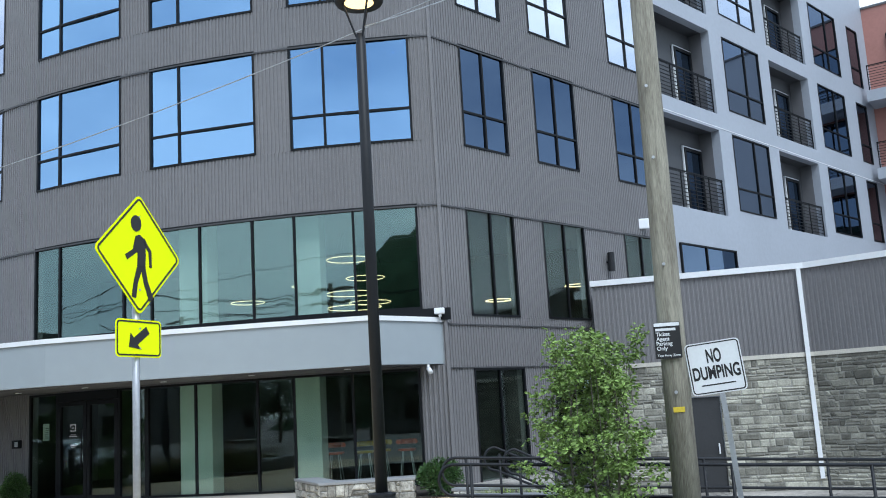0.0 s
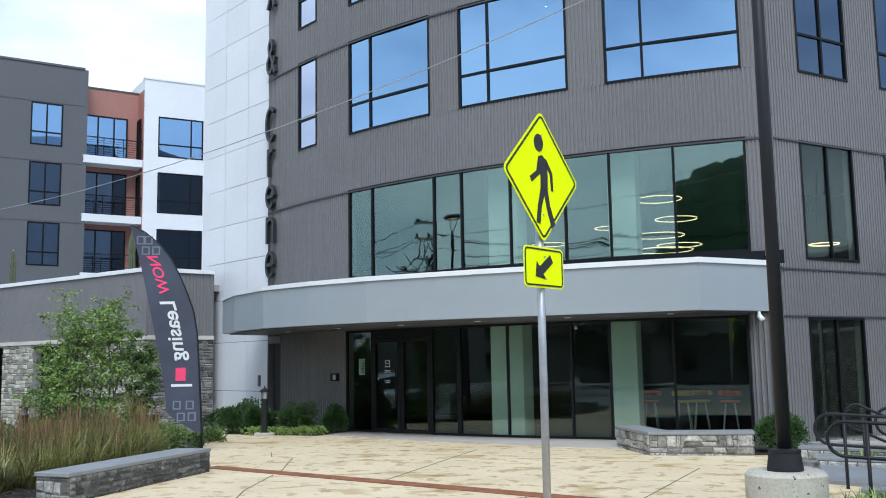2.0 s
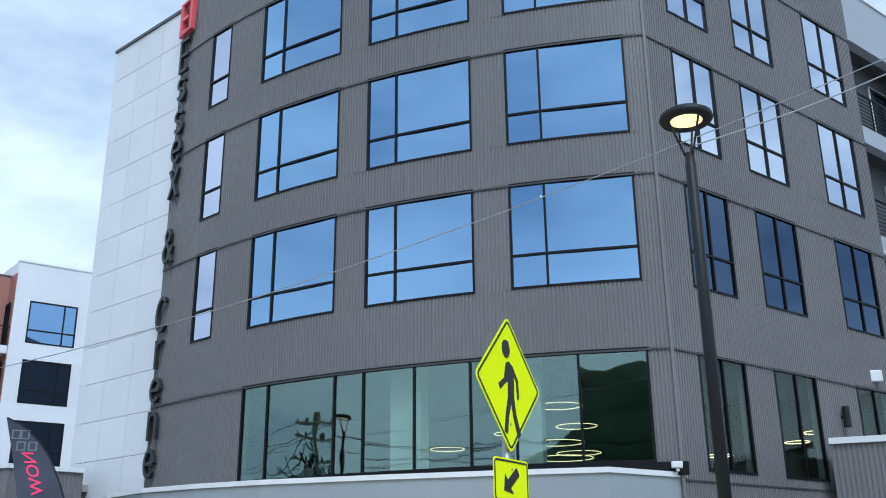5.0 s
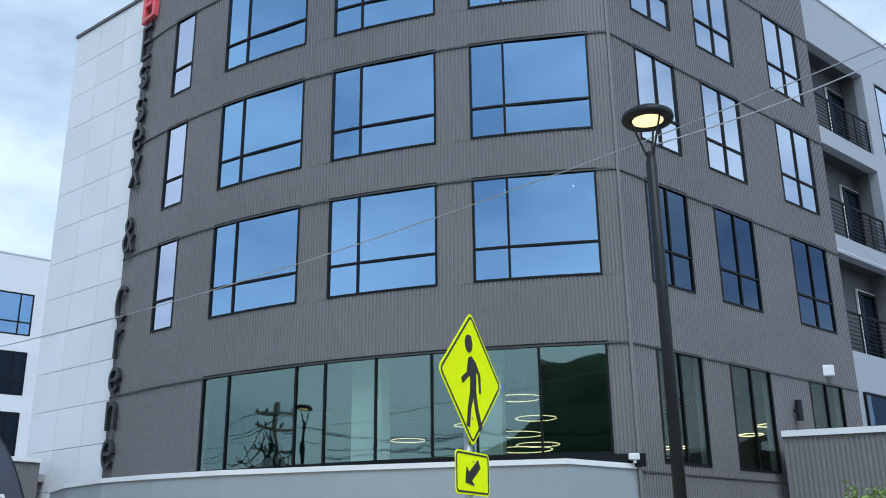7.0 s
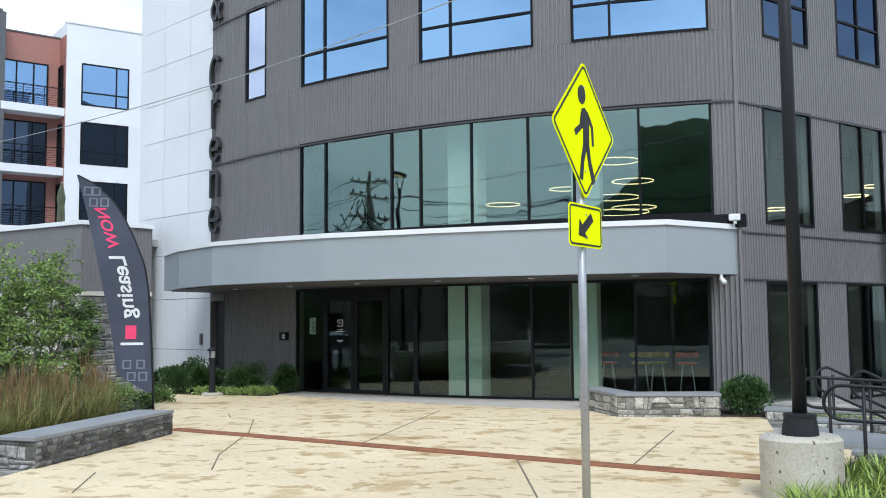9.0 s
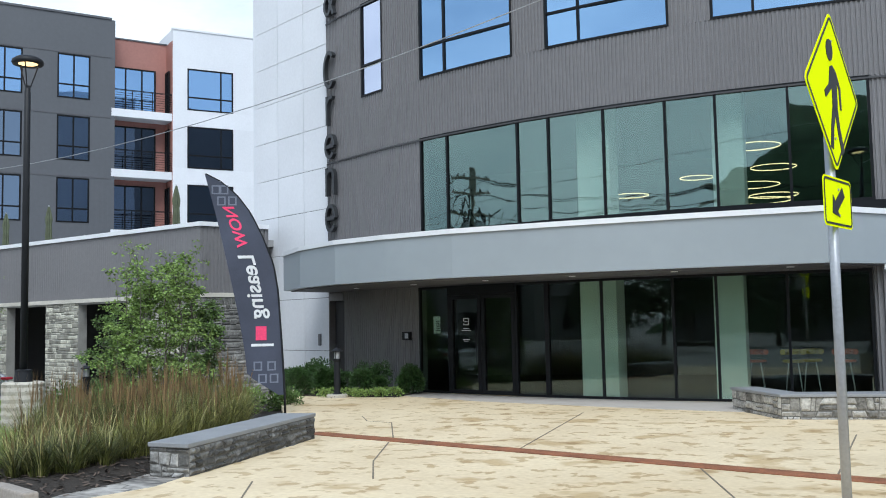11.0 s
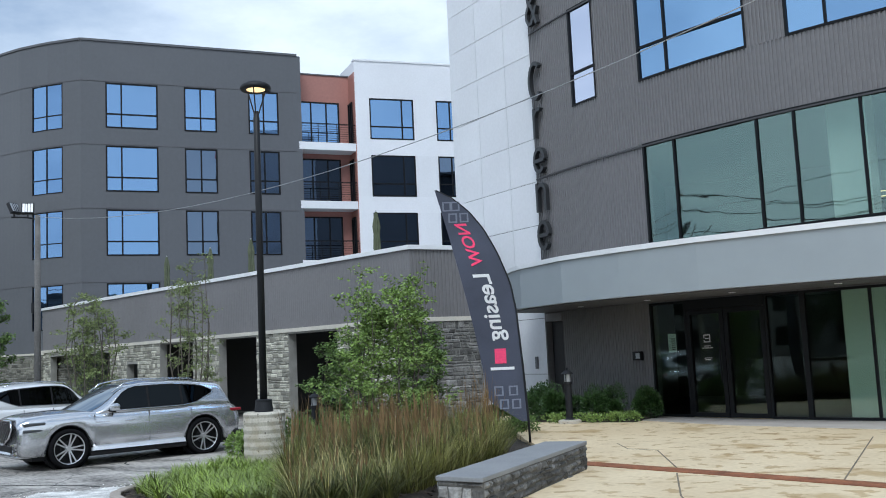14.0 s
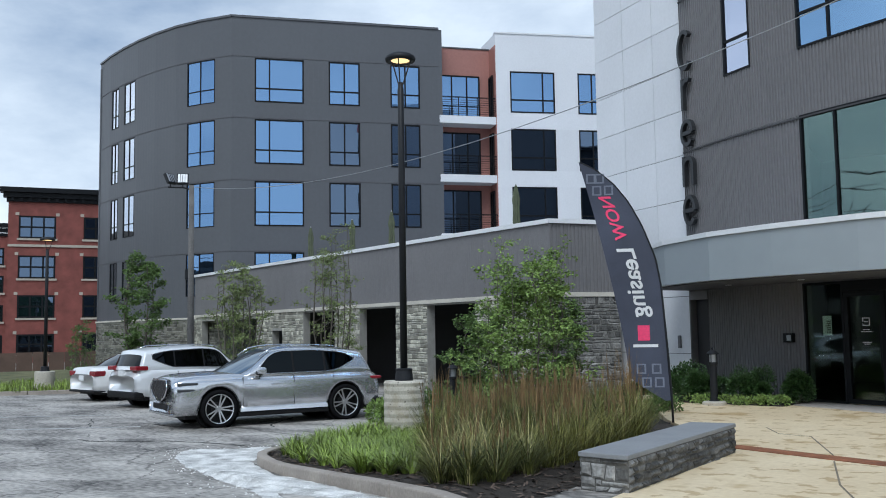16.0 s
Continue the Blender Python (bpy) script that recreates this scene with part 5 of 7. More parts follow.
        for a0, a1, b0, b1 in ((-0.08, 0.08, 0.06, 0.085), (-0.08, 0.08, -0.085, -0.06), (-0.08, -0.05, -0.06, 0.06), (0.05, 0.08, -0.06, 0.06)):
            m.add([flag_pt(mid + a, zc + b, 0.011) for a, b in ((a0, b0), (a1, b0), (a1, b1), (a0, b1))], [(0, 1, 2, 3)])
        part("printed_square", m, PALE, cloth)


# bollard lights
def bollard(at):
    b = thing("bollard_light", at, "short black bollard light beside the planting", "bollard", group="bollard lights")
    part("post", Mesh().lathe([(0.11, 0.0), (0.11, 0.06), (0.06, 0.1), (0.06, 0.72), (0.075, 0.74), (0.075, 0.78)], 16), POLE_BLACK, b, local=True)
    part("lens", Mesh().lathe([(0.055, 0.78), (0.055, 0.93)], 14), GALV, b, local=True)
    for a in range(4):
        part("bar", Mesh().tube([(0.065 * math.cos(a * 1.57), 0.065 * math.sin(a * 1.57), 0.78), (0.07 * math.cos(a * 1.57), 0.07 * math.sin(a * 1.57), 0.93)], 0.006, 5), POLE_BLACK, b, local=True)
    part("cap", Mesh().lathe([(0.1, 0.92), (0.1, 0.94), (0.05, 0.99), (0.015, 1.0), (0.015, 1.04), (0.0, 1.05)], 16, cap=False), POLE_BLACK, b, local=True)
    part("foot", Mesh().lathe([(0.2, -0.05), (0.2, 0.05), (0.17, 0.07)], 20), FOOTING, b, local=True)
    b.scale = (1.25, 1.25, 1.13)


bollard((-12.95, 20.6, 0.0))
bollard((-17.7, 17.9, -0.25))

# low walls with stone caps
def low_wall(name, pts, height, width, label, seed, z0=-0.25, budget=120, cap=0.05, over=0.03):
    w = thing(name, (*pts[0], 0.0), label, "garden wall", group="low stone walls")
    poly = [Vector(p) for p in pts]
    part("core", Mesh().prism([tuple(p) for p in poly], z0, height - cap), MORTAR_DARK, w)
    c = sum(poly, Vector((0, 0))) / len(poly)
    part("cap", Mesh().prism([tuple(p + (p - c).normalized() * over * 1.4) for p in poly], height - cap, height), CAPSTONE, w, "bluestone cap slab", bevel=0.008)
    todo.append((w, pts, z0, height - cap, seed, budget))
    return w


todo = []
low_wall("seat_wall", [(-9.98, 10.08), (-9.42, 10.04), (-9.72, 13.5), (-10.28, 13.4)], 0.365, 0.55, "low fieldstone seat wall with a bluestone cap", 3)
low_wall("seat_wall", [(-3.35, 17.3), (-1.65, 17.55), (-1.7, 18.1), (-3.1, 17.85), (-3.75, 19.0), (-4.2, 18.9)], 0.4, 0.5, "angled fieldstone seat wall with a bluestone cap", 4)
low_wall("retaining_wall", [(-0.25, 12.35), (3.4, 11.75), (3.45, 12.05), (-0.2, 12.65)], 0.14, 0.3, "low retaining wall with a bluestone cap", 5, -0.8, 60)
low_wall("retaining_wall", [(-0.65, 15.9), (1.0, 15.55), (1.05, 15.9), (-0.6, 16.5)], 0.15, 0.3, "low retaining wall with a bluestone cap", 6, -0.8, 40)
low_wall("retaining_wall", [(-0.9, 17.3), (0.9, 16.9), (0.95, 17.25), (-0.85, 17.75)], 0.18, 0.3, "low retaining wall with a bluestone cap", 7, -0.8, 40)
tagged(part("pavement", Mesh().prism([(-0.8, 14.0), (0.3, 13.4), (0.9, 14.3), (0.2, 15.4), (-0.6, 15.7)], -0.4, 0.06), CAPSTONE, bevel=0.01), "bluestone landing at the top of the ramp", "landing", kind="structure")


# handrails of the ramp and the steps
def handrail(p, q, drop, posts, label):
    """A bent pipe rail: a top and a lower pipe joined by a round end, on posts."""
    r = thing("handrail", (p[0], p[1], -0.4), label, "handrail", group="handrails")
    p, q = Vector((*p, 0.92)), Vector((*q, 0.92 - drop))
    d = (q - p).normalized()
    side = Vector((d.x, d.y, 0)).normalized()
    loop = [p + side * (0.19 - 0.19 * math.sin(a)) * 1.0 + Vector((0, 0, -0.19 + 0.19 * math.cos(a))) for a in [math.pi * i / 12 for i in range(13)]]
    pts = [q] + loop + [q + Vector((0, 0, -0.38))]
    part("pipe", Mesh().tube(pts, 0.021, 8), POLE_BLACK, r, smooth=True)
    for u in posts:
        s = p.lerp(q, u)
        part("post", Mesh().tube([s + Vector((0, 0, -1.4)), s], 0.021, 8), POLE_BLACK, r, smooth=True)


handrail((-0.62, 11.9), (6.2, 11.35), 0.32, (0.06, 0.28, 0.52, 0.75, 0.98), "black bent-pipe handrail along the ramp")
handrail((-0.72, 13.45), (6.2, 13.0), 0.36, (0.05, 0.28, 0.52, 0.75, 0.98), "black bent-pipe handrail along the ramp")
handrail((-0.25, 16.1), (1.9, 16.5), 0.95, (0.12, 0.55, 0.95), "black bent-pipe handrail down the steps")
handrail((0.1, 15.0), (2.2, 15.3), 0.95, (0.12, 0.55, 0.95), "black bent-pipe handrail down the steps")

# small fixtures on the buildings
p, n = front(9.25)
turn = Matrix.Translation((*(p - n * 0.015), 0.0)) @ Matrix.Rotation(math.atan2(n.x, -n.y), 4, "Z")
dec = thing("door_decal", (p.x, p.y, 1.5), "white vinyl emblem and lettering bars on the entrance door", "decal")
for x0, x1, z0, z1 in ((-0.08, 0.08, 1.73, 1.745), (0.065, 0.08, 1.6, 1.73), (-0.08, 0.08, 1.585, 1.6), (-0.08, -0.065, 1.67, 1.73), (-0.08, -0.065, 1.6, 1.625), (-0.05, 0.04, 1.658, 1.672)):
    part("emblem_bar", moved(Mesh().box(x0, x1, -0.004, 0.0, z0, z1), turn), SIGN_WHITE, dec)
for z, w in ((1.5, 0.08), (1.46, 0.13), (1.25, 0.1), (1.215, 0.07)):
    part("bar", moved(Mesh().box(-w, w, -0.004, 0.0, z, z + 0.012), turn), SIGN_WHITE, dec)
p, n = tflip(0.42)
rd = thing("card_reader", (p.x, p.y, 1.25), "small grey card reader on the white wall", "card reader")
part("body", moved(Mesh().box(-0.05, 0.05, -0.05, 0.0, -0.16, 0.16), Matrix.Rotation(math.atan2(n.x, -n.y), 4, "Z")), GREY_B, rd, bevel=0.01, local=True)
def bullet_camera(at, way, label):
    c = thing("security_camera", at, label, "camera", group="security cameras")
    part("body", Mesh().tube([(0, 0, 0), tuple(Vector(way) * 0.2)], 0.05, 12), COPING, c, smooth=True, local=True)
    part("mount", Mesh().tube([(0, 0, 0), (0, 0, 0.09)], 0.03, 8), COPING, c, local=True)


bullet_camera((-1.5, 19.9, 2.46), (0.3, -0.6, -0.4), "white security camera under the canopy")
cb = thing("security_camera", (-1.2, 20.05, 3.56), "white security camera on the canopy's end", "camera", group="security cameras")
part("body", Mesh().box(-0.12, 0.1, -0.07, 0.07, 0.06, 0.19), COPING, cb, bevel=0.02, local=True)
part("mount", Mesh().box(-0.03, 0.03, -0.03, 0.03, 0.0, 0.06), COPING, cb, local=True)
for s, z, f in ((6.35, 5.2, right), (11.25, 5.0, bend)):
    p, n = f(s)
    spot = Vector((*p, z)) if f is right else NEAR + (Vector((*p, z)) - NEAR) * SHARE
    sc = thing("wall_light", tuple(spot), "black cylinder wall light", "wall light", group="wall lights")
    part("body", Mesh().lathe([(0.09, -0.25), (0.09, 0.25)], 14, (n.x * 0.14, n.y * 0.14, 0)), POLE_BLACK, sc, local=True)
    part("bracket", Mesh().tube([(0, 0, 0), (n.x * 0.14, n.y * 0.14, 0)], 0.03), POLE_BLACK, sc, local=True)
p, n = right(8.3)
hb = thing("wall_speaker", (*(p + n * 0.02), 6.42), "white wall box above a window", "wall box")
part("body", Mesh().box(-0.16, 0.16, -0.13, 0.0, -0.14, 0.16), COPING, hb, bevel=0.03, local=True)
p, n = front(11.15)
en = thing("entry_intercom", (*p, 1.35), "black intercom box beside the entrance", "intercom")
part("body", moved(Mesh().box(-0.13, 0.13, -0.1, 0.0, -0.1, 0.1), Matrix.Rotation(math.atan2(n.x, -n.y), 4, "Z")), BLACK, en, bevel=0.01, local=True)
part("button_panel", moved(Mesh().box(-0.02, 0.1, -0.105, -0.1, -0.06, 0.06), Matrix.Rotation(math.atan2(n.x, -n.y), 4, "Z")), GALV, en, local=True)
p, n = front(10.2)
no = thing("paper_notice", (*(p - n * 0.05), 1.6), "white paper notice behind the entrance glass", "notice")
part("sheet", moved(Mesh().box(-0.11, 0.11, -0.004, 0.0, -0.2, 0.2), Matrix.Rotation(math.atan2(n.x, -n.y), 4, "Z")), SIGN_WHITE, no, local=True)
for k in range(6):
    part("bar", moved(Mesh().box(-0.02, 0.09, -0.006, -0.004, 0.08 - 0.045 * k, 0.1 - 0.045 * k), Matrix.Rotation(math.atan2(n.x, -n.y), 4, "Z")), SIGN_BLACK, no, local=True)
for s in (2.0, 4.0, 6.0, 8.0, 10.0, 12.0):
    p, n = front(s)
    dl = thing("canopy_downlight", (*(p + n * 0.9), 2.535), "small round downlight in the canopy soffit", "downlight", group="canopy downlights")
    part("trim", Mesh().lathe([(0.07, 0.0), (0.07, -0.015), (0.05, -0.015)], 14, cap=False), COPING, dl, local=True)
    part("lens", Mesh().lathe([(0.05, -0.006), (0.0, -0.006)], 14, cap=False), GALV, dl, local=True)

# lobby: ring chandeliers, stools, upper-floor ceiling lights
LED = mat("warm_led", (1.0, 0.85, 0.6), 0.5, emit=(1.0, 0.66, 0.34, 3.0))
for s, dep, z, r in ((2.9, 3.2, 5.5, 0.55), (2.5, 3.6, 5.05, 0.5), (3.2, 4.2, 4.75, 0.65), (2.6, 4.4, 4.5, 0.55), (2.9, 3.6, 4.3, 0.7), (4.9, 4.6, 5.1, 0.4), (6.9, 4.2, 4.75, 0.45)):
    p, n = front(s)
    c = p - n * dep
    ch = thing("ring_chandelier", (c.x, c.y, z), "glowing warm ring pendant in the upper lounge", "pendant lamp", group="ring pendants")
    part("ring", Mesh().tube([(r * math.cos(a), r * math.sin(a), 0) for a in [2 * math.pi * i / 32 for i in range(33)]], 0.011, 6), LED, ch, local=True)
    for a in (0, 2.1, 4.2):
        part("wire", Mesh().tube([(r * math.cos(a), r * math.sin(a), 0), (0.3 * r * math.cos(a), 0.3 * r * math.sin(a), 6.3 - z)], 0.006, 4), BLACK, ch, local=True)
for s, dep, z, r in ((8.0, 1.3, 5.55, 0.3), (8.3, 1.8, 5.2, 0.38), (7.9, 2.2, 4.95, 0.32), (4.6, 2.4, 4.4, 0.35)):
    p, n = right(s)
    c = p - n * dep
    ch = thing("ring_chandelier", (c.x, c.y, z), "glowing warm ring pendant in the upper lounge", "pendant lamp", group="ring pendants")
    part("ring", Mesh().tube([(r * math.cos(a), r * math.sin(a), 0) for a in [2 * math.pi * i / 32 for i in range(33)]], 0.012, 6), LED, ch, local=True)
    for a in (0, 2.1, 4.2):
        part("wire", Mesh().tube([(r * math.cos(a), r * math.sin(a), 0), (0.3 * r * math.cos(a), 0.3 * r * math.sin(a), 6.3 - z)], 0.006, 4), BLACK, ch, local=True)
for s, dep, z in ((1.2, 3.3, 2.73), (4.0, 2.6, 2.73), (6.6, 3.0, 2.73)):
    p, n = front(s)
    c = p - n * dep
    lb = thing("linear_light", (c.x, c.y, z), "short lit linear ceiling light in the lobby", "ceiling light", group="lobby lights")
    part("lens", Mesh().box(-0.45, 0.45, -0.04, 0.04, -0.06, -0.01), LED, lb, local=True)
    part("housing", Mesh().box(-0.47, 0.47, -0.05, 0.05, -0.01, 0.02), BLACK, lb, local=True)
for s, dep in ((0.95, 0.9), (1.35, 0.95), (4.9, 1.6)):
    p, n = front(s)
    c = p - n * dep
    sp = thing("spot_light", (c.x, c.y, 2.62), "small lit ceiling spot in the lobby", "ceiling light", group="lobby spots")
    part("body", Mesh().lathe([(0.04, -0.02), (0.05, 0.0), (0.05, 0.13)], 12), BLACK, sp, local=True)
    part("lens", Mesh().lathe([(0.0, -0.03), (0.036, -0.03), (0.036, -0.021), (0.0, -0.021)], 12, cap=False), LED, sp, local=True)
CHAIR = {"orange": mat("orange_plastic", (0.55, 0.09, 0.03), 0.4), "yellow": mat("yellow_plastic", (0.5, 0.33, 0.03), 0.4)}
for s, dep, c in ((1.1, 1.0, "orange"), (1.75, 1.3, "yellow"), (2.1, 1.0, "yellow"), (2.85, 1.1, "orange")):
    p, n = front(s)
    q = p - n * dep
    st = thing("bar_stool", (q.x, q.y, 0.01), c + " plastic bar stool on thin steel legs in the lobby", "stool", group="lobby stools")
    part("seat", Mesh().lathe([(0.19, 0.72), (0.21, 0.74), (0.2, 0.77), (0.0, 0.76)], 16, cap=False), CHAIR[c], st, local=True)
    part("backrest", Mesh().tube([(0.19 * math.cos(a), 0.19 * math.sin(a), 0.92) for a in [math.pi * i / 8 for i in range(9)]], 0.06, 6), CHAIR[c], st, local=True)
    for k in range(4):
        a = math.pi / 4 + k * math.pi / 2
        part("leg", Mesh().tube([(0.12 * math.cos(a), 0.12 * math.sin(a), 0.74), (0.24 * math.cos(a), 0.24 * math.sin(a), 0.0)], 0.012, 5), GALV, st, local=True)

# closed umbrellas on the garage terrace
UMB = mat("olive_canvas", (0.10, 0.115, 0.07), 0.9, 0.0, 0.25, (4, 30))
for x, y in ((-22.6, 27.77), (-30.1, 29.95), (-33.2, 30.9), (-36.5, 31.6)):
    u = thing("closed_umbrella", (x, y, 4.2), "closed olive canvas umbrella on the terrace", "umbrella", group="terrace umbrellas")
    part("pole", Mesh().lathe([(0.025, 0.0), (0.025, 2.3)], 8), GALV, u, local=True)
    m = Mesh()
    prof = [(0.07, 0.85), (0.11, 1.0), (0.09, 1.5), (0.115, 1.75), (0.08, 2.0), (0.03, 2.25)]
    n = 16
    m.add([(r * (1 + 0.22 * (-1) ** i) * math.cos(2 * math.pi * i / n), r * (1 + 0.22 * (-1) ** i) * math.sin(2 * math.pi * i / n), z) for r, z in prof for i in range(n)], [(j * n + i, j * n + (i + 1) % n, (j + 1) * n + (i + 1) % n, (j + 1) * n + i) for j in range(len(prof) - 1) for i in range(n)] + [tuple(range(n - 1, -1, -1)), tuple(range(5 * n, 6 * n))])
    part("canopy", m, UMB, u, local=True)
    part("base", Mesh().lathe([(0.28, 0.0), (0.28, 0.06), (0.05, 0.09)], 16), POLE_BLACK, u, local=True)

# ---- planting ----
LEAF_A = mat("yellow_green_leaf", (0.185, 0.275, 0.066), 0.55, 0.0, 0.3, (1.5, 12), island=0.45)
LEAF_B = mat("mid_green_leaf", (0.10, 0.165, 0.04), 0.55, 0.0, 0.3, (1.5, 12), island=0.45)
LEAF_L = mat("olive_young_leaf", (0.18, 0.225, 0.08), 0.55, 0.0, 0.3, (1.5, 12), island=0.45)
LEAF_C = mat("dark_shrub_leaf", (0.04, 0.085, 0.022), 0.4, 0.0, 0.3, (2, 14), island=0.5)
BARK = mat("grey_bark", (0.12, 0.105, 0.085), 0.9, 0.0, 0.35, (4, 30), bump=0.6)
BLADE = mat("grass_blade", (0.05, 0.075, 0.013), 0.6, 0.0, 0.3, (0.6, 9), island=0.8, col2=(0.235, 0.225, 0.058))
PLUME = mat("tan_seed_plume", (0.185, 0.118, 0.052), 0.85, 0.0, 0.3, (1, 9), island=0.4)
LILY = mat("daylily_blade", (0.21, 0.285, 0.05), 0.4, 0.0, 0.35, (1, 9), island=0.6)
CATMINT = mat("lavender_flower", (0.19, 0.19, 0.24), 0.8, 0.0, 0.3, (2, 9), island=0.4)


def leaf(m, p, d, size, rng):
    """One folded leaf at p that points along d."""
    d = d.normalized()
    side = d.cross(Vector((rng.uniform(-1, 1), rng.uniform(-1, 1), rng.uniform(-0.2, 1)))).normalized()
    up = side.cross(d)
    a, w = size * rng.uniform(0.7, 1.3), size * rng.uniform(0.25, 0.4)
    k = len(m.v)
    m.v += [tuple(p), tuple(p + d * a * 0.5 + side * w + up * w * 0.3), tuple(p + d * a - up * w * 0.35), tuple(p + d * a * 0.5 - side * w + up * w * 0.3)]
    m.f += [(k, k + 1, k + 2), (k, k + 2, k + 3)]


def tree(name, at, height, spread, stems, leaves, leaf_size, material, seed, label, low=0.15, trunk=0.03, dense=1.0, category="tree", sprigs=0, taper=None):
    """Several tapered stems with side branches; leaves sit in sprays along the branches."""
    rng = random.Random(seed)
    t = thing(name, at, label, category, group="plaza trees" if category == "tree" else "")
    wood, crown = Mesh(), Mesh()
    sprays = []
    for s in range(stems):
        a = 2 * math.pi * (s + rng.uniform(-0.3, 0.3)) / stems
        top = Vector((math.cos(a), math.sin(a), 0)) * spread * (rng.uniform(0.05, 0.42) if taper else rng.uniform(0.15, 0.6)) + Vector((0, 0, height * rng.uniform(0.72, 1.0)))
        foot = Vector((math.cos(a), math.sin(a), 0)) * 0.1
        pts = []
        for i in range(7):
            u = i / 6
            q = foot.lerp(top, u) + Vector((math.cos(a), math.sin(a), 0)) * spread * 0.22 * math.sin(math.pi * u)
            pts.append(q + Vector((rng.uniform(-1, 1), rng.uniform(-1, 1), 0)) * 0.03 * height * 0.3)
        wood.tube(pts, trunk, 6, trunk * 0.25)
        nb = int(7 * dense)
        for b in range(nb):
            u = low + (1 - low) * (b + rng.random()) / nb
            i = min(5, int(u * 6))
            q = pts[i].lerp(pts[i + 1], u * 6 - i)
            ba = rng.uniform(0, 2 * math.pi)
            env = spread * (0.25 + 0.85 * math.sin(math.pi * min(1, 0.18 + 0.78 * u))) * rng.uniform(0.25, 1.15)
            if taper:
                env = spread * (taper[0] + (taper[1] - taper[0]) * u) * rng.uniform(0.45, 1.2)
            e = Vector((math.cos(ba) * env, math.sin(ba) * env, q.z + rng.uniform(0.05, 0.35) * env + 0.1))
            e = Vector((q.x * 0.45 + e.x * 0.75, q.y * 0.45 + e.y * 0.75, e.z))
            mid = q.lerp(e, 0.5) + Vector((0, 0, 0.06))
            wood.tube([q, mid, e], trunk * 0.35, 4, trunk * 0.1)
            sprays += [(q, mid), (mid, e), (mid, e)]
        sprays += [(pts[5], pts[6])] * 2
    for _ in range(sprigs):
        a = rng.uniform(0, 6.28)
        q = Vector((math.cos(a) * spread * 0.45, math.sin(a) * spread * 0.45, height * rng.uniform(0.72, 0.92)))
        e = q + Vector((rng.uniform(-0.2, 0.2), rng.uniform(-0.2, 0.2), height * rng.uniform(0.16, 0.3)))
        wood.tube([q - Vector((0, 0, height * 0.25)), q, e], trunk * 0.3, 4, trunk * 0.1)
        sprays += [(q, e)] * 3
    made = 0
    while made < leaves:
        a, b = rng.choice(sprays)
        r = 0.02 + 0.045 * spread
        hub = a.lerp(b, rng.random() ** 0.6) + Vector((rng.gauss(0, r), rng.gauss(0, r), rng.gauss(0, r) * 0.7))
        if hub.z < 0.08:
            made += 1
            continue
        size = leaf_size * rng.uniform(0.75, 1.25)
        for k in range(rng.randint(6, 11)):
            w = rng.uniform(0, 6.283)
            d = Vector((math.cos(w), math.sin(w), rng.uniform(-0.75, 0.55)))
            leaf(crown, hub + d * size * rng.uniform(0.1, 1.1), d, size, rng)
            made += 1
    part("trunk", wood, BARK, t, local=True)
    part("crown", crown, material, t, local=True)
    return t


tree("serviceberry_tree", (1.31, 11.35, -0.05), 2.3, 1.08, 7, 13500, 0.054, LEAF_A, 11, "young multi-stemmed green tree beside the ramp", low=0.08, trunk=0.022, dense=2.0, sprigs=11, taper=(1.15, 0.3))
tree("serviceberry_tree", (-15.2, 17.0, -0.2), 3.2, 1.6, 8, 14000, 0.064, LEAF_A, 12, "young multi-stemmed yellow-green tree in the planting bed", low=0.08, trunk=0.025, dense=2.0, sprigs=12, taper=(1.1, 0.35))
tree("serviceberry_tree", (-18.3, 19.6, -0.3), 2.6, 1.0, 5, 9000, 0.064, LEAF_B, 13, "young leafy tree before the garage wall", trunk=0.025, dense=1.3)
tree("serviceberry_tree", (-16.6, 20.4, -0.2), 2.7, 0.9, 5, 9000, 0.064, LEAF_B, 19, "young leafy tree before the garage wall", trunk=0.025, dense=1.3)
tree("sparse_young_tree", (-23.8, 20.3, -0.35), 4.9, 1.15, 10, 6500, 0.055, LEAF_L, 14, "sparse young tree with thin upright stems", trunk=0.025, dense=1.4)
tree("sparse_young_tree", (-28.6, 21.0, -0.35), 4.4, 1.25, 11, 11000, 0.06, LEAF_L, 15, "young tree with thin upright stems by the garage", trunk=0.03, dense=1.3)
tree("street_tree", (-35.9, 22.3, -0.35), 5.5, 1.35, 4, 11000, 0.085, LEAF_B, 16, "young dense green street tree", trunk=0.05, dense=1.6, low=0.1)
tree("street_tree", (-38.6, 21.5, -0.35), 2.5, 0.7, 6, 2600, 0.06, LEAF_B, 17, "sparse young tree behind the lot kerb", trunk=0.02)


def shrub(at, r, h, n, seed, label="rounded dark green shrub beside the entrance", material=None, size=0.055, name="shrub"):
    rng = random.Random(seed)
    t = thing(name, at, label, "shrub", group="entrance shrubs")
    wood, crown = Mesh(), Mesh()
    lumps = [(Vector((rng.uniform(-0.6, 0.6) * r, rng.uniform(-0.6, 0.6) * r, h * rng.uniform(0.35, 0.75))), rng.uniform(0.3, 0.55)) for _ in range(11)]
    for c, q in lumps:
        wood.tube([(0, 0, 0), tuple(c * 0.5), tuple(c)], 0.012, 4, 0.004)
    for _ in range(n):
        c, q = rng.choice(lumps)
        d = Vector((rng.gauss(0, 1), rng.gauss(0, 1), rng.gauss(0.25, 0.9))).normalized()
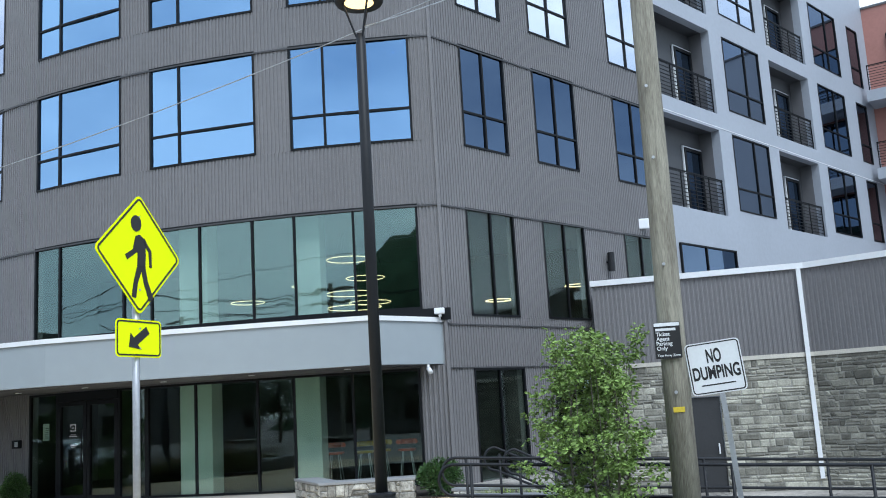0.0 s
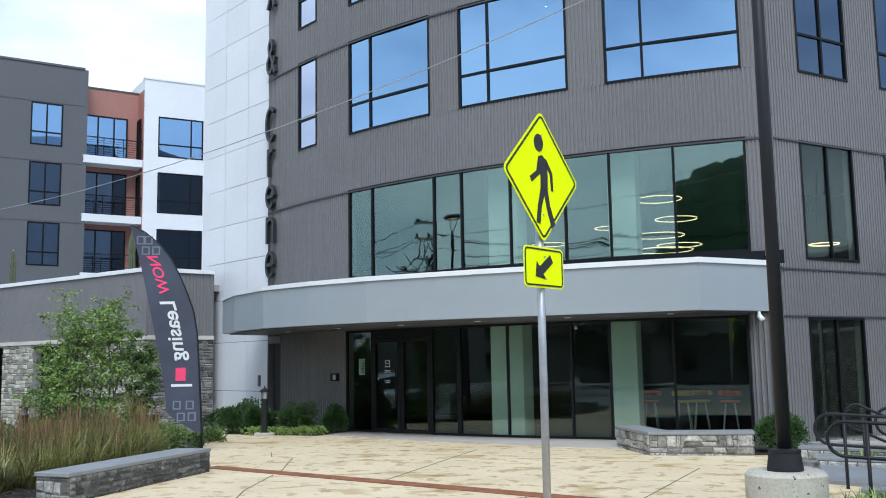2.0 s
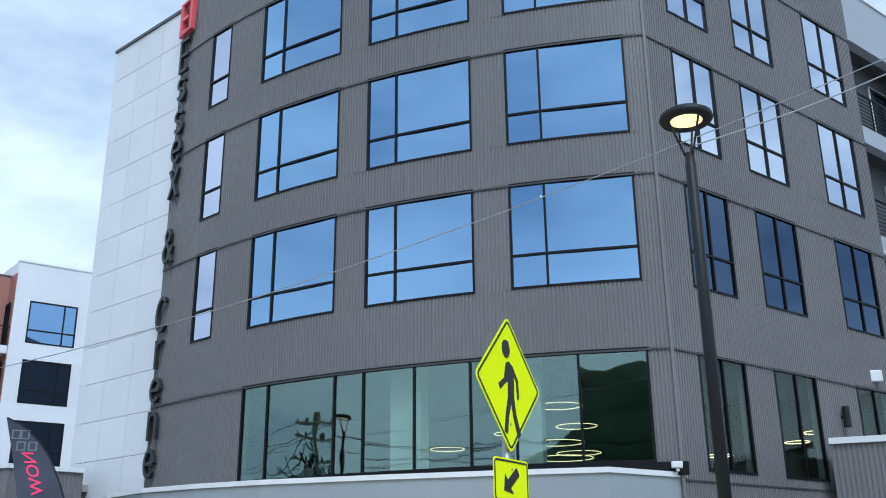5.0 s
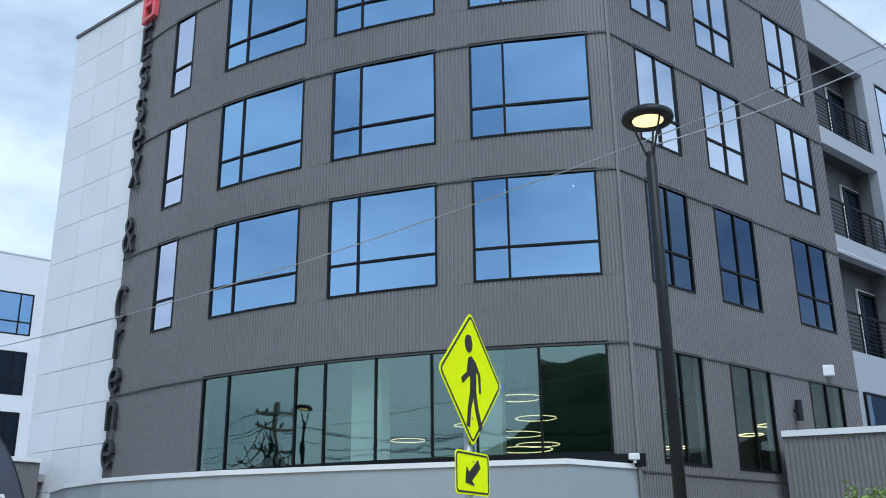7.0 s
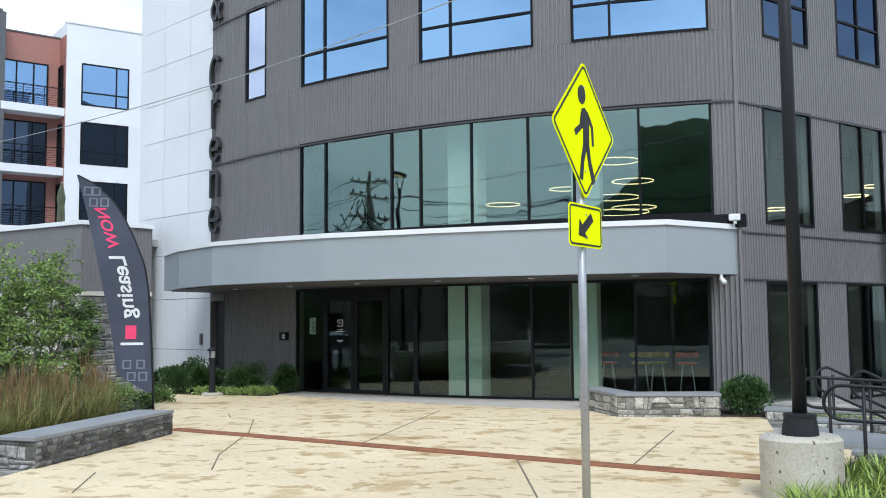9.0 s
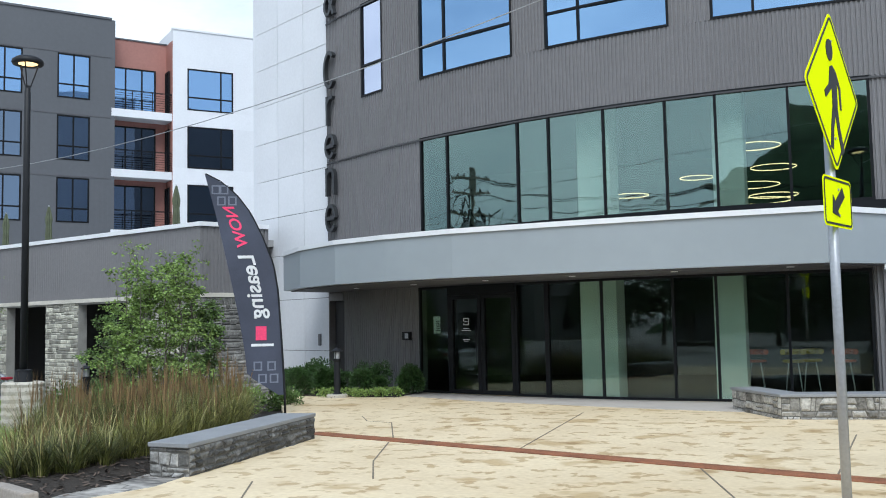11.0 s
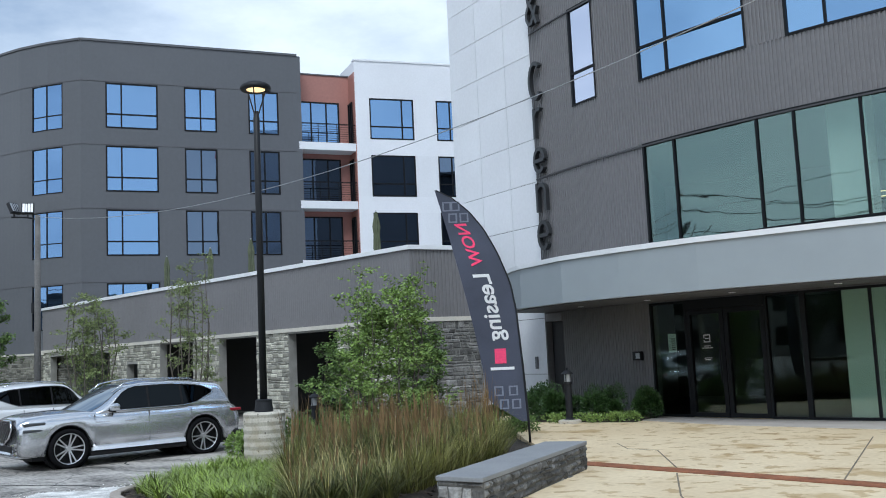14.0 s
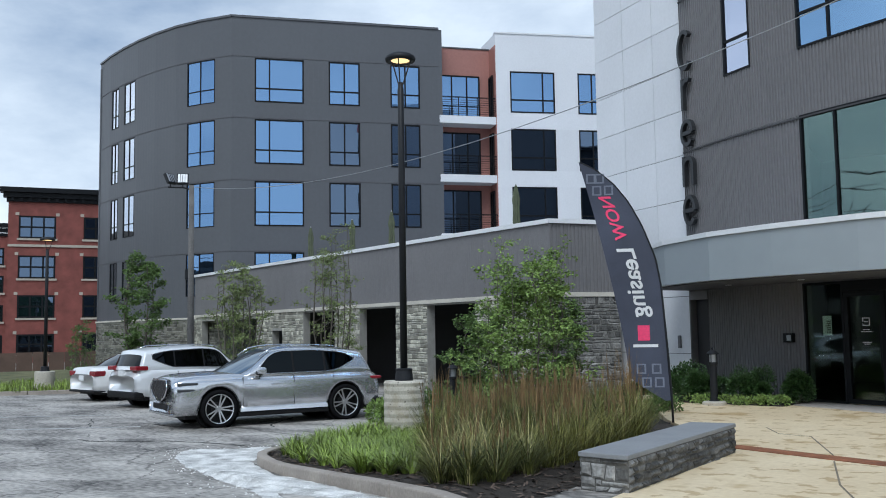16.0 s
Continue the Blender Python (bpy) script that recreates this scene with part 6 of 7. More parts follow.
        p = c + Vector((d.x * r * q, d.y * r * q, d.z * h * q * 0.8)) * rng.uniform(0.55, 1.1)
        if p.z > 0.02:
            leaf(crown, p, d + Vector((0, 0, rng.uniform(-0.3, 0.6))), size, rng)
    if name == "shrub":
        part("stem", wood, BARK, t, local=True)
    part("foliage", crown, material or LEAF_C, t, local=True)


for i, (x, y, r, h) in enumerate(((-14.1, 21.35, 0.58, 0.95), (-13.35, 21.3, 0.44, 0.85), (-12.4, 21.35, 0.48, 0.88), (-11.55, 21.5, 0.36, 0.85), (-14.95, 21.9, 0.45, 0.7))):
    shrub((x, y, 0.0), r, h * 0.76, 4600, 30 + i)
for i, (x, y) in enumerate(((-12.6, 20.75), (-12.1, 20.85), (-13.3, 20.8), (-11.8, 20.95))):
    shrub((x, y, 0.0), 0.35, 0.2, 420, 40 + i, "low bright green ground cover by the entrance", LEAF_A, 0.05, "ground_cover")
shrub((-1.28, 18.0, 0.0), 0.46, 0.62, 6000, 50, "rounded dark green shrub beside the seat wall", LEAF_C)
for i, (x, y, r, h) in enumerate(((-17.0, 16.6, 0.6, 0.8), (-16.3, 17.6, 0.7, 0.9), (-17.6, 18.2, 0.6, 0.7), (-14.0, 18.3, 0.6, 0.7), (-13.2, 18.8, 0.5, 0.6), (-17.9, 15.9, 0.45, 0.55))):
    shrub((x, y, -0.3), r, h, 1300, 60 + i, "loose green and yellowish shrub in the bed", LEAF_A if i % 2 else LEAF_B, 0.07)

# beds of soil
bed_poly = [(-10.3, 13.3), (-10.45, 13.9), (-12.3, 17.1), (-15.4, 22.4), (-17.6, 24.0), (-18.4, 23.3), (-18.9, 18.5), (-17.9, 15.3), (-17.0, 12.6), (-16.7, 12.0), (-16.5, 11.55), (-16.15, 11.28), (-15.2, 10.78), (-14.25, 10.33), (-13.05, 9.76), (-12.05, 9.31), (-10.8, 8.68), (-9.8, 8.22), (-9.4, 9.0), (-9.3, 9.9), (-9.9, 10.3)]
rng = random.Random(5)


def inside(x, y, poly):
    hit = False
    for (x0, y0), (x1, y1) in zip(poly, poly[1:] + poly[:1]):
        if (y0 > y) != (y1 > y) and x < (x1 - x0) * (y - y0) / (y1 - y0) + x0:
            hit = not hit
    return hit


def bed_z(x, y):
    return ground_z(x, y) + 0.10 - 0.14 * min(1.0, max(0.0, (x + 10.7) / 0.9))


sm = Mesh()
gx2, gy2 = [-19.2 + 0.125 * i for i in range(78)], [8.15 + 0.125 * i for i in range(130)]
idx = {}
for x in gx2:
    for y in gy2:
        idx[(x, y)] = len(sm.v)
        sm.v.append((x, y, bed_z(x, y) + 0.03 * noise.noise((x * 2, y * 2, 0))))
for i in range(len(gx2) - 1):
    for j in range(len(gy2) - 1):
        q = [(gx2[i], gy2[j]), (gx2[i + 1], gy2[j]), (gx2[i + 1], gy2[j + 1]), (gx2[i], gy2[j + 1])]
        if inside(q[0][0] + 0.06, q[0][1] + 0.06, bed_poly):
            sm.f.append(tuple(idx[p] for p in q))
tagged(part("ground", sm, SOIL), "dark mulched soil of the planting bed", "soil", kind="structure")
chips = Mesh()
rng = random.Random(66)
for _ in range(5200):
    x, y = rng.uniform(-17.2, -10.0), rng.uniform(8.3, 13.2)
    if not inside(x, y, bed_poly):
        continue
    a, tilt, l, w = rng.uniform(0, 6.283), rng.uniform(-0.3, 0.3), rng.uniform(0.02, 0.055), rng.uniform(0.006, 0.014)
    c, s, z = math.cos(a), math.sin(a), bed_z(x, y) + 0.03 * noise.noise((x * 2, y * 2, 0)) + 0.012
    chips.add([(x + c * u * l - s * v * w, y + s * u * l + c * v * w, z + tilt * u * l + (0.006 if v > 0 else 0)) for u, v in ((-1, -1), (1, -1), (1, 1), (-1, 1))], [(0, 1, 2, 3)])
tagged(part("bark_mulch", chips, mat("bark_chips", (0.085, 0.062, 0.048), 0.9, 0.0, 0.3, island=0.8)), "loose brown bark chips on the bed", "mulch", kind="stuff")
rb = Mesh()
rb.prism([(-1.3, 8.0), (5.0, 8.0), (5.0, 11.7), (-0.3, 12.3), (-0.7, 11.3), (-1.25, 9.5)], -0.3, 0.03)
rb.prism([(-0.1, 12.7), (3.4, 12.1), (3.4, 15.3), (1.0, 15.4), (0.4, 13.3)], -0.9, -0.1)
tagged(part("ground", rb, SOIL), "dark mulched soil beside the ramp", "soil", kind="structure")
pb = Mesh()
pb.prism([(-14.9, 22.6), (-14.3, 20.95), (-11.6, 20.75), (-11.4, 22.0), (-14.6, 23.9)], -0.2, 0.02)
pb.prism([(-1.65, 17.6), (-0.7, 17.7), (-0.6, 19.2), (-1.6, 20.2), (-4.0, 20.1), (-3.6, 19.0), (-3.0, 17.95)], -0.2, 0.03)
tagged(part("ground", pb, SOIL), "dark mulched soil along the facade", "soil", kind="structure")


def blade(m, x, y, z, h, lean, ang, w, rng, n=4, droop=1.0):
    """An arching tapered blade."""
    k = len(m.v)
    c, s = math.cos(ang), math.sin(ang)
    for i in range(n):
        u = i / n
        r = lean * u ** 1.8
        zz = z + h * (u - 0.35 * droop * lean * u * u)
        ww = w * (1 - 0.75 * u) / 2
        m.v += [(x + c * r - s * ww, y + s * r + c * ww, zz), (x + c * r + s * ww, y + s * r - c * ww, zz)]
    m.v.append((x + c * lean, y + s * lean, z + h * (1 - 0.35 * droop * lean)))
    m.f += [(k + 2 * i, k + 2 * i + 1, k + 2 * i + 3, k + 2 * i + 2) for i in range(n - 1)] + [(k + 2 * n - 2, k + 2 * n - 1, k + 2 * n)]


grass_poly = [(-10.8, 13.2), (-11.25, 14.0), (-12.5, 15.9), (-13.1, 16.4), (-14.8, 15.6), (-14.6, 13.6), (-13.2, 11.6), (-11.75, 9.8), (-11.2, 9.25), (-10.7, 9.3), (-10.62, 10.2)]
gm, pmh = Mesh(), Mesh()
rng = random.Random(8)
tufts = []
while len(tufts) < 270:
    x, y = rng.uniform(-14.8, -10.3), rng.uniform(9.0, 16.7)
    if inside(x, y, grass_poly) and all((x - a) ** 2 + (y - b) ** 2 > 0.035 for a, b in tufts):
        tufts.append((x, y))
for x, y in tufts:
    front = y < 11.2 and x + y < 0.2
    h0 = rng.uniform(0.42, 0.62) if front else rng.uniform(0.55, 0.98)
    z = bed_z(x, y)
    for _ in range(125):
        a = rng.uniform(0, 6.283)
        r = rng.uniform(0, 0.12)
        blade(gm, x + r * math.cos(a), y + r * math.sin(a), z, h0 * rng.uniform(0.45, 1.05), rng.uniform(0.15, 0.68) if front else rng.uniform(0.06, 0.52), a + rng.uniform(-0.6, 0.6), rng.uniform(0.005, 0.011), rng)
    for _ in range(rng.randint(0, 3) if front else rng.choice((0, 1, 3, 5, 9))):
        a = rng.uniform(0, 6.283)
        lean, hh = rng.uniform(0.03, 0.26), h0 * rng.uniform(0.9, 1.4)
        tx, ty = x + lean * math.cos(a), y + lean * math.sin(a)
        blade(pmh, x, y, z, hh, lean, a, 0.005, rng, 3, 0.0)
        for q in range(4):
            blade(pmh, x + (tx - x) * 0.62 + rng.uniform(-.012, .012), y + (ty - y) * 0.62 + rng.uniform(-.012, .012), z + hh * rng.uniform(0.6, 0.72), hh * rng.uniform(0.26, 0.4), lean * 0.4, a + rng.uniform(-0.5, 0.5), 0.007, rng, 3, 0.0)
# a few paler blades per tuft, whose colour gives the grass its highlights
straw = Mesh()
for x, y in tufts:
    for _ in range(6):
        a, r = rng.uniform(0, 6.283), rng.uniform(0, 0.14)
        blade(straw, x + r * math.cos(a), y + r * math.sin(a), bed_z(x, y), rng.uniform(0.4, 0.85), rng.uniform(0.2, 0.62), a, 0.008, rng)
tagged(part("highlight_blades", straw, mat("highlight_blade", (0.40, 0.36, 0.15), 0.6, 0.0, 0.3, (1, 9), island=0.4)), "straw-coloured blades painted as highlights among the ornamental grass", "grass", kind="stuff")
tagged(part("ornamental_grass", gm, BLADE), "tall arching ornamental grass in the bed", "grass", kind="stuff")
tagged(part("grass_plumes", pmh, PLUME), "reddish tan seed plumes above the ornamental grass", "grass", kind="stuff")
lm = Mesh()
lily_l = [(-16.55, 12.2), (-16.1, 11.6), (-15.1, 11.1), (-13.0, 10.05), (-11.85, 9.65), (-12.2, 10.3), (-13.4, 11.8), (-14.7, 13.7), (-15.6, 15.0), (-17.1, 14.3)]
lily_r = [(-1.25, 9.4), (-1.2, 8.2), (2.9, 8.2), (3.4, 10.6), (-0.2, 11.3), (-0.6, 11.0), (-0.55, 10.2)]
tiers = [(-0.4, 16.7), (0.8, 16.4), (0.8, 17.0), (-0.4, 17.3)]
tier2 = [(0.2, 12.9), (2.6, 12.6), (2.8, 14.8), (1.2, 15.0)]
for poly, n, zf in ((lily_l, 360, bed_z), (lily_r, 300, lambda x, y: 0.02), (tiers, 30, lambda x, y: -0.1), (tier2, 60, lambda x, y: -0.12)):
    xs, ys = [p[0] for p in poly], [p[1] for p in poly]
    made = 0
    while made < n:
        x, y = rng.uniform(min(xs), max(xs)), rng.uniform(min(ys), max(ys))
        if not inside(x, y, poly):
            continue
        made += 1
        for _ in range(26):
            a = rng.uniform(0, 6.283)
            blade(lm, x + 0.04 * math.cos(a), y + 0.04 * math.sin(a), zf(x, y), rng.uniform(0.15, 0.36), rng.uniform(0.12, 0.42), a, 0.019, rng, 4, 1.9)
tagged(part("daylily_bed", lm, LILY), "bright green strap-leaved daylilies in low clumps", "groundcover", kind="stuff")
fm = Mesh()
for _ in range(170):
    x, y = rng.uniform(0.9, 3.6), rng.uniform(9.9, 11.0)
    for _ in range(5):
        a = rng.uniform(0, 6.283)
        blade(fm, x, y, 0.1, rng.uniform(0.2, 0.34), rng.uniform(0.03, 0.16), a, 0.022, rng, 3, 0.2)
tagged(part("lavender_bed", fm, CATMINT), "greyish lavender flower spikes beside the ramp", "flowers", kind="stuff")

# kerb of the lot
def kerb(pts, label):
    """Kerb stones laid end to end with open joints."""
    k = thing("kerb", (*pts[0], 0.0), label, "kerb", kind="structure")
    pts = [Vector(p) for p in pts]
    run = [0.0]
    for a, b in zip(pts, pts[1:]):
        run.append(run[-1] + (b - a).length)

    def at(d):
        i = max(q for q in range(len(pts) - 1) if run[q] <= d or q == 0)
        return pts[i].lerp(pts[i + 1], (d - run[i]) / (run[i + 1] - run[i]))
    count = max(1, round(run[-1] / 1.9))
    for q in range(count):
        d0, d1 = run[-1] * q / count + 0.008, run[-1] * (q + 1) / count - 0.008
        m = strip_along([at(d0 + (d1 - d0) * u / 5) for u in range(6)], 0.16, -0.5, 0.0)
        m.v = [(x, y, (ground_z(x, y) + 0.14) if z > -0.1 else z) for x, y, z in m.v]
        part("kerb_stone", m, KERB, k, bevel=0.02)


kerb([(-9.9, 8.22), (-10.8, 8.65), (-12.05, 9.28), (-13.05, 9.73), (-14.25, 10.3), (-15.2, 10.75), (-15.7, 10.95), (-16.2, 11.25), (-16.53, 11.55), (-16.74, 12.0), (-16.92, 12.6), (-17.2, 13.5), (-17.9, 15.3), (-18.7, 18.0), (-19.2, 20.2)], "pale concrete kerb round the planting bed")
kerb([(-19.6, 20.4), (-24.0, 19.4), (-34.0, 21.3), (-35.7, 20.4), (-36.6, 18.7), (-38.2, 16.9), (-44.0, 12.5)], "pale concrete kerb at the back of the parking lot")
vm = Mesh().prism([(-35.7, 20.5), (-36.6, 18.8), (-38.2, 17.0), (-44.0, 12.6), (-58.0, 12.0), (-57.0, 33.6), (-46.5, 33.0), (-36.0, 29.0), (-33.6, 21.4)][::-1], -0.5, -0.24)
tagged(part("ground", vm, mat("rough_verge", (0.07, 0.095, 0.03), 0.95, 0.0, 0.5, (1.2, 25), bump=0.8, col2=(0.20, 0.19, 0.09))), "rough green verge behind the lot kerb", "verge", kind="structure")
vg = Mesh()
rng = random.Random(44)
for _ in range(420):
    x, y = rng.uniform(-41.5, -35.9), rng.uniform(16.0, 21.5)
    if x + y < -21.9 + (y - 17.0) * 0.25 or x > -35.9 - 0.55 * max(0.0, 20.0 - y):
        continue
    for _ in range(9):
        blade(vg, x + rng.uniform(-.1, .1), y + rng.uniform(-.1, .1), -0.25, rng.uniform(0.12, 0.4), rng.uniform(0.05, 0.25), rng.uniform(0, 6.283), 0.03, rng, 3, 1.0)
tagged(part("verge_grass", vg, LILY), "rough grass and weeds on the verge", "grass", kind="stuff")
# patched strip of pale crushed concrete beside the kerb
pale0 = [(-17.3, 12.9), (-16.9, 12.2), (-16.6, 11.4), (-15.7, 10.85), (-14.25, 10.2), (-13.05, 9.62), (-10.8, 8.5), (-9.9, 8.1), (-10.4, 7.3), (-12.2, 8.0), (-13.3, 8.75), (-14.3, 9.35), (-15.3, 9.8), (-16.1, 10.1), (-17.0, 10.45), (-18.0, 11.0), (-18.5, 11.6), (-18.1, 12.2), (-17.6, 12.9)]
pale = []
for i, p1 in enumerate(pale0):
    p0, p2, p3 = pale0[i - 1], pale0[(i + 1) % len(pale0)], pale0[(i + 2) % len(pale0)]
    for k in range(8):
        u = k / 8
        q = [0.5 * (2 * b1 + (c1 - a1) * u + (2 * a1 - 5 * b1 + 4 * c1 - d1) * u * u + (3 * b1 - a1 - 3 * c1 + d1) * u ** 3) for a1, b1, c1, d1 in zip(p0, p1, p2, p3)]
        n1, n2 = noise.noise((q[0] * 2.3, q[1] * 2.3, 3.0)), noise.noise((q[0] * 9, q[1] * 9, 7.0))
        pale.append((q[0] + 0.14 * n1 + 0.05 * n2, q[1] + 0.14 * n2 * 0.4 - 0.12 * n1))
pm = Mesh()
pm.v = [(x, y, ground_z(x, y) + 0.006) for x, y in pale]
pm.f = [tuple(range(len(pale)))]
# loose chips of it
rng = random.Random(31)
for _ in range(700):
    i = rng.randrange(len(pale))
    x, y = pale[i][0] + rng.gauss(0, 0.2), pale[i][1] + rng.gauss(0, 0.2)
    if inside(x, y, bed_poly) or x > -10.2:
        continue
    r = rng.uniform(0.008, 0.026)
    z = ground_z(x, y)
    k = len(pm.v)
    pm.v += [(x + r * math.cos(a) * rng.uniform(0.7, 1.2), y + r * math.sin(a) * rng.uniform(0.7, 1.2), z + 0.002) for a in (0, 1.6, 3.1, 4.7)] + [(x, y, z + r * 0.8)]
    pm.f += [(k, k + 1, k + 4), (k + 1, k + 2, k + 4), (k + 2, k + 3, k + 4), (k + 3, k, k + 4)]
tagged(part("road", pm, mat("pale_crushed_concrete", (0.36, 0.35, 0.33), 0.9, 0, 0.4, (3, 55), bump=1.0, col2=(0.86, 0.85, 0.82), span=(0.34, 0.60))), "pale broken concrete patch beside the kerb", "road", kind="structure")
rng = random.Random(77)
cr = Mesh()
for _ in range(20):
    x, y = rng.uniform(-34, -13.5), rng.uniform(4.5, 18)
    a = rng.uniform(0, 3.14)
    pts = [Vector((x, y))]
    for _ in range(rng.randint(5, 12)):
        a += rng.uniform(-0.55, 0.55)
        pts.append(pts[-1] + Vector((math.cos(a), math.sin(a))) * rng.uniform(0.2, 0.5))
    if any(inside(p.x, p.y, bed_poly) or p.x > -11 or inside(p.x, p.y, pale) for p in pts):
        continue
    k = strip_along(pts, rng.uniform(0.02, 0.05), 0.0, 0.0)
    n = len(pts)
    cr.add([(x, y, ground_z(x, y) + 0.005) for x, y, _ in k.v[:2 * n]], [(i, n + i, n + i + 1, i + 1) for i in range(n - 1)])
tagged(part("road_cracks", cr, mat("crack_filler", (0.02, 0.02, 0.02), 0.7)), "dark wandering cracks in the asphalt", "cracks", kind="stuff")
PAINT = mat("worn_white_paint", (0.42, 0.42, 0.42), 0.8, 0, 0.4, (2, 14))
for k in range(2):
    o = Vector((-23.2 - 3.4 * k, 13.6 + 2.6 * k * 0.55))
    d = Vector((-0.73, -0.684))
    m = strip_along([o - d * 0.2, o + d * 2.6], 0.1, -0.34, -0.335)
    m.v = [(x, y, ground_z(x, y) + (0.008 if z > -0.338 else 0.002)) for x, y, z in m.v]
    tagged(part("trim", m, PAINT), "worn white parking line", "parking line", kind="structure")

# ---- parked cars ----
CAR_GLASS = mat("car_glass", (0.005, 0.006, 0.007), 0.05, 0.0, 0.1, spec=0.3)
TYRE = mat("tyre_rubber", (0.009, 0.009, 0.01), 0.9, 0.0, 0.2, (4, 40), spec=0.08)
RIM = mat("alloy_rim", (0.72, 0.72, 0.74), 0.3, 0.85, 0.1)
CHROME = mat("chrome", (0.65, 0.66, 0.68), 0.15, 1.0, 0.05)
LIGHT_R = mat("red_tail_lens", (0.24, 0.012, 0.02), 0.15)
LIGHT_W = mat("clear_headlight", (0.10, 0.105, 0.11), 0.1, 0.3)
SCREEN = glass("car_windscreen", (0.80, 0.86, 0.90), (0.0, 0.0, 0.0), 0.58, 0.02)
SIDE_GLASS = glass("car_side_glass", (0.75, 0.84, 0.86), (0.0, 0.0, 0.0), 0.03, 0.02)
TRIM = mat("black_plastic", (0.010, 0.010, 0.011), 0.6, spec=0.25)


def interp(rows, x):
    for (a, *p), (b, *q) in zip(rows, rows[1:]):
        if a <= x <= b:
            u = (x - a) / (b - a)
            u = u * u * (3 - 2 * u) * 0.5 + u * 0.5
            return [i + (j - i) * u for i, j in zip(p, q)]
    return rows[-1][1:] if x > rows[-1][0] else rows[0][1:]


def line_at(rows, x):
    for (a, p), (b, q) in zip(rows, rows[1:]):
        if a <= x <= b:
            return p + (q - p) * (x - a) / (b - a)
    return rows[-1][1] if x > rows[-1][0] else rows[0][1]


def car(at, turn, width, wheelbase, wheel_r, deck, zb, roof, lows, highs, splits, paint, label, suv=True, tail=(0.95, 0.06), crest=False):
    """deck: (x, top, bottom, half width share) of the lower body; roof: (x, z) of the cabin;
    lows, highs: lower and upper edge of the side glass."""
    c = thing("parked_car", at, label, "car", group="parked cars", turn=turn)
    hw = width / 2
    n = 48
    x0, x1 = deck[0][0], deck[-1][0]
    body = Mesh()
    ring = 16
    for i in range(n + 1):
        x = x0 + (x1 - x0) * i / n
        top, bot, sh = interp(deck, x)
        w = hw * sh
        lift = bot
        for wx in (wheelbase / 2, -wheelbase / 2):
            d = abs(x - wx)
            if d < wheel_r + 0.06:
                lift = max(lift, wheel_r + math.sqrt((wheel_r + 0.06) ** 2 - d * d))
        mid = max(lift + 0.03, bot + (top - bot) * 0.62)
        half = [(0.0, top + 0.035), (w * 0.55, top + 0.028), (w * 0.86, top - 0.005), (w * 0.955, top - 0.05), (w * 0.985, max(mid + 0.02, top - 0.16)), (w, mid), (w * 0.985, max(lift + 0.015, bot + (top - bot) * 0.34)), (w * 0.965, lift), (w * 0.62, lift if lift > bot + 0.05 else bot)]
        full = half + [(-y, z) for y, z in reversed(half[1:])]
        ring = len(full)
        body.v += [(x, y, z) for y, z in full]
    for i in range(n):
        for j in range(ring):
            k = (j + 1) % ring
            body.f.append((i * ring + j, i * ring + k, (i + 1) * ring + k, (i + 1) * ring + j))
    body.f += [tuple(range(ring)), tuple(range((n + 1) * ring - 1, n * ring - 1, -1))]
    part("body", body, paint, c, smooth=True, local=True)
    # cabin shell with leaning sides and bowed screens
    zr_max = max(z for _, z in roof)
    xa, xe = roof[0][0], roof[-1][0]

    def wide(z):
        return hw * (0.955 - 0.19 * (z - zb) / (zr_max - zb)) if z > zb else hw * 0.955 - (zb - z) * 0.6

    def bowed(x, y):
        u = min(1.0, max(0.0, (x - 0.1) / 1.0))
        v = min(1.0, max(0.0, (xa + 0.5 - x) / 0.5))
        return x - (0.36 * u * u * (3 - 2 * u) - 0.16 * v) * (y / (hw * 0.95)) ** 2

    crown = [(0.0, 0.0), (0.4, 0.008), (0.75, 0.026), (0.91, 0.052), (0.975, 0.08)]
    cab = Mesh()
    m_ = 52
    for i in range(m_ + 1):
        x = xa + (xe - xa) * i / m_
        zr = line_at(roof, x)
        we = wide(zr - 0.1)
        half = [(we * f, zr - d) for f, d in crown]
        for k in range(6):
            z = (zr - 0.1) + (min(zb - 0.1, zr - 0.12) - (zr - 0.1)) * k / 5
            half.append((wide(z), z))
        full = half + [(-y, z) for y, z in reversed(half[1:])]
        rc = len(full)
        cab.v += [(bowed(x, y), y, z) for y, z in full]
    cab.f = [(i * rc + j, i * rc + j + 1, (i + 1) * rc + j + 1, (i + 1) * rc + j) for i in range(m_) for j in range(rc - 1) if j != len(half) - 1]
    cab.f += [(i * rc + rc - 1, i * rc, (i + 1) * rc, (i + 1) * rc + rc - 1) for i in range(m_)]
    part("cabin", cab, paint, c, smooth=True, local=True)

    def side_panel(sgn, a, b, off, grow):
        m = Mesh()
        nx, nz = 18, 4
        for i in range(nx + 1):
            x = a + (b - a) * i / nx
            lo, hi = line_at(lows, x) - grow, line_at(highs, x) + grow
            for j in range(nz + 1):
                z = lo + (max(hi, lo + 0.004) - lo) * j / nz
                y = wide(z) + off
                m.v.append((bowed(x, y), sgn * y, z))
        m.f = [(i * (nz + 1) + j, (i + 1) * (nz + 1) + j, (i + 1) * (nz + 1) + j + 1, i * (nz + 1) + j + 1)[::-sgn] for i in range(nx) for j in range(nz)]
        return m

    def screen(a, b):
        m = Mesh()
        for i in range(9):
            x = a + (b - a) * i / 8
            zr = line_at(roof, x)
            we = wide(zr - 0.1)
            for j in range(13):
                f = -0.86 + 1.72 * j / 12
                d = line_at(crown, abs(f))
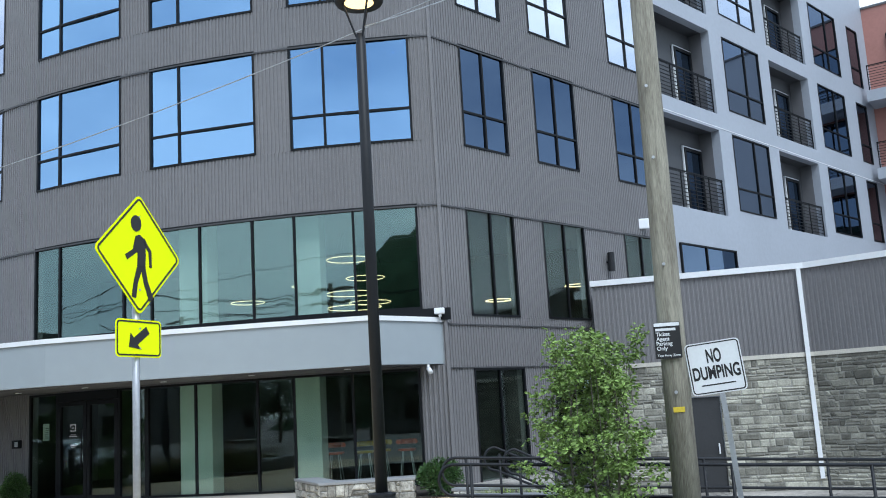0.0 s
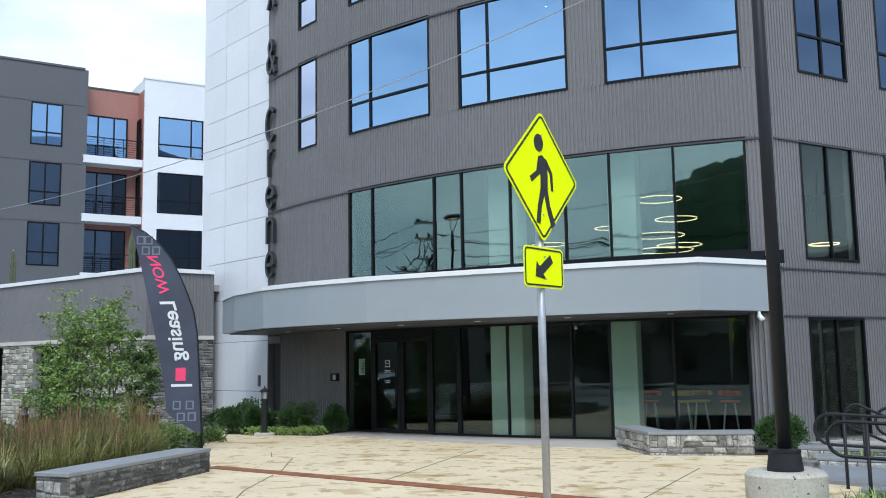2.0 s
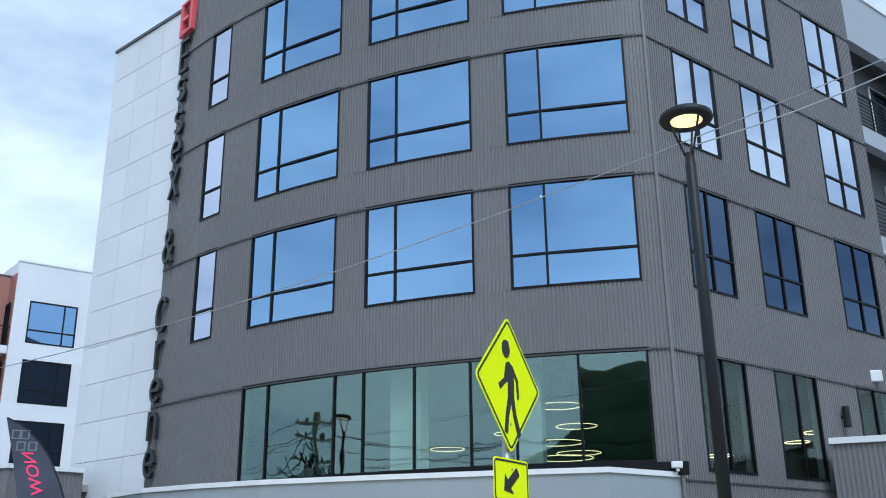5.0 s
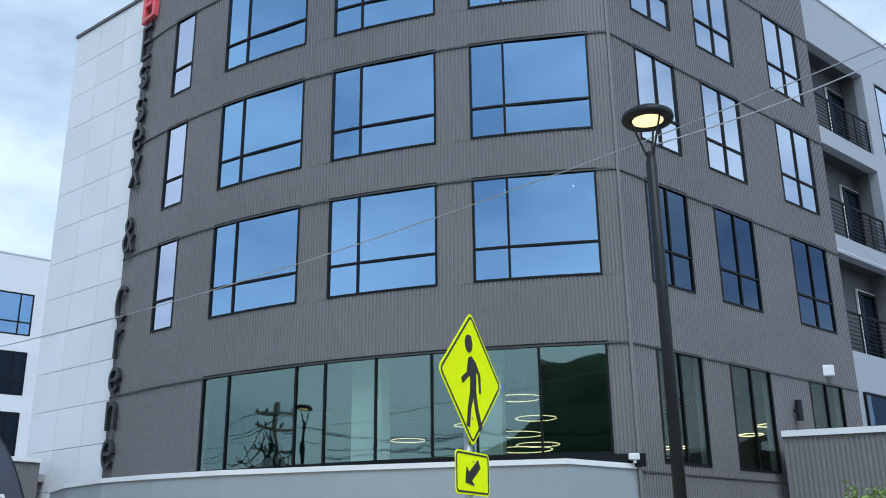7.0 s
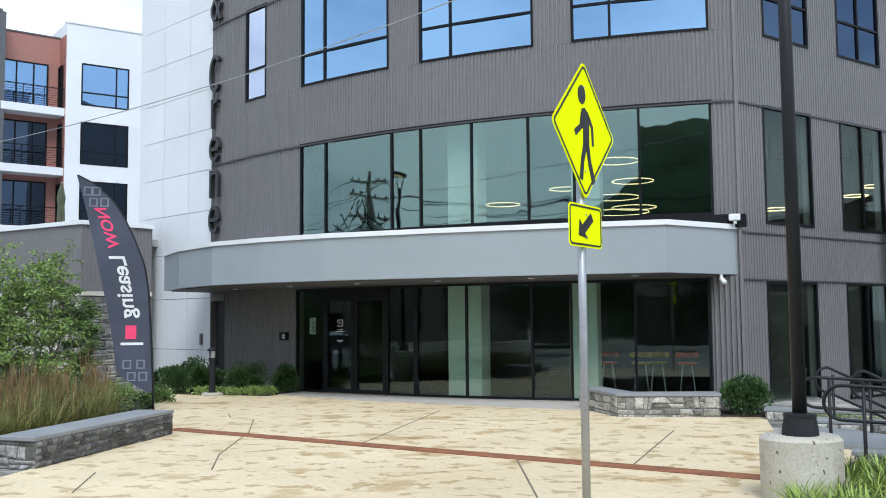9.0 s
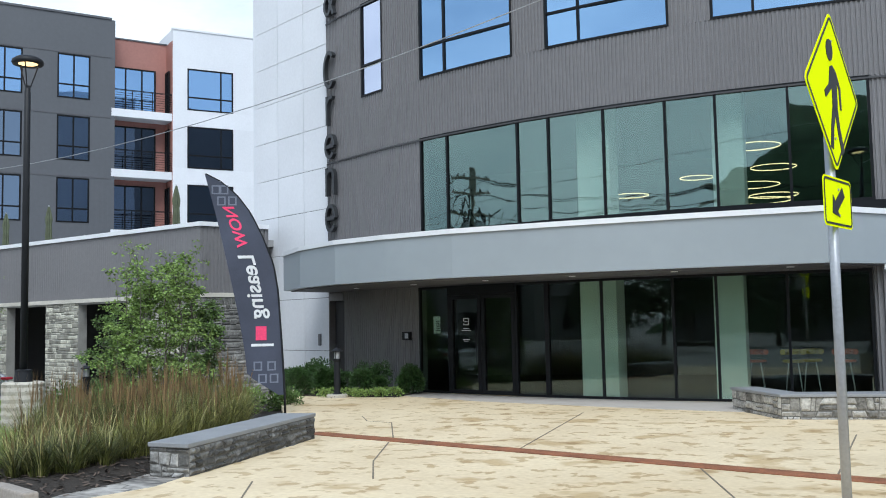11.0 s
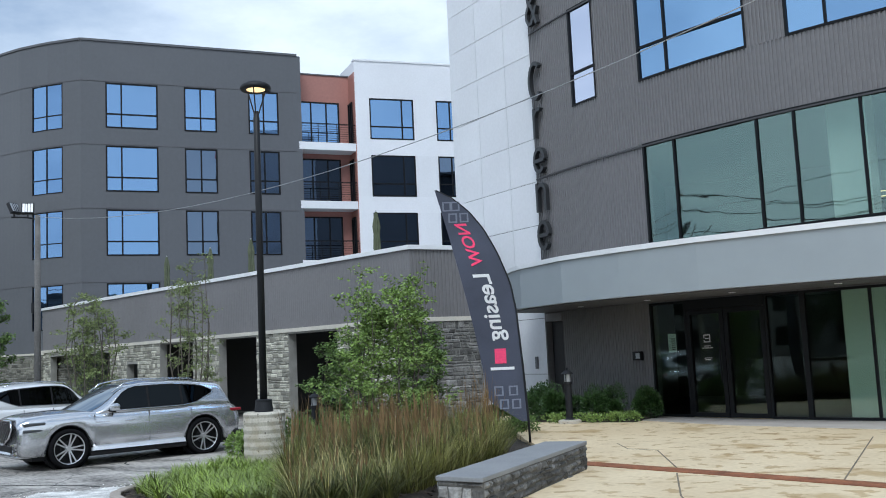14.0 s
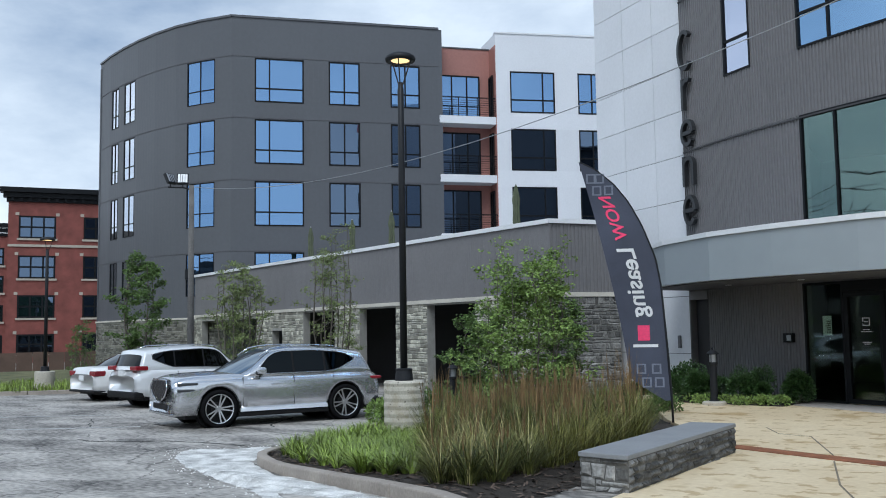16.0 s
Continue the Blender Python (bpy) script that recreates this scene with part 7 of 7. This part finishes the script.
                m.v.append((bowed(x, we * f) + (0.008 if a > 0 else -0.008), we * f, zr - d + 0.008))
        m.f = [(i * 13 + j, (i + 1) * 13 + j, (i + 1) * 13 + j + 1, i * 13 + j + 1) for i in range(8) for j in range(12)]
        return m

    wf = [x for x, z in roof if x > 0]
    part("windscreen", screen(wf[0] + 0.06, wf[-1] - 0.02), SCREEN, c, "grey windscreen glass", smooth=True, local=True)
    part("rear_window", screen(roof[0][0] + 0.05, roof[1][0] - 0.03), CAR_GLASS, c, smooth=True, local=True)
    ga, gb = lows[0][0], lows[-1][0]
    for sgn in (1, -1):
        part("window_surround", side_panel(sgn, ga - 0.02, gb + 0.02, 0.004, 0.016), TRIM, c, local=True)
        cuts = [ga] + list(splits) + [gb]
        for a, b in zip(cuts, cuts[1:]):
            part("side_window", side_panel(sgn, a + 0.025, b - 0.025, 0.008, -0.004), SIDE_GLASS, c, smooth=True, local=True)
        rim = [(x, line_at(lows, x) - 0.02) for x in [gb - (gb - ga) * k / 14 for k in range(15)]]
        if suv:
            rim += [(x, line_at(highs, x) + 0.018) for x in [ga + (gb - ga) * k / 14 for k in range(15)]]
        part("window_trim", Mesh().tube([(bowed(x, wide(z)), sgn * (wide(z) + 0.006), z) for x, z in rim], 0.009, 6), CHROME, c, smooth=True, local=True)

        def slab_on(name, xx0, xx1, f0, f1, z0, z1, mt, parent=c, bev=0.01):
            ys = sorted((sgn * hw * f0, sgn * hw * f1))
            return part(name, Mesh().box(xx0, xx1, ys[0], ys[1], z0, z1), mt, parent, bevel=bev, local=True)
        half_b = wheelbase / 2
        sa, sb, sy = -half_b + wheel_r + 0.06, half_b - wheel_r - 0.06, sgn * hw
        part("sill_trim", Mesh().hexa([(sa, sy * 0.93, 0.31), (sa, sy * 1.015, 0.32), (sa, sy * 0.985, 0.40), (sa, sy * 0.93, 0.40), (sb, sy * 0.93, 0.31), (sb, sy * 1.015, 0.32), (sb, sy * 0.985, 0.38), (sb, sy * 0.93, 0.38)]), SILL if crest else TRIM, c, local=True)
        slab_on("sill", -half_b + wheel_r + 0.03, half_b - wheel_r - 0.03, 0.90, 0.99, 0.22, 0.30, TRIM)
        for hx in (-0.85, 0.2):
            slab_on("door_handle", hx - 0.11, hx + 0.11, 0.975, 1.012, zb - 0.235, zb - 0.205, CHROME)
        for dx in (half_b - 0.52, splits[-1] - 0.0, -half_b + 0.3):
            slab_on("door_gap", dx - 0.0025, dx + 0.0025, 0.94, interp(deck, dx)[2] * 0.9905, 0.42, zb - 0.05, TRIM, bev=0)
        mr = slab_on("mirror", gb - 0.5, gb - 0.3, 1.0, 1.17, zb + 0.0, zb + 0.15, paint, bev=0.05)
        slab_on("mirror_foot", gb - 0.44, gb - 0.34, 0.93, 1.06, zb - 0.03, zb + 0.05, TRIM, mr)
        for k, dz in enumerate((0.0, 0.13) if crest else (0.02,)):
            f = interp(deck, x1 - 0.25)[2]
            slab_on("headlight", x1 - 0.52, x1 - 0.09, 0.6, f + 0.012, zb - 0.19 - dz, zb - 0.13 - dz, LIGHT_W, bev=0.02)
        if crest:
            slab_on("side_vent", half_b - wheel_r - 0.42, half_b - wheel_r - 0.14, 0.97, 1.006, zb - 0.22, zb - 0.2, CHROME)
            slab_on("side_vent", half_b - wheel_r - 0.42, half_b - wheel_r - 0.14, 0.97, 1.006, zb - 0.27, zb - 0.25, CHROME)
            slab_on("air_intake", x1 - 0.3, x1 - 0.03, 0.56, 0.9, 0.55, 0.64, TRIM, bev=0.03)
        ft = interp(deck, x0 + 0.2)[2]
        slab_on("tail_light", x0 + 0.0, x0 + 0.36, 0.55, ft + 0.012, tail[0] - tail[1], tail[0] + tail[1], LIGHT_R, bev=0.025)
        if suv:
            rr = [(x, line_at(roof, x)) for x in [-1.5 + 2.0 * k / 8 for k in range(9)]]
            part("roof_rail", Mesh().tube([(x, sgn * hw * 0.7, z - 0.035 + (0.06 if 0 < k < 8 else 0.0)) for k, (x, z) in enumerate(rr)], 0.014, 6), CHROME, c, smooth=True, local=True)
        for wx in (half_b, -half_b):
            turnm = Matrix.Translation((wx, sgn * (hw - 0.125), wheel_r)) @ Matrix.Rotation(radians(-90 * sgn), 4, "X")
            R = wheel_r
            wh = part("wheel", moved(Mesh().lathe([(R * 0.76, -0.11), (R * 0.95, -0.115), (R, -0.08), (R, 0.08), (R * 0.95, 0.118), (R * 0.78, 0.11), (R * 0.76, 0.05), (R * 0.76, -0.11)], 36, cap=False), turnm), TYRE, c, "black tyre", smooth=True, local=True)
            part("rim_barrel", moved(Mesh().lathe([(R * 0.77, 0.1), (R * 0.72, 0.095), (R * 0.70, -0.03), (0.0, -0.03)], 30, cap=False), turnm), TRIM, wh, local=True)
            part("brake_disc", moved(Mesh().lathe([(R * 0.36, -0.02), (R * 0.36, -0.005), (0.0, -0.005)], 24, cap=False), turnm), DISC, wh, local=True)
            part("rim_lip", moved(Mesh().lathe([(R * 0.78, 0.112), (R * 0.775, 0.118), (R * 0.735, 0.112), (R * 0.73, 0.09)], 30, cap=False), turnm), RIM, wh, local=True)
            part("hub", moved(Mesh().lathe([(0.0, 0.088), (0.05, 0.088), (0.062, 0.06), (0.062, 0.0)], 14, cap=False), turnm), RIM, wh, local=True)
            for k in range(5):
                a = 2 * math.pi * k / 5 + 0.4 + wx
                d, t = Vector((math.cos(a), math.sin(a), 0)), Vector((-math.sin(a), math.cos(a), 0))
                sp = Mesh()
                for o0, o1 in ((-0.012, -0.052), (0.012, 0.052)):
                    p, q = d * 0.045 + t * o0 + Vector((0, 0, 0.07)), d * R * 0.745 + t * o1 + Vector((0, 0, 0.1))
                    e0, e1, up = t * 0.015, t * 0.014, Vector((0, 0, 0.02))
                    sp.hexa([p - e0 - up, p + e0 - up, p + e0, p - e0, q - e1 - up, q + e1 - up, q + e1, q - e1])
                part("spoke", moved(sp, turnm), RIM, wh, local=True)
            part("wheel_well", moved(Mesh().lathe([(R + 0.062, -0.25), (R + 0.062, 0.03), (R * 0.9, -0.1), (0.0, -0.1)], 30, cap=False), turnm), TRIM, c, local=True)
    if crest:
        # shield-shaped grille with crossed chrome bars
        def shield(s, z):
            return s * hw * line_at([(0.55, 0.1), (0.68, 0.46), (0.86, 0.62), (1.02, 0.50)], z)
        zs = [0.55, 0.62, 0.68, 0.77, 0.86, 0.95, 1.02]
        outl = [(shield(1, z), z) for z in zs] + [(shield(-1, z), z) for z in reversed(zs)]
        g = Mesh()
        k = len(outl)
        g.v = [(x1 - 0.12, y, z) for y, z in outl] + [(x1 + 0.035 - 0.1 * max(0, z - 0.85), y, z) for y, z in outl]
        g.f = [tuple(range(k, 2 * k))] + [(i, (i + 1) % k, k + (i + 1) % k, k + i) for i in range(k)]
        gr = part("grille", g, TRIM, c, local=True)
        part("grille_frame", Mesh().tube([(x1 + 0.035 - 0.1 * max(0, z - 0.85), y, z) for y, z in outl + outl[:1]], 0.018, 6), CHROME, gr, smooth=True, local=True)
        for s in (1, -1):
            for j in range(-6, 8):
                pts = []
                for q in range(25):
                    z = 0.56 + 0.45 * q / 24
                    y = hw * 0.13 * j + s * (z - 0.78) * 1.1
                    if abs(y) < abs(shield(1, z)) - 0.01:
                        pts.append((x1 + 0.04 - 0.1 * max(0, z - 0.85), y, z))
                if len(pts) > 2:
                    part("grille_bar", Mesh().tube([pts[0], pts[-1]], 0.011, 4), CHROME, gr, local=True)
        part("air_intake", Mesh().box(x1 - 0.2, x1 + 0.012, -hw * 0.55, hw * 0.55, 0.40, 0.52), TRIM, c, bevel=0.02, local=True)
        part("bumper_trim", Mesh().box(x1 - 0.4, x1 + 0.02, -hw * 0.86, hw * 0.86, 0.28, 0.34), CHROME, c, bevel=0.02, local=True)
    else:
        part("grille", Mesh().box(x1 - 0.12, x1 + 0.012, -hw * 0.5, hw * 0.5, 0.45, 0.62), TRIM, c, bevel=0.02, local=True)
    part("bumper_trim", Mesh().box(x0 - 0.02, x0 + 0.4, -hw * 0.93, hw * 0.93, 0.28, 0.46 if suv else 0.34), TRIM, c, bevel=0.04, local=True)
    part("number_plate", Mesh().box(x0 - 0.018, x0 + 0.05, -0.16, 0.16, tail[0] - 0.21, tail[0] - 0.06), SIGN_WHITE, c, "plain pale number plate", local=True)
    part("underbody", Mesh().box(x0 + 0.3, x1 - 0.3, -hw * 0.8, hw * 0.8, 0.2, 0.42), TRIM, c, local=True)
    return c


SILVERP = mat("silver_car_paint", (0.64, 0.655, 0.685), 0.2, 0.78, 0.04, (2, 80), coat=0.7)
SILVER2 = mat("light_silver_car_paint", (0.80, 0.815, 0.83), 0.28, 0.2, 0.04, (2, 80), coat=0.6)
WHITEP = mat("white_car_paint", (0.88, 0.88, 0.87), 0.3, 0.0, 0.03, (2, 80), coat=0.6)
DISC = mat("brake_disc", (0.05, 0.05, 0.052), 0.4, 0.8, 0.1)
SILL = mat("satin_sill_trim", (0.80, 0.81, 0.83), 0.3, 0.5, 0.05)
GZ = -0.355
suv_deck = [(-2.42, 0.86, 0.46, 0.80), (-2.36, 1.00, 0.36, 0.90), (-2.1, 1.10, 0.31, 0.97), (-1.6, 1.11, 0.28, 1.0), (-0.5, 1.09, 0.26, 0.99), (0.8, 1.10, 0.26, 0.985), (1.3, 1.12, 0.28, 1.0), (1.9, 1.10, 0.29, 0.985), (2.2, 1.07, 0.30, 0.965), (2.38, 1.02, 0.31, 0.93), (2.46, 0.94, 0.34, 0.88)]
suv_roof = [(-2.34, 1.08), (-2.0, 1.53), (-1.95, 1.57), (-1.4, 1.645), (-0.8, 1.685), (-0.2, 1.69), (0.2, 1.64), (0.38, 1.57), (1.3, 1.12)]
car((-21.72, 16.2, GZ), 250.5, 1.97, 2.955, 0.40, suv_deck, 1.10, suv_roof, [(-1.72, 1.36), (-1.3, 1.17), (-1.05, 1.13), (0.98, 1.12)], [(-1.72, 1.39), (-1.62, 1.46), (-1.3, 1.53), (-0.7, 1.575), (0.1, 1.565), (0.35, 1.48), (0.98, 1.15)], (-0.98, -0.22), SILVERP, "silver luxury SUV with large alloy wheels, parked in the lot", tail=(0.93, 0.035), crest=True)
rav_deck = [(-2.27, 0.86, 0.46, 0.86), (-2.2, 1.0, 0.36, 0.94), (-1.8, 1.08, 0.3, 0.99), (-0.4, 1.05, 0.26, 1.0), (0.8, 1.03, 0.26, 1.0), (1.2, 1.03, 0.28, 0.99), (1.8, 0.97, 0.30, 0.96), (2.15, 0.87, 0.32, 0.88), (2.28, 0.7, 0.38, 0.74)]
rav_roof = [(-2.26, 1.05), (-2.02, 1.52), (-1.98, 1.58), (-1.4, 1.65), (-0.4, 1.69), (0.25, 1.64), (0.45, 1.56), (1.35, 1.04)]
car((-28.08, 18.95, GZ), 82, 1.85, 2.66, 0.36, rav_deck, 1.04, rav_roof, [(-1.75, 1.34), (-1.2, 1.12), (1.0, 1.06)], [(-1.75, 1.45), (-1.3, 1.53), (-0.3, 1.575), (0.15, 1.55), (0.4, 1.46), (1.0, 1.09)], (-1.1, -0.2), SILVER2, "light silver compact SUV, parked nose-in", tail=(1.09, 0.06))
sed_deck = [(-2.36, 0.80, 0.36, 0.86), (-2.28, 1.0, 0.3, 0.93), (-1.75, 1.03, 0.24, 0.98), (-0.4, 0.98, 0.22, 1.0), (0.8, 0.96, 0.22, 1.0), (1.2, 0.95, 0.24, 0.99), (1.9, 0.86, 0.26, 0.95), (2.25, 0.74, 0.3, 0.86), (2.4, 0.58, 0.34, 0.72)]
sed_roof = [(-1.8, 1.02), (-0.95, 1.40), (-0.9, 1.42), (-0.2, 1.47), (0.2, 1.44), (0.42, 1.38), (1.3, 0.98)]
car((-31.75, 20.0, GZ), 84, 1.84, 2.85, 0.34, sed_deck, 0.98, sed_roof, [(-1.25, 1.06), (0.98, 1.0)], [(-1.25, 1.1), (-0.8, 1.31), (-0.2, 1.36), (0.15, 1.33), (0.98, 1.03)], (-0.3,), WHITEP, "white sedan, parked nose-in", suv=False, tail=(0.85, 0.08))

# ---- across the street: what the windows mirror ----
HEDGE = mat("street_tree_leaf", (0.035, 0.06, 0.022), 0.7, 0.0, 0.4, (0.5, 4), island=0.5)
rng = random.Random(21)
# trees out of view, added only to give the glass something to mirror
for k in range(9):
    x, y = -34 + 8.5 * k + rng.uniform(-1.5, 1.5), -17 + rng.uniform(-2, 2)
    t = thing("street_tree", (x, y, -0.02), "unseen leafy tree added across the street for window reflections", "tree", group="trees across the street")
    h = rng.uniform(4.5, 6.0)
    part("trunk", Mesh().tube([(0, 0, 0), (0.1, 0, h * 0.4), (0, 0.1, h * 0.8)], 0.16, 8, 0.05), BARK, t, local=True)
    m = Mesh()
    lumps = [(Vector((rng.gauss(0, 1.8), rng.gauss(0, 1.2), h * rng.uniform(0.4, 0.85))), rng.uniform(0.7, 1.3)) for _ in range(16)]
    for _ in range(3000):
        c, q = rng.choice(lumps)
        d = Vector((rng.gauss(0, 1), rng.gauss(0, 1), rng.gauss(0, 1))).normalized()
        leaf(m, c + d * q * rng.uniform(0.6, 1.0), d, 0.3, rng)
    part("crown", m, HEDGE, t, local=True)
# a wooded rise behind the houses
m = Mesh()
nx, ny = 150, 14
for j in range(ny):
    for i in range(nx):
        x, v = -50 + 190 * i / (nx - 1), j / (ny - 1)
        rise = min(1.0, max(0.0, (x + 58.0) / 56.0))
        ridge = 4.5 + 25.0 * rise * rise * (3 - 2 * rise) * (1.0 - 0.35 * max(0.0, (x - 60) / 80))
        z = ridge * math.sin(v * math.pi / 2) + (1.5 * noise.noise((x * 0.22, v * 6, 1.0)) + 0.8 * noise.noise((x * 0.7, v * 18, 2.0))) * min(1, 4 * v)
        m.v.append((x, -62 - 34 * v, max(-0.1, z)))
m.f = [(j * nx + i, j * nx + i + 1, (j + 1) * nx + i + 1, (j + 1) * nx + i) for j in range(ny - 1) for i in range(nx - 1)]
tagged(part("backdrop", m, mat("far_woods", (0.045, 0.072, 0.038), 0.95, 0.0, 0.6, (0.25, 2.0), bump=0.8, spec=0.1), smooth=True), "dark green wooded rise beyond the houses", "woods", kind="structure")
SIDING = mat("house_siding", (0.13, 0.125, 0.12), 0.8, 0, 0.15, (0.4, 8))
SHINGLE = mat("dark_roof_shingle", (0.07, 0.065, 0.06), 0.9, 0, 0.3, (0.6, 8), bump=0.3)
# invented houses out of view, there to fill the reflections
for x, w, h in ((-44, 12, 6.5), (-22, 11, 6.0), (-4, 12, 5.6), (16, 13, 6.4), (38, 14, 6.0)):
    hs = thing("house", (x, -32.0, -0.02), "unseen low house added across the street for window reflections", "house", group="houses across the street")
    part("wall", Mesh().box(-w / 2, w / 2, -5, 5, 0, h * 0.62), SIDING, hs, local=True)
    m = Mesh().add([(-w / 2 - 0.4, -5.5, h * 0.6), (w / 2 + 0.4, -5.5, h * 0.6), (w / 2 + 0.4, 5.5, h * 0.6), (-w / 2 - 0.4, 5.5, h * 0.6), (-w / 2 - 0.4, 0, h), (w / 2 + 0.4, 0, h)], [(3, 2, 1, 0), (0, 1, 5, 4), (2, 3, 4, 5), (0, 4, 3), (1, 2, 5)])
    part("roof", m, SHINGLE, hs, local=True)
    for k in (-0.3, 0.05, 0.32):
        part("window", Mesh().box(k * w - 0.5, k * w + 0.5, 4.98, 5.04, 1.0, 2.4), CAR_GLASS, hs, local=True)
for x, top in ((-38.0, 8.6), (-13.0, 8.6), (9.0, 8.8), (36.0, 8.6)):
    sp = thing("utility_pole", (x, -8.5, -0.02), "wooden utility pole across the street", "utility pole", group="poles across the street")
    part("pole", Mesh().tube([(0, 0, 0), (0, 0, top)], 0.15, 10, 0.11), WOOD, sp, local=True)
    for z in (top - 0.4, top - 1.1):
        part("crossarm", Mesh().box(-1.1, 1.1, -0.06, 0.06, z, z + 0.12), WOOD, sp, local=True)
    part("transformer", Mesh().lathe([(0.22, top - 2.4), (0.25, top - 2.35), (0.25, top - 1.6), (0.1, top - 1.5)], 14, (0.35, 0, 0)), GALV, sp, local=True)
for z, yo in ((8.3, -0.9), (8.2, 0.9), (7.5, 0.0), (6.6, 0.1), (6.2, -0.1)):
    for x0, x1 in ((-38.0, -13.0), (-13.0, 9.0), (9.0, 36.0)):
        pts = [Vector((x0 + (x1 - x0) * u, -8.5 + yo * 0.1, z - 2.0 * u * (1 - u))) for u in [i / 12 for i in range(13)]]
        tagged(part("overhead_wire", Mesh().tube(pts, 0.02, 5), BLACK), "black overhead wire along the street", "wire", group="street wires")
tp = thing("utility_pole", (-36.0, 5.2, -0.35), "wooden utility pole hung with looped black cables", "utility pole", group="poles across the street")
part("pole", Mesh().tube([(0, 0, 0), (0.05, 0, 5), (0.1, 0, 10.6)], 0.17, 10, 0.12), WOOD, tp, local=True)
for z in (9.9, 9.1, 7.9):
    part("crossarm", Mesh().box(-0.06, 0.06, -1.3, 1.3, z, z + 0.13), WOOD, tp, local=True)
    for y in (-1.1, -0.5, 0.5, 1.1):
        part("insulator", Mesh().lathe([(0.05, z + 0.13), (0.07, z + 0.2), (0.04, z + 0.3)], 8, (0, y, 0)), POLE_BLACK, tp, local=True)
for y in (-0.42, 0.42):
    part("transformer", Mesh().lathe([(0.24, 6.5), (0.27, 6.55), (0.27, 7.5), (0.1, 7.62)], 14, (0, y, 0)), GALV, tp, local=True)
rng = random.Random(91)
for k in range(16):
    y0, z0 = rng.uniform(-1.2, 1.2), rng.uniform(6.4, 9.6)
    y1, z1, drop = y0 + rng.uniform(-2.6, 2.6), rng.uniform(5.4, 8.4), rng.uniform(0.4, 1.8)
    part("cable", Mesh().tube([(0.2, y0 + (y1 - y0) * u, z0 + (z1 - z0) * u - drop * 4 * u * (1 - u)) for u in [i / 12 for i in range(13)]], 0.035, 5), BLACK, tp, local=True)
for z, yo in ((9.9, -1.1), (9.9, 1.1), (9.1, 0.5), (7.9, -0.5), (7.0, 0.0), (6.5, 0.2)):
    for q in ((-13.0, -8.5, 8.2), (-62.0, 12.0, 8.6)):
        a, b = Vector((-36.0, 5.2 + yo, z - 0.35)), Vector((q[0], q[1] + yo * 0.3, q[2] - (9.9 - z) * 0.7))
        tagged(part("overhead_wire", Mesh().tube([a.lerp(b, u) - Vector((0, 0, 4.4 * u * (1 - u))) for u in [i / 14 for i in range(15)]], 0.022, 5), BLACK), "black overhead wire along the street", "wire", group="street wires")
# unseen dark blocks added beyond the lot, to darken the entrance glass reflections
for x, y, w, h in ((-92.0, 12.0, 26.0, 11.0), (-88.0, -18.0, 24.0, 9.0), (-70.0, -42.0, 26.0, 10.0)):
    hs = thing("dark_mirror_block", (x, y, -0.35), "unseen dark block added to darken the entrance glass reflection", "building", group="blocks beyond the lot")
    part("wall", Mesh().box(-7, 7, -w / 2, w / 2, 0, h), SIDING, hs, local=True)
    part("roof", Mesh().box(-7.2, 7.2, -w / 2 - 0.2, w / 2 + 0.2, h, h + 0.5), SHINGLE, hs, local=True)
    for k in range(5):
        for z in (1.2, 4.6):
            yy = -w / 2 + w * (k + 0.5) / 5
            part("window", Mesh().box(6.96, 7.04, yy - 0.9, yy + 0.9, z, z + 1.9), CAR_GLASS, hs, local=True)

# ---- stonework, piece by piece ----
for w, pts, z0, z1, seed, budget in todo:
    k = 0
    c = sum((Vector(p) for p in pts), Vector((0, 0))) / len(pts)
    area = sum(a[0] * b[1] - b[0] * a[1] for a, b in zip(pts, pts[1:] + pts[:1]))
    for p, q in zip(pts, pts[1:] + pts[:1]):
        if area < 0:
            p, q = q, p
        f = line(p, q)
        stones(w, f, 0.0, f.length, max(z0, -0.35), z1, (), 0.17, budget // 2, None, 0.028, seed * 10 + k, 1.1, STONE_DARK if seed == 3 else STONE_MID)
        k += 1
stones(base, pw, 0, PL, -0.45, STONE_TOP, OPEN, 0.26, 60, (PL - 9, PL), 0.03, 101, 1.1)
stones(base2, pw2, 0, pw2.length, -0.3, STONE_TOP, (), 0.26, 100, None, 0.03, 102, 1.1, STONE_DARK)
stones(gb1, g1, 0, g1.length, -0.75, 2.32, GDOOR, 0.30, 300, None, 0.026, 103, 1.1)
stones(gb2, g2, 0, g2.length, -0.75, 2.32, (), 0.30, 120, None, 0.026, 104, 1.1)
fbase = part("stone_base", slab(Mesh(), bend, 0, BL - 0.2, -0.6, 2.5, 0.06, 0.005), MORTAR, far)
fband = lambda s: (bend(s)[0] + bend(s)[1] * 0.06, bend(s)[1])
stones(fbase, fband, 0, BL - 0.2, -0.4, 2.42, (), 0.34, 0, None, 0.03, 105, 1.2)
part("stone_band", slab(Mesh(), bend, 0, BL - 0.2, 2.5, 2.6, 0.12, 0.005), CONCRETE, far)
